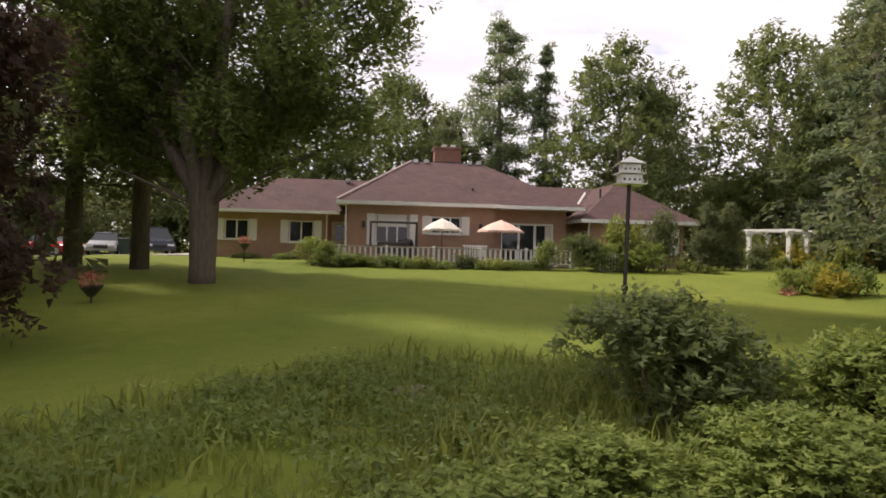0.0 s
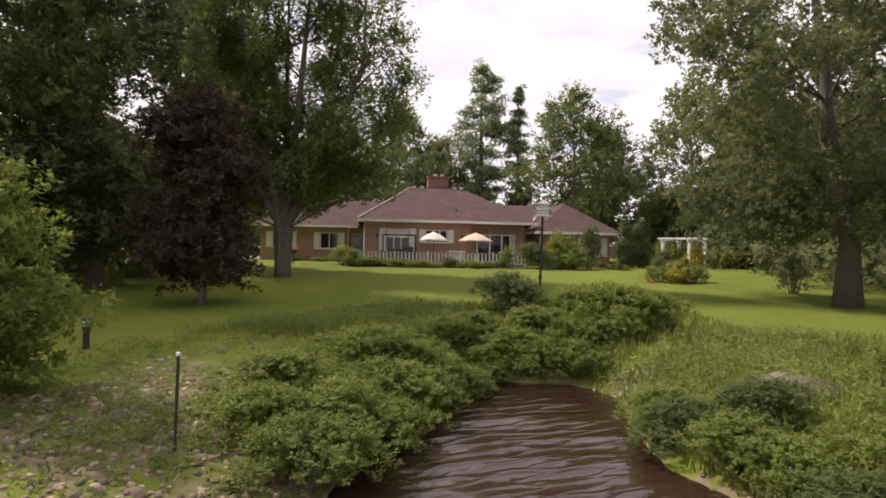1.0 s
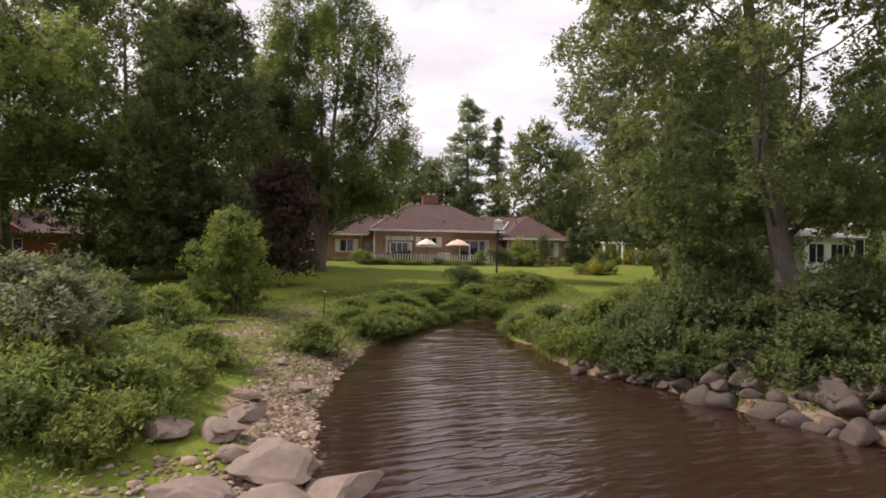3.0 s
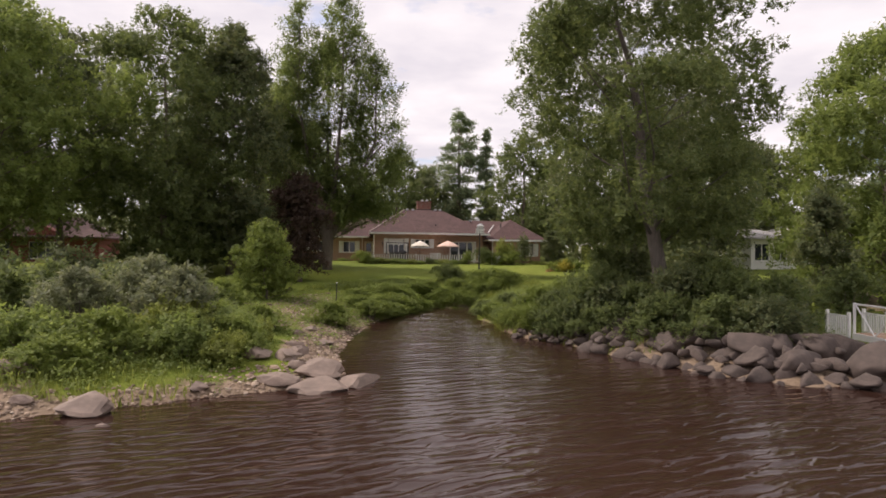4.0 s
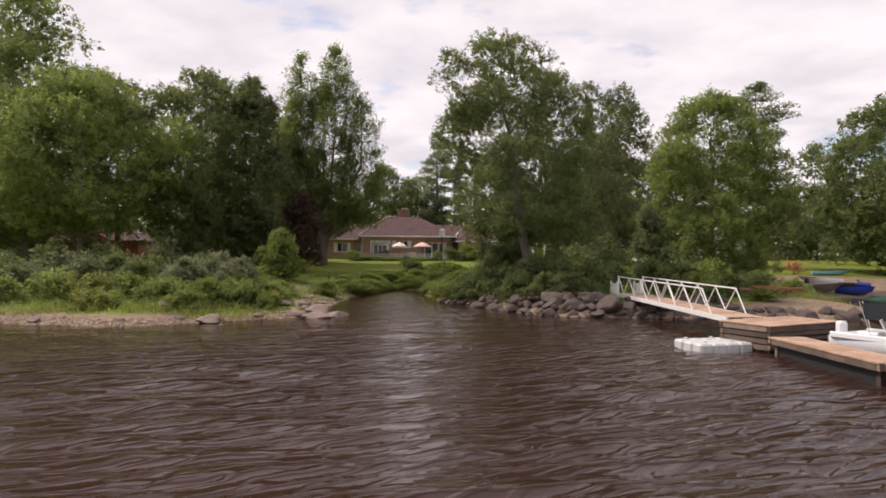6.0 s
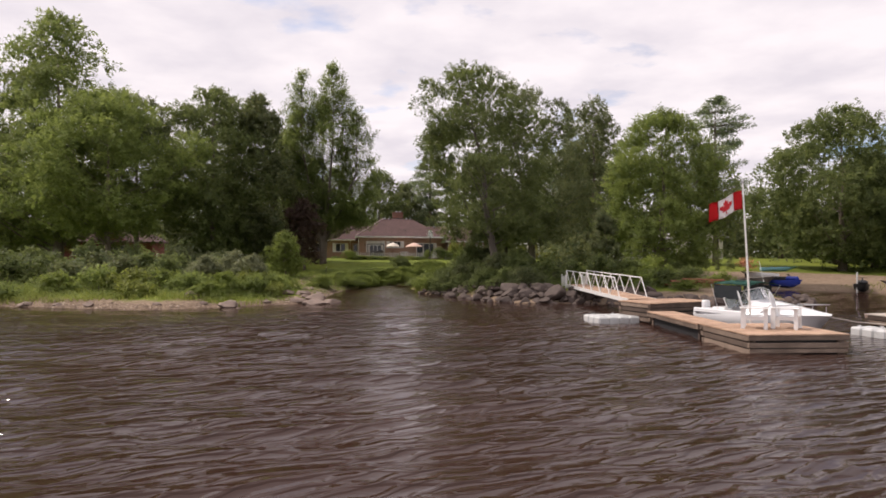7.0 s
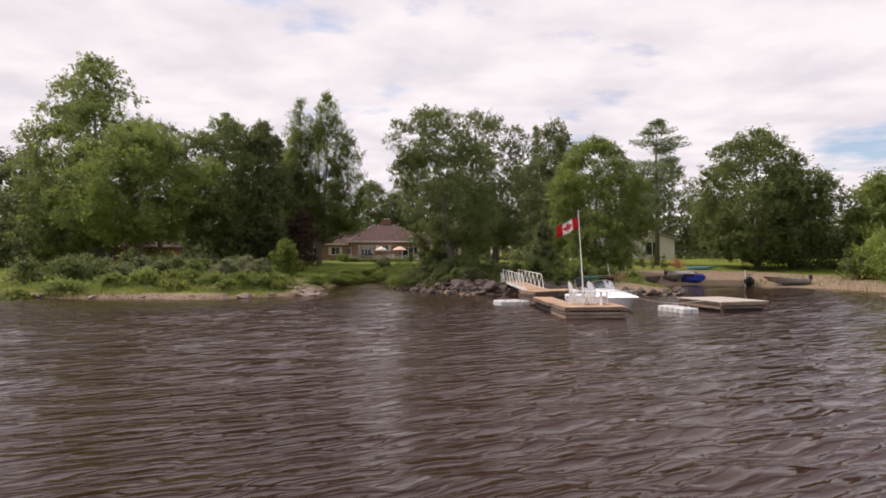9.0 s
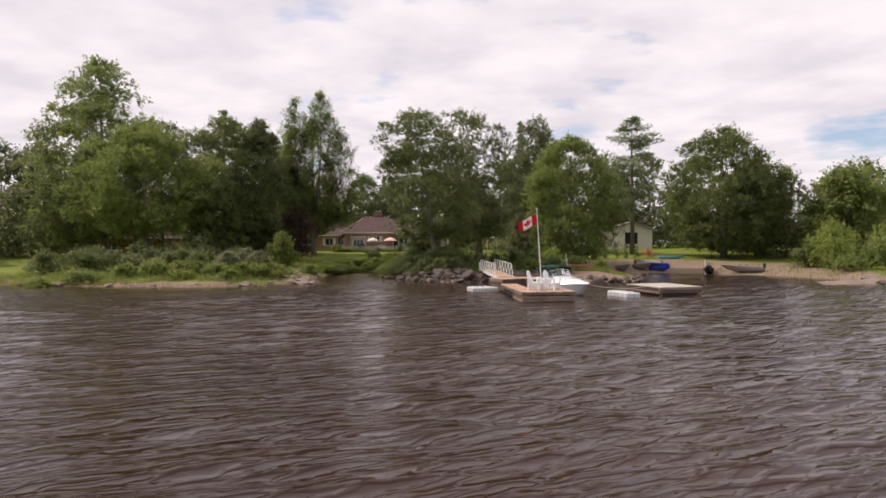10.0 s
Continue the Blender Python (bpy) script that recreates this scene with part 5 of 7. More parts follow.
def boulders():
    rng = random.Random(6)
    bank = thing("boulder_bank", pose(9, -17, 0), "piled grey-brown boulders lining the shore beside the landing", "boulders")

    def put(x, y, z, s):
        b = new("boulder", rng.choice(STONES))
        b.parent = bank
        b.matrix_basis = bank.matrix_world.inverted() @ pose(x, y, z, rng.uniform(-25, 25), rng.uniform(-25, 25), rng.uniform(0, 360)) @ Matrix.Diagonal((s * rng.uniform(0.9, 1.3), s * rng.uniform(0.8, 1.1), s * rng.uniform(0.75, 1.0), 1))

    line = [(6.9, -12.4), (7.9, -14.6), (9.5, -17.4), (11.5, -18.9), (13.7, -19.0), (16.2, -19.4), (20, -19.2)]
    for x, y in along(line, 0.62):
        nx = 0.45 if x < 11 else 0.0
        put(x + rng.uniform(-0.3, 0.3), y + rng.uniform(-0.3, 0.2), 0.12, rng.uniform(0.55, 1.0))
        put(x + nx + rng.uniform(-0.3, 0.5), y + 0.75 + rng.uniform(-0.2, 0.3), 0.45, 0.65 + 1.2 * rng.random() ** 2)
        put(x + 2 * nx + rng.uniform(-0.3, 0.5), y + 1.5 + rng.uniform(-0.3, 0.3), 0.8, 0.6 + 1.1 * rng.random() ** 2)
        put(x + 1.5 * nx + rng.uniform(-0.4, 0.4), y + 1.1 + rng.uniform(-0.3, 0.3), 0.72, rng.uniform(0.4, 0.8))
        put(x + 0.5 * nx + rng.uniform(-0.4, 0.4), y + 0.4 + rng.uniform(-0.2, 0.2), 0.4, rng.uniform(0.35, 0.7))
        put(x + rng.uniform(-0.4, 0.4), y - 0.35 + rng.uniform(-0.3, 0.1), 0.02, rng.uniform(0.3, 0.6))
    for x, y in along([(4.6, -9.6), (5.6, -10.8), (6.9, -12.4)], 0.3):
        put(x + rng.uniform(-0.2, 0.35), y + rng.uniform(-0.1, 0.3), 0.08, rng.uniform(0.2, 0.45))
        put(x + rng.uniform(0.1, 0.5), y + rng.uniform(0.1, 0.5), 0.2, rng.uniform(0.25, 0.5))
    for x, y in along([(20, -19.4), (24.9, -20.2), (28.3, -21), (29.6, -18.5)], 0.7):
        put(x + rng.uniform(-0.3, 0.3), y + rng.uniform(-0.2, 0.5), 0.12, rng.uniform(0.6, 1.2))
        put(x + rng.uniform(-0.3, 0.3), y + rng.uniform(0.6, 1.2), 0.3, rng.uniform(0.5, 1.0))


boulders()


def loose_rocks():
    rng = random.Random(9)
    spots = [(-1.2, -19.8, 1.6, 0.6), (-0.4, -19.1, 1.4, 0.6), (-1.4, -18.7, 1.5, 0.75), (-2.2, -19.7, 1.1, 0.5), (-5.6, -22.3, 1.3, 0.7), (-8.3, -20.6, 1.3, 0.6), (-2.2, -13.4, 0.7, 0.3), (-2.9, -14.9, 0.6, 0.3), (-2.5, -16.3, 0.8, 0.5), (-3.3, -12.6, .4, .3),
             (-3.1, -11.2, 0.45, 0.25), (-2.5, -17.8, 0.9, 0.5), (-3.3, -18.0, 1.0, 0.5), (-2.0, -18.6, 0.6, 0.35), (-3.9, -20.6, 0.5, 0.3), (-9.2, -23.2, 0.5, 0.3), (-7.0, -22.2, 0.5, 0.3), (-13, -23.0, 0.7, 0.4), (-17, -22.2, 0.9, 0.4), (-22, -21, 1.6, 0.5),
             (-23.5, -21, 1.4, 0.4), (-26, -19.6, 0.8, 0.3), (-15, -22.6, 0.5, 0.3), (-4.7, -23.4, 0.35, 0.3), (-5.9, -9.7, 0.4, 0.3), (6.5, -1.6, 1.7, 0.6), (44, -24.6, 3.2, 0.6), (46.5, -24, 2.8, 0.9), (47.5, -22.5, 2.0, 1.4), (42.4, -25.2, 2.0, 0.4), (-0.3, 8.2, .5, .25)]
    for x, y, s, h in spots:
        r = new("rock", SLABS[rng.randrange(4)])
        r.matrix_world = pose(x, y, max(gz(x, y), -0.1) + h * 0.22, 0, 0, rng.uniform(0, 360)) @ Matrix.Diagonal((s * 1.1, s, h * 1.15, 1))
        tagged(r, "weathered grey-brown rock lying on the stony shore", "rock", "shore rocks")


loose_rocks()


def pebbles():
    """Rounded pebbles of the left beach and of the waterline, too many to count."""
    rng = np.random.default_rng(12)
    xs, ys = [], []
    for x0, x1, y0, y1, n in ((-4.2, -0.6, -20, -9, 5200), (-4.4, -1.0, -9, -4, 1300), (-30, -0.6, -24.8, -20.0, 9000), (-6, -2.2, -12, -3, 700), (3.7, 5.8, 0.6, 2.6, 900), (4.0, 5.6, -5.5, -3.5, 260), (-7.2, -1.2, -13.5, 2.6, 6000)):
        x, y = rng.uniform(x0, x1, n), rng.uniform(y0, y1, n)
        d = shore_distance(x, y)
        if n == 6000:
            keep = (np.hypot((x + 3.9) / 2.9, (y + 5.5) / 7.6) + 0.3 * wobble(x * 2.2, y * 2.2) < rng.uniform(0.3, 1.0, n)) & (d > 0)
            xs.append(x[keep])
            ys.append(y[keep])
            continue
        keep = (d > -0.35) & (d < np.where(y < -19.5, 1.2, 1.6) * rng.random(n) ** 0.5 + 0.1) & (rng.random(n) < np.where(y > -9, 0.6, 1))
        xs.append(x[keep])
        ys.append(y[keep])
    x, y = np.concatenate(xs), np.concatenate(ys)
    s = rng.uniform(0.022, 0.062, len(x)) * np.where(rng.random(len(x)) < 0.06, 2.0, 1.0)
    a = np.arange(5) * 2 * math.pi / 5
    shape = np.concatenate([np.stack([np.cos(a), np.sin(a), 0 * a - 0.15], 1), np.stack([0.72 * np.cos(a + 0.3), 0.72 * np.sin(a + 0.3), 0 * a + 0.38], 1)], 0)
    n = len(x)
    shp = shape[None] * (1 + rng.normal(0, 0.14, (n, 10, 3)))
    t = rng.uniform(0, 6.3, n)
    c, sn = np.cos(t)[:, None], np.sin(t)[:, None]
    v = np.stack([shp[..., 0] * c * 1.25 - shp[..., 1] * sn, shp[..., 0] * sn * 1.25 + shp[..., 1] * c, shp[..., 2]], -1) * s[:, None, None]
    v = v + np.stack([x, y, height(x, y) + 0.01], 1)[:, None]
    i = np.arange(n)[:, None] * 10
    sides = np.concatenate([i + (k, (k + 1) % 5, 5 + (k + 1) % 5, 5 + k) for k in range(5)], 1)
    loops = np.concatenate([sides, i + (5, 6, 7, 8, 9)], 1).ravel()
    me = bpy.data.meshes.new("pebbles")
    me.vertices.add(n * 10)
    me.vertices.foreach_set("co", v.astype(np.float32).ravel())
    me.loops.add(n * 25)
    me.loops.foreach_set("vertex_index", loops.astype(np.int32))
    me.polygons.add(n * 6)
    me.polygons.foreach_set("loop_start", (np.arange(n)[:, None] * 25 + (0, 4, 8, 12, 16, 20)).ravel().astype(np.int32))
    me.update(calc_edges=True)
    me.materials.append(PEBBLE_VAR)
    tagged(new("pebbles", me), "mixed tan and grey pebbles of the stony beach", "pebbles", kind="stuff")


def pebble_var():
    k = Mat("pebble_mixed")
    k.color(k.ramp(island(k), (0.0, (0.12, 0.085, 0.06)), (0.4, (0.22, 0.155, 0.11)), (0.8, (0.33, 0.24, 0.17)), (1.0, (0.46, 0.38, 0.30)))).rough(0.85)
    return k.m


PEBBLE_VAR = pebble_var()
pebbles()


def thickets():
    """Dense low undergrowth under and behind the trees."""
    rng = np.random.default_rng(21)
    bl = []

    def fill(x0, x1, y0, y1, n, h, r):
        for _ in range(n):
            x, y = rng.uniform(x0, x1), rng.uniform(y0, y1)
            hh = h * rng.uniform(0.5, 1.1)
            for k in range(3):
                bl.append((x + rng.uniform(-1, 1), y + rng.uniform(-1, 1), gz(x, y) + hh * (k + 0.3) / 3, r * rng.uniform(0.7, 1.2)))

    fill(-95, -52, 8, 40, 90, 6, 2.4)
    fill(-50, -14, 52, 66, 90, 8, 2.4)
    fill(-14, 30, 56, 70, 80, 8, 2.6)
    fill(21, 30, 33, 44, 34, 4.5, 1.8)
    fill(30, 95, 44, 66, 110, 9, 2.6)
    fill(52, 100, 4, 30, 110, 6, 2.3)
    fill(20.5, 26, 16, 30, 26, 3.0, 1.4)
    fill(-60, -46, 12, 44, 40, 5, 2.0)
    fill(-33, -26, 20, 30, 12, 0.9, 0.7)
    fill(-26, -14, 18, 24, 26, 2.4, 1.1)
    pos, nrm = blob_leaves(np.array(bl), 120000, rng, 0.85)
    tagged(new("undergrowth", leaf_mesh("undergrowth", pos, nrm, 0.46, LEAF_DARK, rng)), "dark-green undergrowth beneath the trees", "undergrowth", kind="stuff")


thickets()


# ---- the landing: gangway, docks, floats ----
def timber_dock(name, m, w, d, top, label, boards, side, skirt=0.62):
    """A crib dock: deck boards on a timber frame with spaced side timbers. Local x is its width, y its depth."""
    root = thing(name, m, label, "dock")
    n = int(d / 0.145)
    for i in range(n):
        part("board", bx(-w / 2, w / 2, -d / 2 + i * d / n, -d / 2 + (i + 1) * d / n - 0.008, top - 0.04, top), boards, root)
    rows = int(skirt / 0.2)
    rng = random.Random(int(w * 100 + d * 10))
    sway = lambda: pose(0, rng.uniform(-0.03, 0.0), rng.uniform(-0.02, 0.008), 0, rng.uniform(-0.4, 0.4), 0)
    for k in range(rows):
        z1 = top - 0.05 - k * 0.2
        jig = 0.015 * ((k * 7) % 3)
        part("timber", bx(-w / 2 + jig, w / 2 - jig, -d / 2 + 0.02 + jig, -d / 2 + 0.14, z1 - rng.uniform(0.12, 0.16), z1), side, root).matrix_basis = sway()
        part("timber", bx(-w / 2 + jig, w / 2 - jig, d / 2 - 0.14, d / 2 - 0.02, z1 - rng.uniform(0.12, 0.16), z1), side, root).matrix_basis = sway()
        part("timber", bx(-w / 2 + 0.02 + jig, -w / 2 + 0.14, -d / 2 + 0.16, d / 2 - 0.16, z1 - 0.165, z1 - 0.01), side, root)
        part("timber", bx(w / 2 - 0.14, w / 2 - 0.02 - jig, -d / 2 + 0.16, d / 2 - 0.16, z1 - 0.165, z1 - 0.01), side, root)
    for sx in (-1, 1):
        for sy in (-1, 1):
            part("corner_post", bx(sx * (w / 2 - 0.22) - 0.07, sx * (w / 2 - 0.22) + 0.07, sy * (d / 2 - 0.22) - 0.07, sy * (d / 2 - 0.22) + 0.07, -1.0, top - 0.05), side, root)
    # black filler box standing in for the shade between the side timbers
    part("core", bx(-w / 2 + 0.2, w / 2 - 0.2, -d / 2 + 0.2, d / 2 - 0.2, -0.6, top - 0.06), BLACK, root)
    return root


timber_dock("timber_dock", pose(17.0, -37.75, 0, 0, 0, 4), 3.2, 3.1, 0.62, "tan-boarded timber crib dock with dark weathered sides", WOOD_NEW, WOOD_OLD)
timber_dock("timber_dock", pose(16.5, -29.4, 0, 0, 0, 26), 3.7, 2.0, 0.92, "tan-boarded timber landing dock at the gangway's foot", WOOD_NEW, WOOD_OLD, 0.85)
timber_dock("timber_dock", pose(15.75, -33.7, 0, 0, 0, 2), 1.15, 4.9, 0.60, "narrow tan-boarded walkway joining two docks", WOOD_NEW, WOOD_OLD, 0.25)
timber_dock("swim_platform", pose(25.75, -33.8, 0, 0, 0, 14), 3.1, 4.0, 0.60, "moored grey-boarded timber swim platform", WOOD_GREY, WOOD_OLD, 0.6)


def float_cubes(m, nx, ny, label):
    root = thing("float_raft", m, label, "float", "plastic floats")
    for i in range(nx):
        for j in range(ny):
            c = bx(-0.245, 0.245, -0.245, 0.245, -0.08, 0.30, bevel=0.06)
            o = part("float_cube", c, FLOAT_GREY, root)
            o.matrix_basis = pose((i - (nx - 1) / 2) * 0.5, (j - (ny - 1) / 2) * 0.5, 0)
            if (i + j) % 2 == 0:
                k = part("lug", lathe([(0.07, 0.30), (0.07, 0.33), (0.04, 0.335)], 8), FLOAT_GREY, root)
                k.matrix_basis = pose((i - (nx - 1) / 2) * 0.5 + 0.25, (j - (ny - 1) / 2) * 0.5 + 0.25, 0)
    return root


float_cubes(pose(13.9, -30.0, 0, 0, 0, 14), 4, 3, "pale grey plastic cube float beside the landing")
float_cubes(pose(22.6, -35.4, 0, 0, 0, 14), 2, 5, "pale grey plastic cube float beside the swim platform")


def gangway():
    root = thing("gangway", look((15.45, -15.7, 0.98), (15.8, -28.4, 0.90)) @ pose(0, 0, 0, -90, 0, 0), "tan-boarded gangway with white tubular truss railings", "gangway")
    L, w = 12.7, 1.3
    for i in range(70):
        y = -(i + 1) * L / 70
        part("board", bx(-w / 2, w / 2, y * -1 - L / 70 + 0.008, y * -1, 0.0, 0.035), WOOD_NEW, root)
    for sx in (-1, 1):
        x = sx * (w / 2 + 0.03)
        part("stringer", bx(x - 0.03, x + 0.03, 0, L, -0.16, 0.03), METAL_WHITE, root)
        part("handrail", rod((x, 0.1, 0.94), (x, L - 2.1, 0.94), 0.03), METAL_WHITE, root)
        part("end_brace", rod((x, L - 2.1, 0.94), (x, L - 1.3, 0.02), 0.026), METAL_WHITE, root)
        part("end_post", rod((x, 0.05, 0), (x, 0.05, 0.98), 0.045), METAL_WHITE, root)
        n = 6
        for i in range(n):
            a, b = 0.1 + i * (L - 2.2) / n, 0.1 + (i + 1) * (L - 2.2) / n
            part("brace", rod((x, a, 0.92), (x, (a + b) / 2, 0.03), 0.024, 6), METAL_WHITE, root)
            part("brace", rod((x, (a + b) / 2, 0.03), (x, b, 0.92), 0.024, 6), METAL_WHITE, root)
    return root


gangway()


def gate_panel(x, y, rz, label):
    g = thing("landing_gate", pose(x, y, 0.78, 0, 0, rz) @ Matrix.Diagonal((1.0, 0.8, 0.82, 1)), label, "gate", "landing gates")
    for i in range(8):
        part("picket", bx(0.06 + i * 0.11, 0.12 + i * 0.11, -0.015, 0.015, 0.12, 0.85), WHITE, g)
    for z in (0.1, 0.85):
        part("rail", bx(0.0, 0.98, -0.025, 0.025, z, z + 0.06), WHITE, g)
    for x0 in (-0.1, 0.98):
        part("post", bx(x0, x0 + 0.1, -0.05, 0.05, -0.6, 1.05), WHITE, g)


gate_panel(14.72, -14.5, -88, "white picket gate panel at the gangway's head")
gate_panel(16.15, -14.2, -88, "white picket gate panel at the gangway's head")


def maple_leaf():
    """A simplified eleven-point leaf outline, one half mirrored."""
    half = [(0, 0.5), (0.09, 0.33), (0.19, 0.38), (0.15, 0.12), (0.27, 0.23), (0.31, 0.16), (0.44, 0.18), (0.40, 0.06), (0.47, 0.01), (0.24, -0.16), (0.27, -0.25), (0.03, -0.22), (0.03, -0.45)]
    return half + [(-x, y) for x, y in reversed(half[1:])]


def flag():
    root = thing("flagpole", pose(17.2, -36.05, 0.6, 0, -3.3, 0) @ Matrix.Diagonal((1, 1, 1.045, 1)), "white flagpole flying a red and white maple-leaf flag", "flagpole")
    part("pole", tube(bmesh.new(), [(0, 0, 0), (0, 0, 2.5), (0, 0, 4.75)], [0.04, 0.033, 0.024], 10), WHITE, root)
    part("finial", lathe([(0.02, 4.75), (0.05, 4.79), (0.05, 4.83), (0.01, 4.87)], 10), STEEL, root)

    def wave(u, v):
        return (-0.05 - 1.22 * u * 0.98, 0.10 * math.sin(u * 6.0 + v) * u, 4.50 - 0.62 * v - 0.44 * u ** 1.1 + 0.03 * math.sin(u * 8))

    def cloth(u0, u1, n):
        bm = bmesh.new()
        g = [[bm.verts.new(wave(u0 + (u1 - u0) * i / n, j / 6)) for j in range(7)] for i in range(n + 1)]
        for i in range(n):
            for j in range(6):
                bm.faces.new((g[i][j], g[i + 1][j], g[i + 1][j + 1], g[i][j + 1]))
        bmesh.ops.solidify(bm, geom=bm.faces[:], thickness=0.006)
        return bm

    cl = part("cloth", cloth(0.25, 0.75, 10), FLAG_WHITE, root, smooth=True)
    part("band", cloth(0, 0.25, 6), RED, root, "red band", True)
    part("band", cloth(0.75, 1, 6), RED, root, "red band", True)
    for s in (-0.012, 0.014):
        bm = bmesh.new()
        vs = []
        for x, y in maple_leaf():
            u = 0.5 - x * 0.46
            p = wave(u, 0.5 - y * 0.82)
            vs.append(bm.verts.new((p[0], p[1] + s, p[2])))
        f = bm.faces.new(vs)
        bmesh.ops.triangulate(bm, faces=[f])
        part("leaf_emblem", bm, RED, root, "red maple leaf")
    return root


flag()


def adirondack(x, y, rz):
    c = thing("deck_chair", pose(x, y, 0.62, 0, 0, rz) @ Matrix.Diagonal((1.12, 1.12, 1.2, 1)), "white plastic slatted lounge chair on the dock", "chair", "dock chairs")

    def tilt(bm, deg, at):
        bmesh.ops.rotate(bm, verts=bm.verts, cent=at, matrix=Matrix.Rotation(radians(deg), 3, "X"))
        return bm

    for i in range(5):
        h = 0.78 - 0.04 * abs(i - 2) ** 1.4
        part("back_slat", tilt(bx(-0.27 + i * 0.11, -0.27 + i * 0.11 + 0.10, 0.20, 0.225, 0.26, 0.26 + h, bevel=0.006), -17, (0, 0.2, 0.26)), PLASTIC_WHITE, c)
    for i in range(5):
        part("seat_slat", tilt(bx(-0.27, 0.27, -0.32 + i * 0.105, -0.225 + i * 0.105, 0.34, 0.36), -8, (0, -0.3, 0.35)), PLASTIC_WHITE, c)
    for sx in (-1, 1):
        part("armrest", bx(sx * 0.36 - 0.06, sx * 0.36 + 0.06, -0.40, 0.34, 0.55, 0.575, bevel=0.008), PLASTIC_WHITE, c)
        part("front_leg", bx(sx * 0.32 - 0.02, sx * 0.32 + 0.02, -0.36, -0.26, 0, 0.55), PLASTIC_WHITE, c)
        part("back_leg", bx(sx * 0.32 - 0.02, sx * 0.32 + 0.02, 0.22, 0.34, 0, 0.55), PLASTIC_WHITE, c)
        part("side_rail", bx(sx * 0.30 - 0.015, sx * 0.30 + 0.015, -0.36, 0.34, 0.24, 0.34), PLASTIC_WHITE, c)
    part("brace", bx(-0.32, 0.32, 0.30, 0.33, 0.5, 0.56), PLASTIC_WHITE, c)


adirondack(16.55, -37.6, 62)
adirondack(17.55, -37.7, 52)


def hull(bm, L, beam, freeboard, draft, rake=0.5, n=14, stern=0.9):
    """A boat's hull along +x (bow), with deck edge; returns the rim rows."""
    rows = []
    for i in range(n + 1):
        u = i / n
        x = -L / 2 + L * u
        half = beam / 2 * (stern + (1 - stern) * min(1, u * 3)) * (1 - max(0, (u - 0.45) / 0.55) ** 2.3)
        half = max(half, 0.015)
        keel = -draft * (1 - max(0, (u - 0.55) / 0.45) ** 2.2) + freeboard * 0.5 * max(0, (u - 0.75) / 0.25) ** 2
        top = freeboard * (1 + 0.25 * u ** 2)
        rows.append([bm.verts.new((x + rake * 0.0, 0, keel)), bm.verts.new((x, half * 0.82, keel * 0.3 + 0.05)), bm.verts.new((x + 0.05 * u, half, top * 0.75)), bm.verts.new((x + rake * u ** 3 * 1.3, half * 0.98, top)),
                     bm.verts.new((x + rake * u ** 3 * 1.3, -half * 0.98, top)), bm.verts.new((x + 0.05 * u, -half, top * 0.75)), bm.verts.new((x, -half * 0.82, keel * 0.3 + 0.05))])
    for a, b in zip(rows, rows[1:]):
        for k in (0, 1, 2):
            bm.faces.new((a[k], b[k], b[k + 1], a[k + 1]))
        for k in (4, 5):
            bm.faces.new((a[k], b[k], b[k + 1], a[k + 1]))
        bm.faces.new((a[6], b[6], b[0], a[0]))
    bm.faces.new(rows[0])
    bm.faces.new(rows[-1][::-1])
    return rows


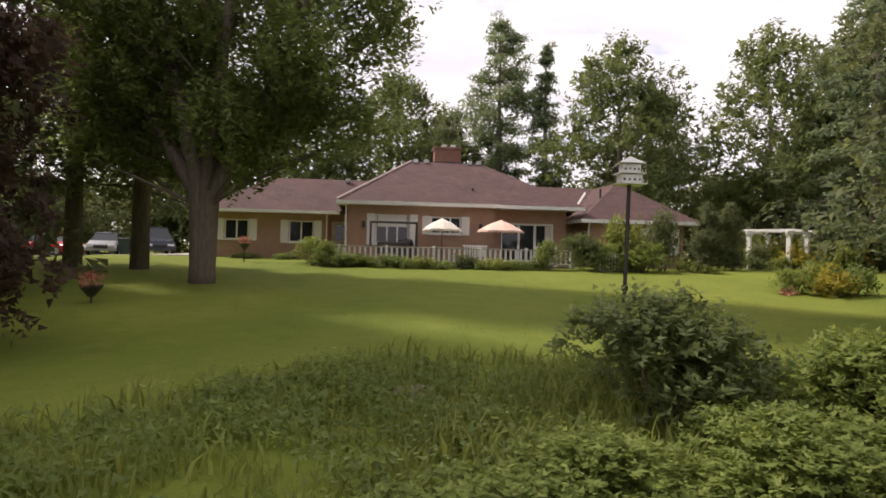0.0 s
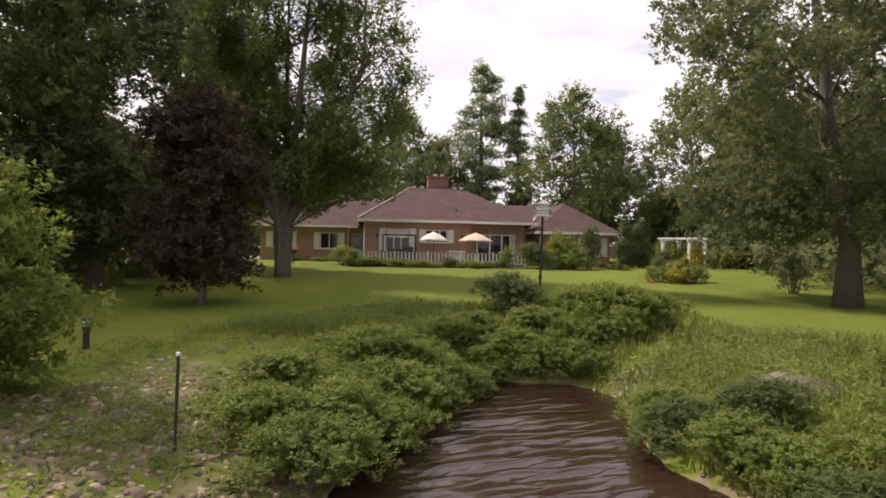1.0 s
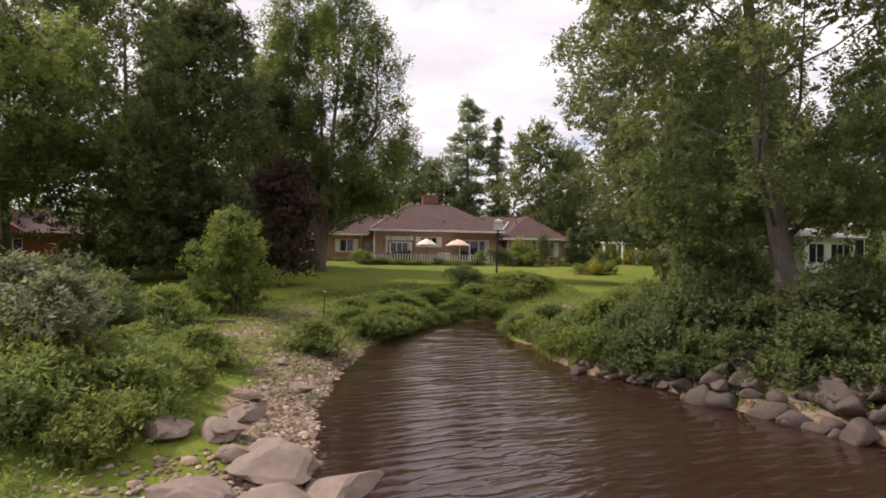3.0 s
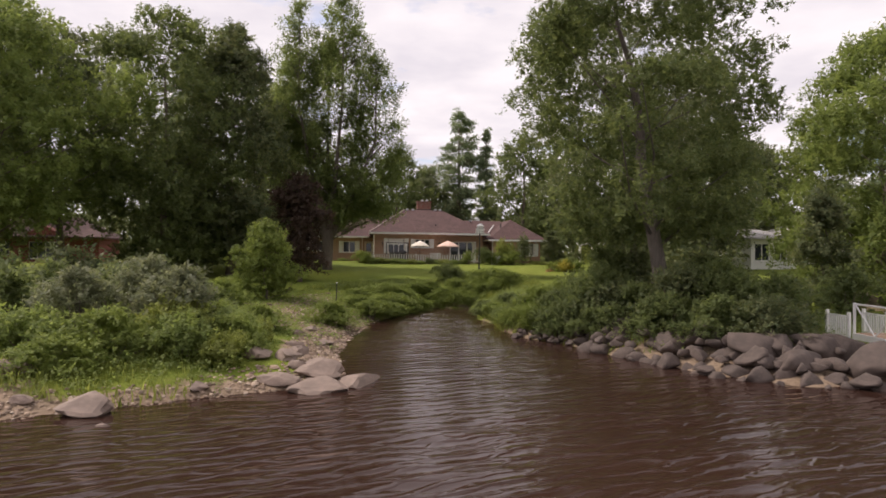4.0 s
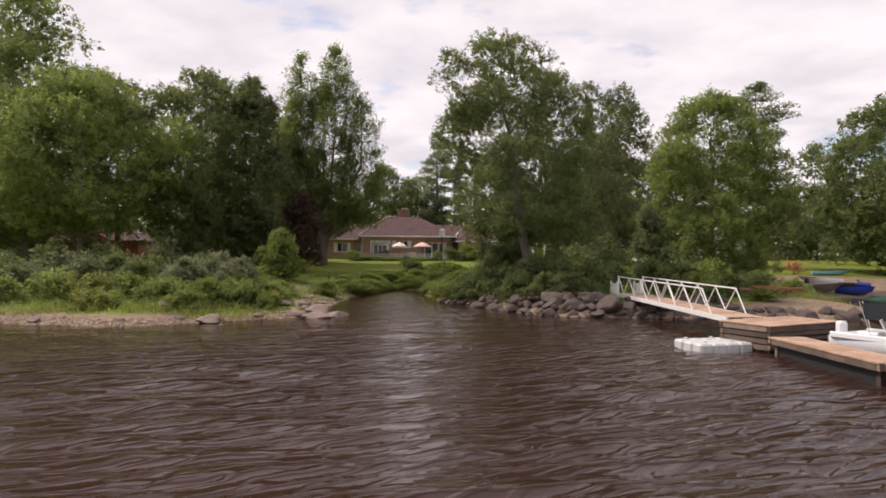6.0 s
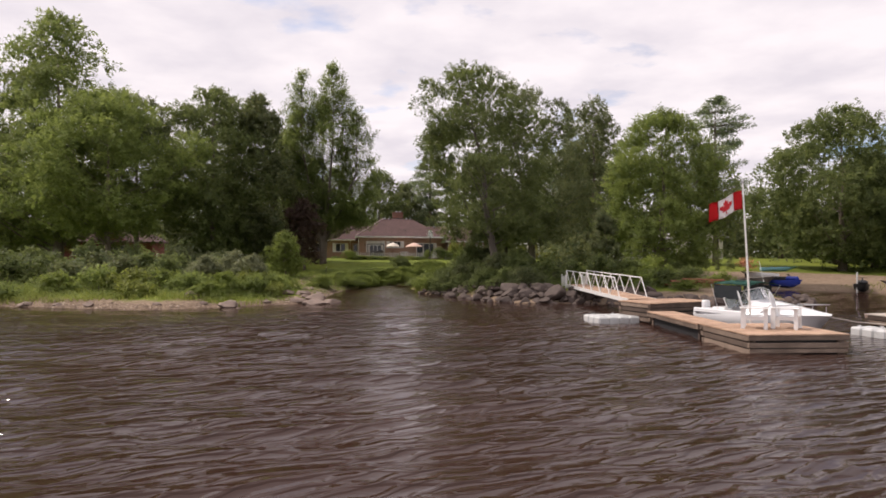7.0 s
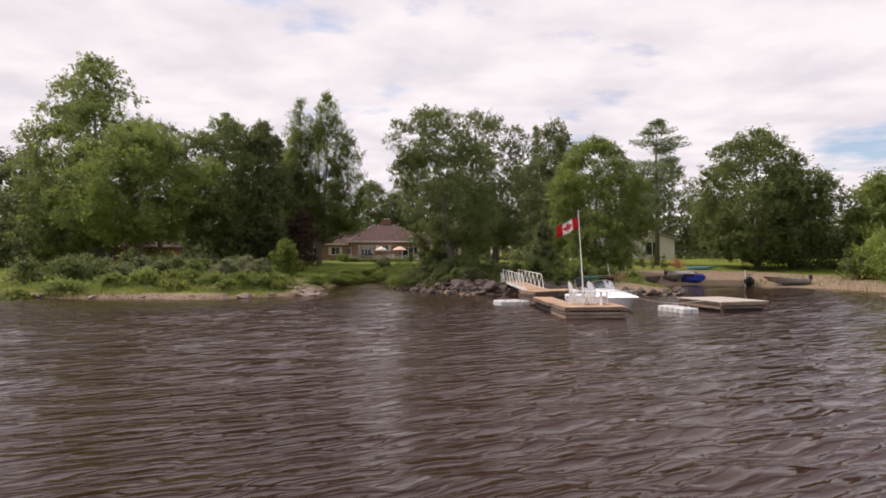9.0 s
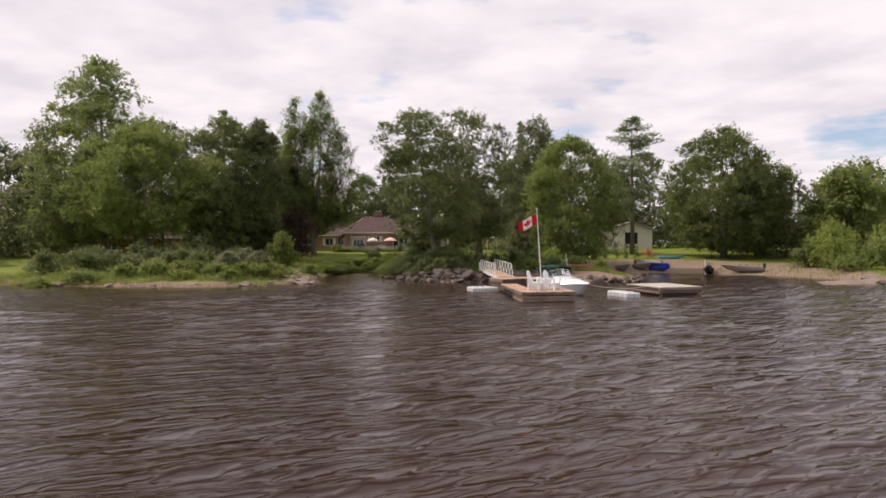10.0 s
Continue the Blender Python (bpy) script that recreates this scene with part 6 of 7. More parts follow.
def motor_boat():
    root = thing("motor_boat", pose(19.05, -32.9, 0.04, 0, 0, -64) @ Matrix.Diagonal((0.87, 1.0, 1.0, 1)), "white runabout boat with green folded top moored at the dock", "boat")
    bm = bmesh.new()
    rows = hull(bm, 5.6, 2.15, 0.62, 0.3)
    part("hull", bm, GEL, root, smooth=True)
    bm = bmesh.new()
    prev = None
    for i in range(9):
        u = 0.52 + 0.48 * i / 8
        half = max(1.04 * (1 - max(0, (u - 0.45) / 0.55) ** 2.3), 0.02)
        x = -2.8 + 5.6 * u + 0.65 * u ** 3
        top = 0.62 * (1 + 0.25 * u ** 2)
        row = [bm.verts.new((x, -half, top)), bm.verts.new((x, -half * 0.72, top + 0.95 * (1 - u) + 0.05)), bm.verts.new((x, 0, top + 1.12 * (1 - u) + 0.07)), bm.verts.new((x, half * 0.72, top + 0.95 * (1 - u) + 0.05)), bm.verts.new((x, half, top))]
        if prev:
            for k in range(4):
                bm.faces.new((prev[k], row[k], row[k + 1], prev[k + 1]))
        prev = row
    part("foredeck", bm, GEL, root, smooth=True)
    bm = bx(-2.7, 0.2, 0.88, 1.06, 0.55, 0.74, bevel=0.03)
    part("gunwale", bm, GEL, root)
    part("gunwale", bx(-2.7, 0.2, -1.06, -0.88, 0.55, 0.74, bevel=0.03), GEL, root)
    part("transom_deck", bx(-2.75, -2.2, -0.9, 0.9, 0.5, 0.68, bevel=0.04), GEL, root)
    part("cockpit_floor", bx(-2.2, 0.4, -0.87, 0.87, 0.12, 0.18), FLOAT_GREY, root)
    for y in (-0.45, 0.45):
        part("seat", bx(-0.9, -0.35, y - 0.25, y + 0.25, 0.18, 0.62, bevel=0.06), GEL, root)
        part("seat_back", bx(-0.98, -0.82, y - 0.25, y + 0.25, 0.55, 1.02, bevel=0.06), GEL, root)
    part("engine_box", bx(-2.15, -1.35, -0.5, 0.5, 0.18, 0.78, bevel=0.06), GEL, root)
    part("dashboard", bx(0.05, 0.45, -0.86, 0.86, 0.55, 0.86, bevel=0.05), GEL, root)
    ws = bmesh.new()
    pts = [(-0.75, -0.98, 0.78), (0.2, -0.78, 1.12), (0.42, -0.1, 1.24), (0.42, 0.1, 1.24), (0.2, 0.78, 1.12), (-0.75, 0.98, 0.78)]
    lo = [ws.verts.new(p) for p in pts]
    hi = [ws.verts.new((p[0] - 0.28, p[1] * 0.93, p[2] + 0.42)) for p in pts]
    for k in range(5):
        ws.faces.new((lo[k], lo[k + 1], hi[k + 1], hi[k]))
    bmesh.ops.solidify(ws, geom=ws.faces[:], thickness=0.008)
    shield = part("windscreen", ws, WINDSCREEN, root)
    for k in range(6):
        p = pts[k]
        part("screen_frame", rod(p, (p[0] - 0.29, p[1] * 0.93, p[2] + 0.43), 0.018, 6), METAL_WHITE, shield)
    part("top_frame", tube(bmesh.new(), [(p[0] - 0.29, p[1] * 0.93, p[2] + 0.43) for p in pts], [0.02] * 6, 6), METAL_WHITE, shield)
    part("bow_rail", tube(bmesh.new(), [(0.9, -0.92, 0.75), (1.3, -0.82, 1.05), (2.2, -0.5, 1.1), (3.35, 0, 1.18), (2.2, 0.5, 1.1), (1.3, 0.82, 1.05), (0.9, 0.92, 0.75)], [0.018] * 7, 6), STEEL, root)
    for x, y in ((1.6, -0.68), (2.3, -0.4), (1.6, 0.68), (2.3, 0.4), (3.2, 0.0)):
        part("rail_post", rod((x, y, 0.75), (x, y, 1.09), 0.015, 6), STEEL, root)
    # folding top
    bm = bmesh.new()
    n = 7
    g = [[bm.verts.new((-1.75 + 2.1 * i / 4, -0.95 + 1.9 * j / n, 1.74 + 0.14 * math.sin(math.pi * j / n) + 0.05 * math.sin(math.pi * i / 4))) for j in range(n + 1)] for i in range(5)]
    for i in range(4):
        for j in range(n):
            bm.faces.new((g[i][j], g[i + 1][j], g[i + 1][j + 1], g[i][j + 1]))
    bmesh.ops.solidify(bm, geom=bm.faces[:], thickness=0.03)
    part("canvas_top", bm, CANVAS_GREEN, root, "dark green canvas top", True)
    for y in (-0.97, 0.97):
        for x in (-1.7, 0.3):
            part("top_pole", rod((-1.3 if x < 0 else -0.5, y, 0.72), (x, y, 1.74), 0.014, 6), STEEL, root)
    out = part("outboard_motor", bx(-3.15, -2.85, -0.18, 0.18, 0.35, 1.0, bevel=0.07), GEL, root, "white outboard motor")
    part("leg", bx(-3.06, -2.94, -0.06, 0.06, -0.4, 0.36), BLACK, out)
    for y in (-0.9, 0.9):
        part("side_curtain", bx(-1.6, -0.1, y - 0.012, y + 0.012, 1.2, 1.74), CANVAS_DARK, root, "dark clear-vinyl side curtain")
    part("antenna", rod((-0.2, 0.9, 0.74), (-0.75, 0.9, 2.7), 0.012, 5), WHITE, root)
    part("fishing_rod", rod((-2.4, 0.7, 0.7), (-2.75, 0.75, 1.7), 0.012, 5), WHITE, root)


CANVAS_DARK = plain("smoked_vinyl", (0.025, 0.03, 0.035), 0.25, 0.2, 3)
WINDSCREEN = Mat("boat_windscreen").rough(0.05).m
WINDSCREEN.node_tree.nodes["Principled BSDF"].inputs["Base Color"].default_value = (0.5, 0.55, 0.58, 1)
WINDSCREEN.node_tree.nodes["Principled BSDF"].inputs["Transmission Weight"].default_value = 0.85
motor_boat()

line = thing("mooring_rope", pose(20.2, -35.5, 0.8), "pale slack rope between boat and swim platform", "rope")
part("rope", tube(bmesh.new(), [(0, 0, 0), (1.2, 0.15, -0.22), (2.6, 0.35, -0.34), (4.0, 0.55, -0.22)], [0.018] * 4, 6), ROPE, line)


# ---- the beach on the right ----
def small_boat(name, x, y, rz, L, beam, mat, label, motor=True):
    root = thing(name, pose(x, y, max(gz(x, y), 0.0) + 0.22, 3, -2, rz), label, "boat", "beached boats")
    bm = bmesh.new()
    hull(bm, L, beam, 0.42, 0.2, stern=0.85)
    part("hull", bm, mat, root, smooth=True)
    part("interior", bx(-L / 2 + 0.15, L / 2 - 1.2, -beam / 2 + 0.12, beam / 2 - 0.12, 0.33, 0.425), DARK_METAL, root)
    for i in range(3):
        xx = -L / 2 + 0.6 + i * L / 4
        part("thwart", bx(xx, xx + 0.25, -beam / 2 + 0.06, beam / 2 - 0.06, 0.43, 0.47), WOOD_GREY, root)
    if motor:
        o = part("outboard_motor", bx(-L / 2 - 0.3, -L / 2 - 0.02, -0.15, 0.15, 0.3, 0.85, bevel=0.06), BLACK, root)
        part("leg", bx(-L / 2 - 0.2, -L / 2 - 0.1, -0.05, 0.05, -0.3, 0.3), BLACK, o)
    return root


def jet_ski(x, y, rz, mat, label):
    root = thing("jet_ski", pose(x, y, max(gz(x, y), 0) + 0.18, 0, 0, rz), label, "jet ski", "jet skis")
    bm = bmesh.new()
    hull(bm, 2.4, 1.05, 0.42, 0.18, rake=0.15, stern=0.8)
    part("hull", bm, mat, root, smooth=True)
    part("cowl", bx(0.1, 1.1, -0.3, 0.3, 0.4, 0.78, bevel=0.14), mat, root)
    part("seat", bx(-1.1, 0.2, -0.2, 0.2, 0.4, 0.74, bevel=0.08), BLACK, root)
    part("handlebar", rod((0.25, -0.38, 0.95), (0.25, 0.38, 0.95), 0.025, 6), BLACK, root)
    part("steering_column", rod((0.45, 0, 0.7), (0.25, 0, 0.95), 0.05, 6), BLACK, root)


small_boat("rowing_boat", 43.4, -8.6, 170, 3.6, 1.3, ALU, "grey aluminium boat with outboard pulled up on sand")
small_boat("rowing_boat", 34.6, -1.9, -80, 2.9, 1.2, ALU, "dark aluminium boat with outboard drawn up ashore")
small_boat("rowing_boat", 31.6, -4.6, -85, 2.3, 1.2, ALU, "small grey dinghy drawn up ashore", False)
jet_ski(40.1, -7.4, -115, BLACK, "black jet ski standing at the sandy waterline")
jet_ski(36.2, -3.2, -50, BLUE, "bright blue jet ski at the sandy waterline")
small_boat("pedal_boat", 36.4, 1.0, 160, 2.6, 1.3, PLASTIC_WHITE, "white pedal boat lying on the beach", False)
kay = thing("kayak", pose(42.1, 9.4, gz(42.1, 9.4) + 0.15, 0, 0, 5), "light-blue kayak lying on the grass", "kayak")
bm_k = bmesh.new()
hull(bm_k, 3.6, 0.75, 0.28, 0.14, stern=0.3)
part("hull", bm_k, LIGHT_BLUE, kay, smooth=True)
post = thing("mooring_post", pose(39.6, -7.6, -0.3), "white mooring post at the beach", "post")
part("post", rod((0, 0, 0), (0, 0, 1.9), 0.06), WHITE, post)
for i, (x, y, L, rz) in enumerate(((23.8, -13.6, 3.6, 8), (24.4, -13.4, 3.2, -6), (23.9, -13.9, 3.4, 14), (24.6, -14.1, 3.0, 3))):
    lum = thing("lumber_pole", pose(x, y, gz(x, y) + 0.12 + 0.14 * i, 0, 2, rz), "reddish timber pole lying in a loose pile", "lumber", "lumber pile")
    part("timber", bx(-L / 2, L / 2, -0.08, 0.08, -0.06, 0.06, bevel=0.015), RED_WOOD, lum)


# ---- lawn furniture, poles and arbour ----
def arbour():
    root = thing("arbour", pose(19.8, 38.2, gz(19.8, 38.2), 0, 0, 38), "white four-post garden arbour with flat lattice top", "arbour")
    for sx in (-1.15, 1.15):
        for sy in (-1.15, 1.15):
            p = part("post", bx(sx - 0.12, sx + 0.12, sy - 0.12, sy + 0.12, -0.2, 1.98, bevel=0.015), WHITE, root)
            part("capital", bx(sx - 0.17, sx + 0.17, sy - 0.17, sy + 0.17, 1.98, 2.08), WHITE, p)
    for s in (-1.15, 1.15):
        part("beam", bx(-1.5, 1.5, s - 0.06, s + 0.06, 2.08, 2.24), WHITE, root)
    for i in range(8):
        y = -1.4 + i * 0.4
        part("rafter", bx(y - 0.03, y + 0.03, -1.5, 1.5, 2.242, 2.33), WHITE, root)


arbour()


def bird_house():
    root = thing("bird_house", pose(5.25, 18.6, gz(5.25, 18.6), 0.6, 1.0, 0), "white multi-storey martin house on a tall dark pole", "bird house")
    part("pole", rod((0, 0, -0.3), (0, 0, 3.4), 0.06), DARK_METAL, root)
    for k in range(2):
        z = 3.4 + k * 0.30
        s = 0.29 - 0.04 * k
        part("floor_tray", bx(-s - 0.12, s + 0.12, -s - 0.12, s + 0.12, z, z + 0.03), WHITE, root)
        st = part("storey", bx(-s, s, -s, s, z + 0.03, z + 0.28), WHITE, root)
        for i in range(4):
            x = -s + s * 2 * (i + 0.5) / 4
            part("entrance", rod((x, -s - 0.006, z + 0.13), (x, -s + 0.01, z + 0.13), 0.035, 10), DARK_IN, st)
        for i in range(9):
            x = -s - 0.1 + (2 * s + 0.2) * i / 8
            part("baluster", rod((x, -s - 0.1, z + 0.03), (x, -s - 0.1, z + 0.13), 0.01, 4), WHITE, st)
    part("roof", gabled(bmesh.new(), [(-0.36, -0.36, 4.0), (0.36, -0.36, 4.0), (0.36, 0.36, 4.0), (-0.36, 0.36, 4.0), (0, 0, 4.22)], [(0, 1, 4), (1, 2, 4), (2, 3, 4), (3, 0, 4), (3, 2, 1, 0)]), WHITE, root)
    part("pole_guard", lathe([(0.09, 0.35), (0.1, 0.5), (0.06, 0.52)], 10), DARK_METAL, root)


bird_house()

rod_t = thing("garden_stake", pose(-3.2, -4.4, gz(-3.2, -4.4), 1, 1.5, 0), "thin dark metal stake standing on the bank", "stake")
part("stake", rod((0, 0, -0.3), (0, 0, 1.25), 0.022, 8), DARK_METAL, rod_t)
part("cap", lathe([(0.03, 1.25), (0.03, 1.29), (0.01, 1.30)], 8), WHITE, rod_t)
bol = thing("bollard_light", pose(-7.4, 1.2, gz(-7.4, 1.2)), "short dark bollard light with white collar on the bank", "lamp")
part("post", lathe([(0.07, -0.2), (0.07, 0.4), (0.09, 0.42), (0.09, 0.5)], 12), DARK_METAL, bol)
part("collar", lathe([(0.075, 0.5), (0.075, 0.62)], 12), WHITE, bol)
part("lid", lathe([(0.1, 0.62), (0.1, 0.66), (0.02, 0.7)], 12), DARK_METAL, bol)
for x, y, drop in ((-8.8, 16.2, 0.45), (-9.6, 31.2, 0.0)):
    pl = thing("flower_planter", pose(x, y, gz(x, y) - drop), "flower planter with pink and white blooms on a stand", "planter", "planters")
    part("stand", rod((0, 0, -0.2), (0, 0, 0.75), 0.03), DARK_METAL, pl)
    part("bowl", lathe([(0.08, 0.62), (0.26, 0.85), (0.28, 0.92), (0.2, 0.92)], 14), DARK_METAL, pl)
    fl = new("blooms", SHRUBS["flower"][0])
    fl.parent = pl
    fl.matrix_basis = pose(0, 0, 0.85) @ Matrix.Diagonal((0.8, 0.8, 0.8, 1))


# ---- cars on the drive ----
drive = bmesh.new()
nd = [[drive.verts.new((-45 + 2 * i, 39 + 1.2 * j, gz(-45 + 2 * i, 39 + 1.2 * j) + 0.03)) for j in range(7)] for i in range(16)]
for i in range(15):
    for j in range(6):
        drive.faces.new((nd[i][j], nd[i + 1][j], nd[i + 1][j + 1], nd[i][j + 1]))
tagged(part("driveway", drive, GRAVEL, None, smooth=True), "pale gravel drive beside the house", "driveway", kind="structure")


def car(name, x, y, rz, paint, label, h=1.45, L=4.5, w=1.8, suv=False):
    root = thing(name, pose(x, y, gz(x, y) + 0.03, 0, 0, rz), label, "car", "parked cars")
    prof = [(-L / 2, 0.35), (-L / 2 + 0.05, 0.75), (-L / 2 + 0.25, 0.88 if not suv else 1.0), (L / 2 - 0.95, 0.92 if not suv else 1.05), (L / 2 - 0.15, 0.72 if not suv else 0.9), (L / 2, 0.5), (L / 2, 0.3)]
    bm = bmesh.new()
    cols = []
    for x_, z_ in prof:
        cols.append([bm.verts.new((x_, -w / 2, 0.28)), bm.verts.new((x_, -w / 2, z_ * 0.8 + 0.03)), bm.verts.new((x_, -w / 2 + 0.12, z_)), bm.verts.new((x_, w / 2 - 0.12, z_)), bm.verts.new((x_, w / 2, z_ * 0.8 + 0.03)), bm.verts.new((x_, w / 2, 0.28))])
    for a, b in zip(cols, cols[1:]):
        for k in range(5):
            bm.faces.new((a[k], b[k], b[k + 1], a[k + 1]))
        bm.faces.new((a[5], b[5], b[0], a[0]))
    bm.faces.new(cols[0])
    bm.faces.new(cols[-1][::-1])
    part("body", bm, paint, root)
    z0 = 0.88 if not suv else 1.0
    x0, x1 = (-L / 2 + 0.5, L / 2 - 1.2) if not suv else (-L / 2 + 0.15, L / 2 - 1.3)

    def cab(inset, bottom, top, grow):
        return gabled(bmesh.new(), [(x0 - grow, -w / 2 + 0.1 - grow, bottom), (x1 + grow, -w / 2 + 0.1 - grow, bottom), (x1 + grow, w / 2 - 0.1 + grow, bottom), (x0 - grow, w / 2 - 0.1 + grow, bottom),
                                  (x0 + inset * (0.6 if not suv else 0.3), -w / 2 + 0.28, top), (x1 - inset, -w / 2 + 0.28, top), (x1 - inset, w / 2 - 0.28, top), (x0 + inset * (0.6 if not suv else 0.3), w / 2 - 0.28, top)],
                      [(0, 1, 5, 4), (1, 2, 6, 5), (2, 3, 7, 6), (3, 0, 4, 7), (4, 5, 6, 7), (3, 2, 1, 0)])

    part("glasshouse", cab(0.7, z0, h - 0.05, 0), GLASS, root, "dark tinted windows")
    part("roof", bx(x0 + 0.4, x1 - 0.68, -w / 2 + 0.26, w / 2 - 0.26, h - 0.06, h, bevel=0.02), paint, root)
    for sx in (-L / 2 + 0.85, L / 2 - 0.85):
        for sy in (-w / 2 + 0.08, w / 2 - 0.08):
            wh = part("wheel", rod((sx, sy - 0.1, 0.32), (sx, sy + 0.1, 0.32), 0.32, 18), BLACK, root)
            part("rim", rod((sx, sy - 0.112, 0.32), (sx, sy + 0.112, 0.32), 0.2, 14), STEEL, wh)
    for sy in (-w / 2 + 0.3, w / 2 - 0.3):
        part("headlight", bx(L / 2 - 0.12, L / 2 + 0.01, sy - 0.2, sy + 0.2, 0.56, 0.7, bevel=0.02), GLASS_CLEAR, root)
    part("grille", bx(L / 2 - 0.02, L / 2 + 0.02, -0.4, 0.4, 0.42, 0.62), BLACK, root)


GLASS_CLEAR = plain("headlight_glass", (0.75, 0.76, 0.78), 0.1, 0.05)
car("sedan_car", -22.0, 42.3, -72, CAR_SILVER, "silver sedan parked facing the lake on the drive")
car("pickup_truck", -19.4, 43.6, -60, CAR_BLUE, "dark blue sport utility vehicle parked on the drive", 1.8, 4.8, 1.9, True)
car("hatchback_car", -24.6, 41.0, -20, CAR_RED, "red car parked at the end of the drive", 1.45, 4.0, 1.7)
gb = thing("wheelie_bin", pose(-20.1, 41.0, gz(-20.1, 41.0)), "dark green wheeled rubbish bin by the drive", "bin")
part("body", gabled(bmesh.new(), [(-0.26, -0.3, 0.05), (0.26, -0.3, 0.05), (0.26, 0.3, 0.05), (-0.26, 0.3, 0.05), (-0.34, -0.4, 1.0), (0.34, -0.4, 1.0), (0.34, 0.4, 1.0), (-0.34, 0.4, 1.0)],
                  [(0, 1, 5, 4), (1, 2, 6, 5), (2, 3, 7, 6), (3, 0, 4, 7), (4, 5, 6, 7), (3, 2, 1, 0)]), BIN_GREEN, gb)
part("lid", bx(-0.36, 0.36, -0.42, 0.42, 1.004, 1.07, bevel=0.02), BIN_GREEN, gb)
for sx in (-0.3, 0.3):
    part("wheel", rod((sx - 0.03, 0.34, 0.1), (sx + 0.03, 0.34, 0.1), 0.1, 12), BLACK, gb)


# ---- neighbouring houses ----
def red_house():
    root = thing("cottage", pose(-46, 31, gz(-44, 33), 0, 0, 10), "dark red cottage with brown shingle roof among the trees", "house")
    wall_run(root, 0, 12, 0, -0.5, 2.7, [(1.5, 3.4, 0.9, 2.2), (5.2, 8.4, 0.5, 2.3)], RED_WALL)
    part("wall", bx(0, 0.25, 0.25, 7, -0.5, 2.7), RED_WALL, root)
    part("wall", bx(11.75, 12, 0.25, 7, -0.5, 2.7), RED_WALL, root)
    part("wall", bx(0.25, 11.75, 6.75, 7, -0.5, 2.7), RED_WALL, root)
    window(root, 1.5, 3.4, 0.9, 2.2, 0.1, 2, False)
    window(root, 5.2, 8.4, 0.5, 2.3, 0.1, 4, False)
    part("roof", hip_roof(-0.6, 12.6, -0.8, 7.6, 2.85, (2.8, 3.4, 5.0), (9.2, 3.4, 5.0)), ROOF, root)
    gab = part("gable", gabled(bmesh.new(), [(4.4, -0.5, 2.72), (9.2, -0.5, 2.72), (6.8, -0.5, 4.0), (4.4, 2.0, 2.72), (9.2, 2.0, 2.72), (6.8, 2.6, 4.0)], [(0, 1, 2), (0, 2, 5, 3), (1, 4, 5, 2), (3, 5, 4), (0, 3, 4, 1)]), RED_WALL, root)
    part("chimney", bx(3.6, 4.4, 3.6, 4.4, 3.6, 5.6), BRICK_RED, root)


RED_WALL = plain("red_stained_siding", (0.20, 0.06, 0.045), 0.8, 0.25, 3)
red_house()


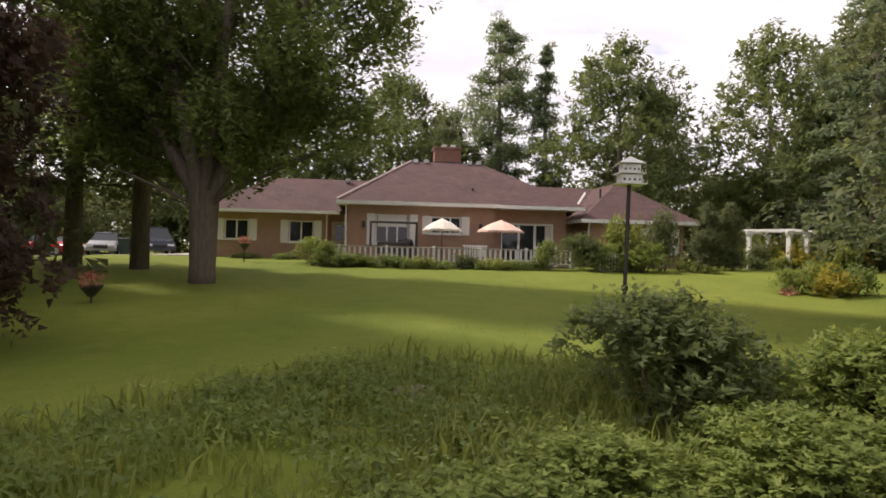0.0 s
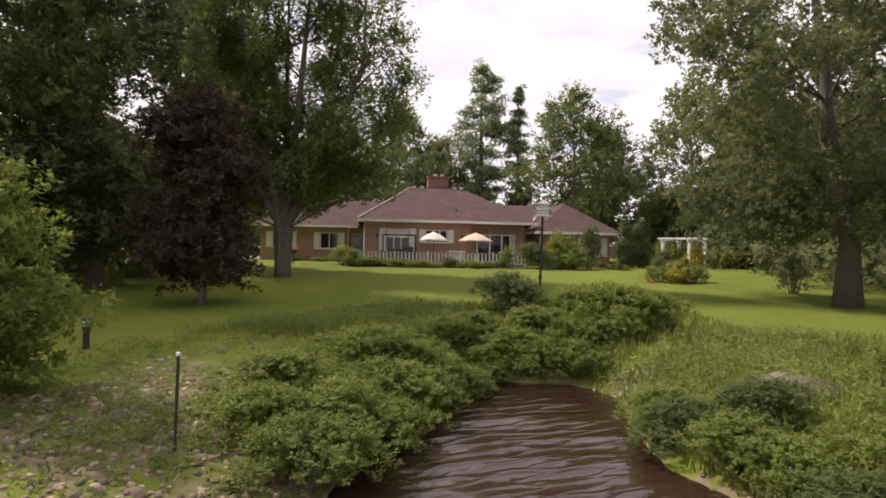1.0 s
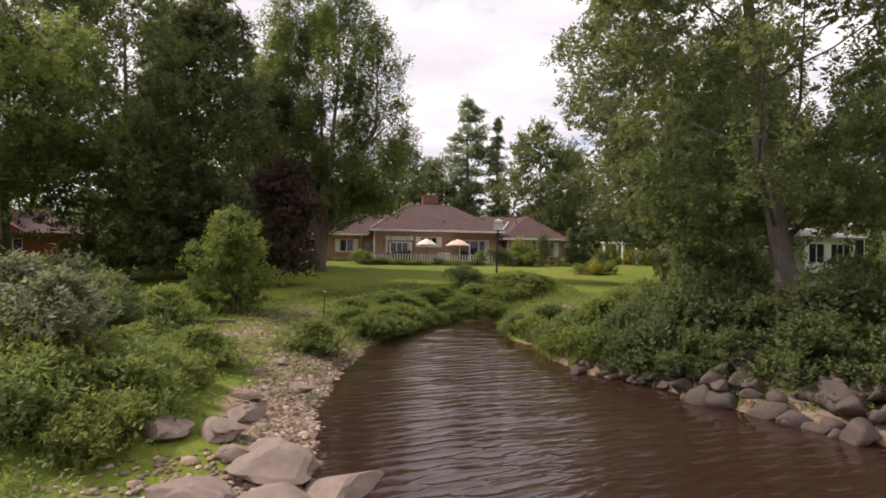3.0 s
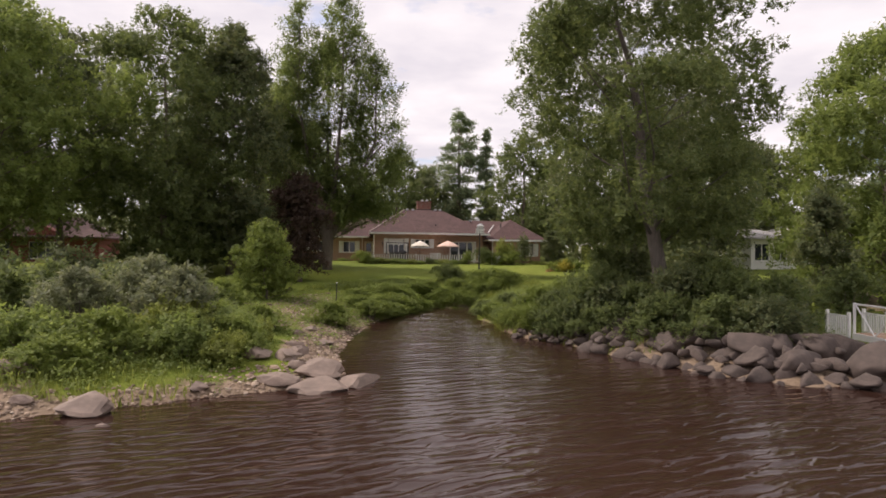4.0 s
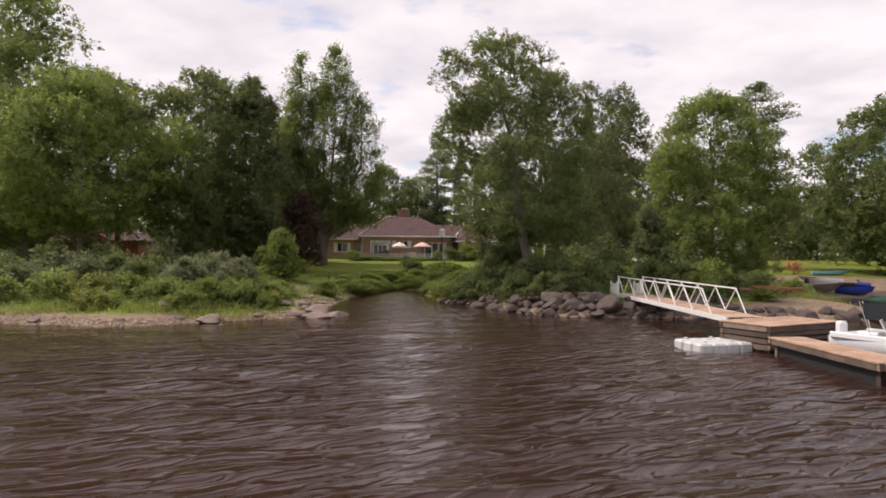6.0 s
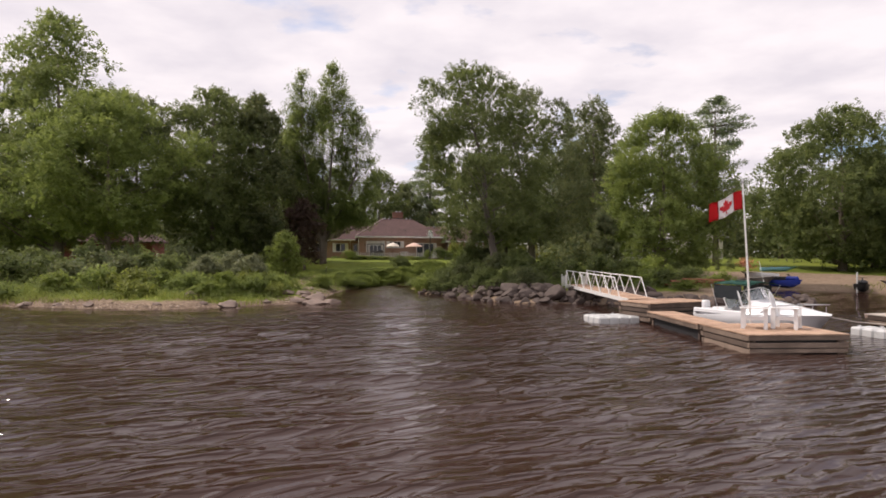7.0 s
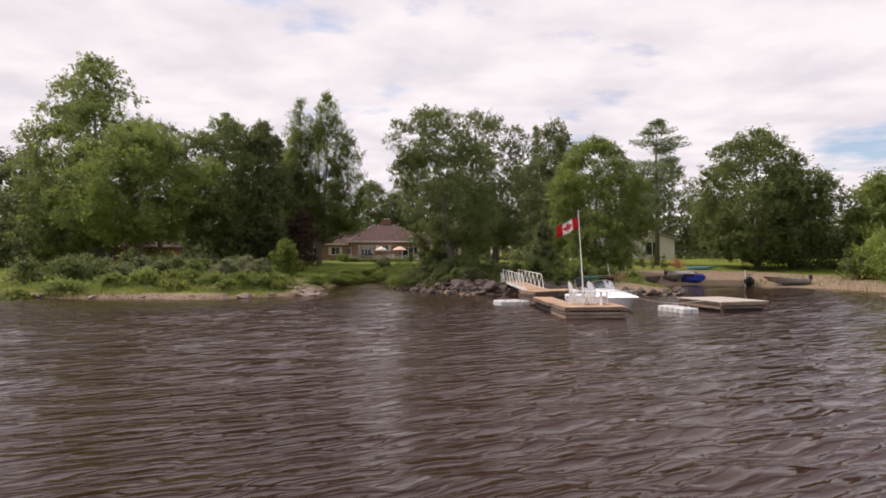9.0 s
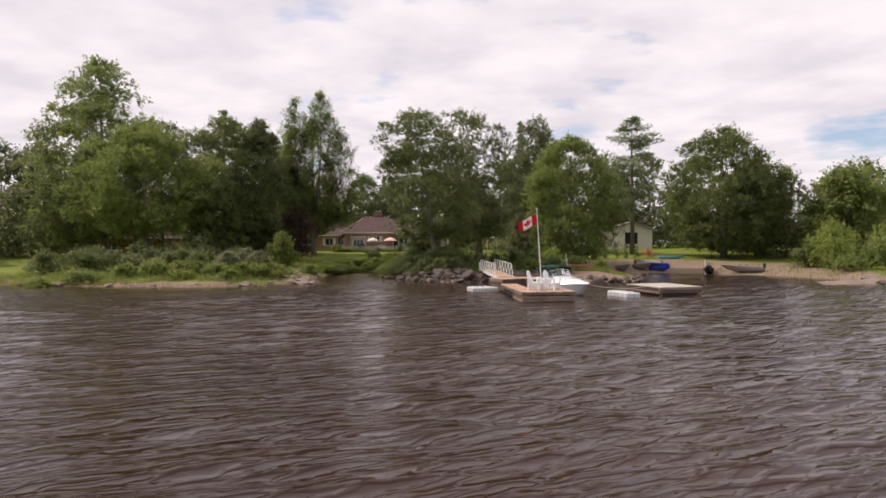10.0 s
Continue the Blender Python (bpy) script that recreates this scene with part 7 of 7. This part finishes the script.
def white_house():
    root = thing("bungalow", pose(41.2, 40.0, gz(46, 40), 0, 0, -6), "white-walled bungalow with grey roof behind the trees", "house")
    wall_run(root, 0, 8.5, 0, -0.5, 3.3, [(3.6, 6.0, 0.7, 3.0)], CREAM)
    part("wall", bx(0, 0.25, 0.25, 8, -0.5, 3.3), CREAM, root)
    part("wall", bx(8.25, 8.5, 0.25, 8, -0.5, 3.3), CREAM, root)
    part("wall", bx(0.25, 8.25, 7.75, 8, -0.5, 3.3), CREAM, root)
    window(root, 3.6, 6.0, 0.7, 3.0, 0.1, 2, False)
    part("gable", gabled(bmesh.new(), [(-0.1, 0, 3.3), (8.6, 0, 3.3), (5.0, 0, 4.6), (-0.1, 0.25, 3.3), (8.6, 0.25, 3.3), (5.0, 0.25, 4.6)], [(0, 1, 2), (3, 5, 4), (0, 2, 5, 3), (1, 4, 5, 2), (0, 3, 4, 1)]), CREAM, root)
    part("roof", gabled(bmesh.new(), [(-0.8, -0.6, 3.15), (5.0, -0.6, 4.75), (9.3, -0.6, 3.15), (-0.8, 8.5, 3.15), (5.0, 8.5, 4.75), (9.3, 8.5, 3.15), (-0.8, -0.6, 3.3), (5.0, -0.6, 4.9), (9.3, -0.6, 3.3), (-0.8, 8.5, 3.3), (5.0, 8.5, 4.9), (9.3, 8.5, 3.3)],
                       [(0, 1, 7, 6), (1, 2, 8, 7), (6, 7, 10, 9), (7, 8, 11, 10), (0, 3, 4, 1), (1, 4, 5, 2), (0, 6, 9, 3), (2, 5, 11, 8), (3, 9, 10, 4), (4, 10, 11, 5)]), ROOF_GREY, root)
    # sun porch on the lake side
    por = thing("sun_porch", pose(32.2, 26.5, gz(33, 27), 0, 0, 20), "white glazed sun porch with shallow pale roof", "porch")
    wall_run(por, 0, 6.0, 0, -0.3, 2.9, [(0.5, 2.4, 0.8, 2.5), (3.1, 5.5, 0.8, 2.5)], WHITE)
    part("wall", bx(0, 0.2, 0.25, 6, -0.3, 2.9), WHITE, por)
    part("wall", bx(5.8, 6.0, 0.25, 6, -0.3, 2.9), WHITE, por)
    part("wall", bx(0.2, 5.8, 5.8, 6, -0.3, 2.9), WHITE, por)
    window(por, 0.5, 2.4, 0.8, 2.5, 0.1, 2, False)
    window(por, 3.1, 5.5, 0.8, 2.5, 0.1, 3, False)
    part("roof", hip_roof(-0.7, 6.7, -0.7, 6.7, 3.05, (2.2, 3.0, 4.0), (3.8, 3.0, 4.0)), ROOF_GREY, por)


white_house()
for i in range(5):
    x, y = 32.0 + i * 1.5, 10.0 + i * 0.3
    tree("cedar_tree", x, y, 1.9, 0.9, "small dark columnar cedar in a row on the lawn", LEAF_DARK, profile="egg", z0=0.03, blobs=26, rad=0.2, leaves=1200, size=0.1, trunk=0.03, seed=200 + i, limb=2, group="cedar row", inner=0.7)
red_b = thing("red_shrub", pose(39.6, 11.0, gz(39.6, 11.0)), "rusty red-leaved low shrub above the beach", "shrub")
rb = new("foliage", SHRUBS["flower"][0])
rb.parent = red_b
rb.matrix_basis = Matrix.Diagonal((2.4, 2.0, 2.6, 1))

edge = thing("landscape_timber", pose(-7.3, -6.3, gz(-7.3, -6.3) + 0.06, 0, 0, 6), "weathered grey timber edging on the bank", "timber edging")
part("timber", bx(-1.4, 1.4, -0.08, 0.08, -0.1, 0.07, bevel=0.015), WOOD_OLD, edge)
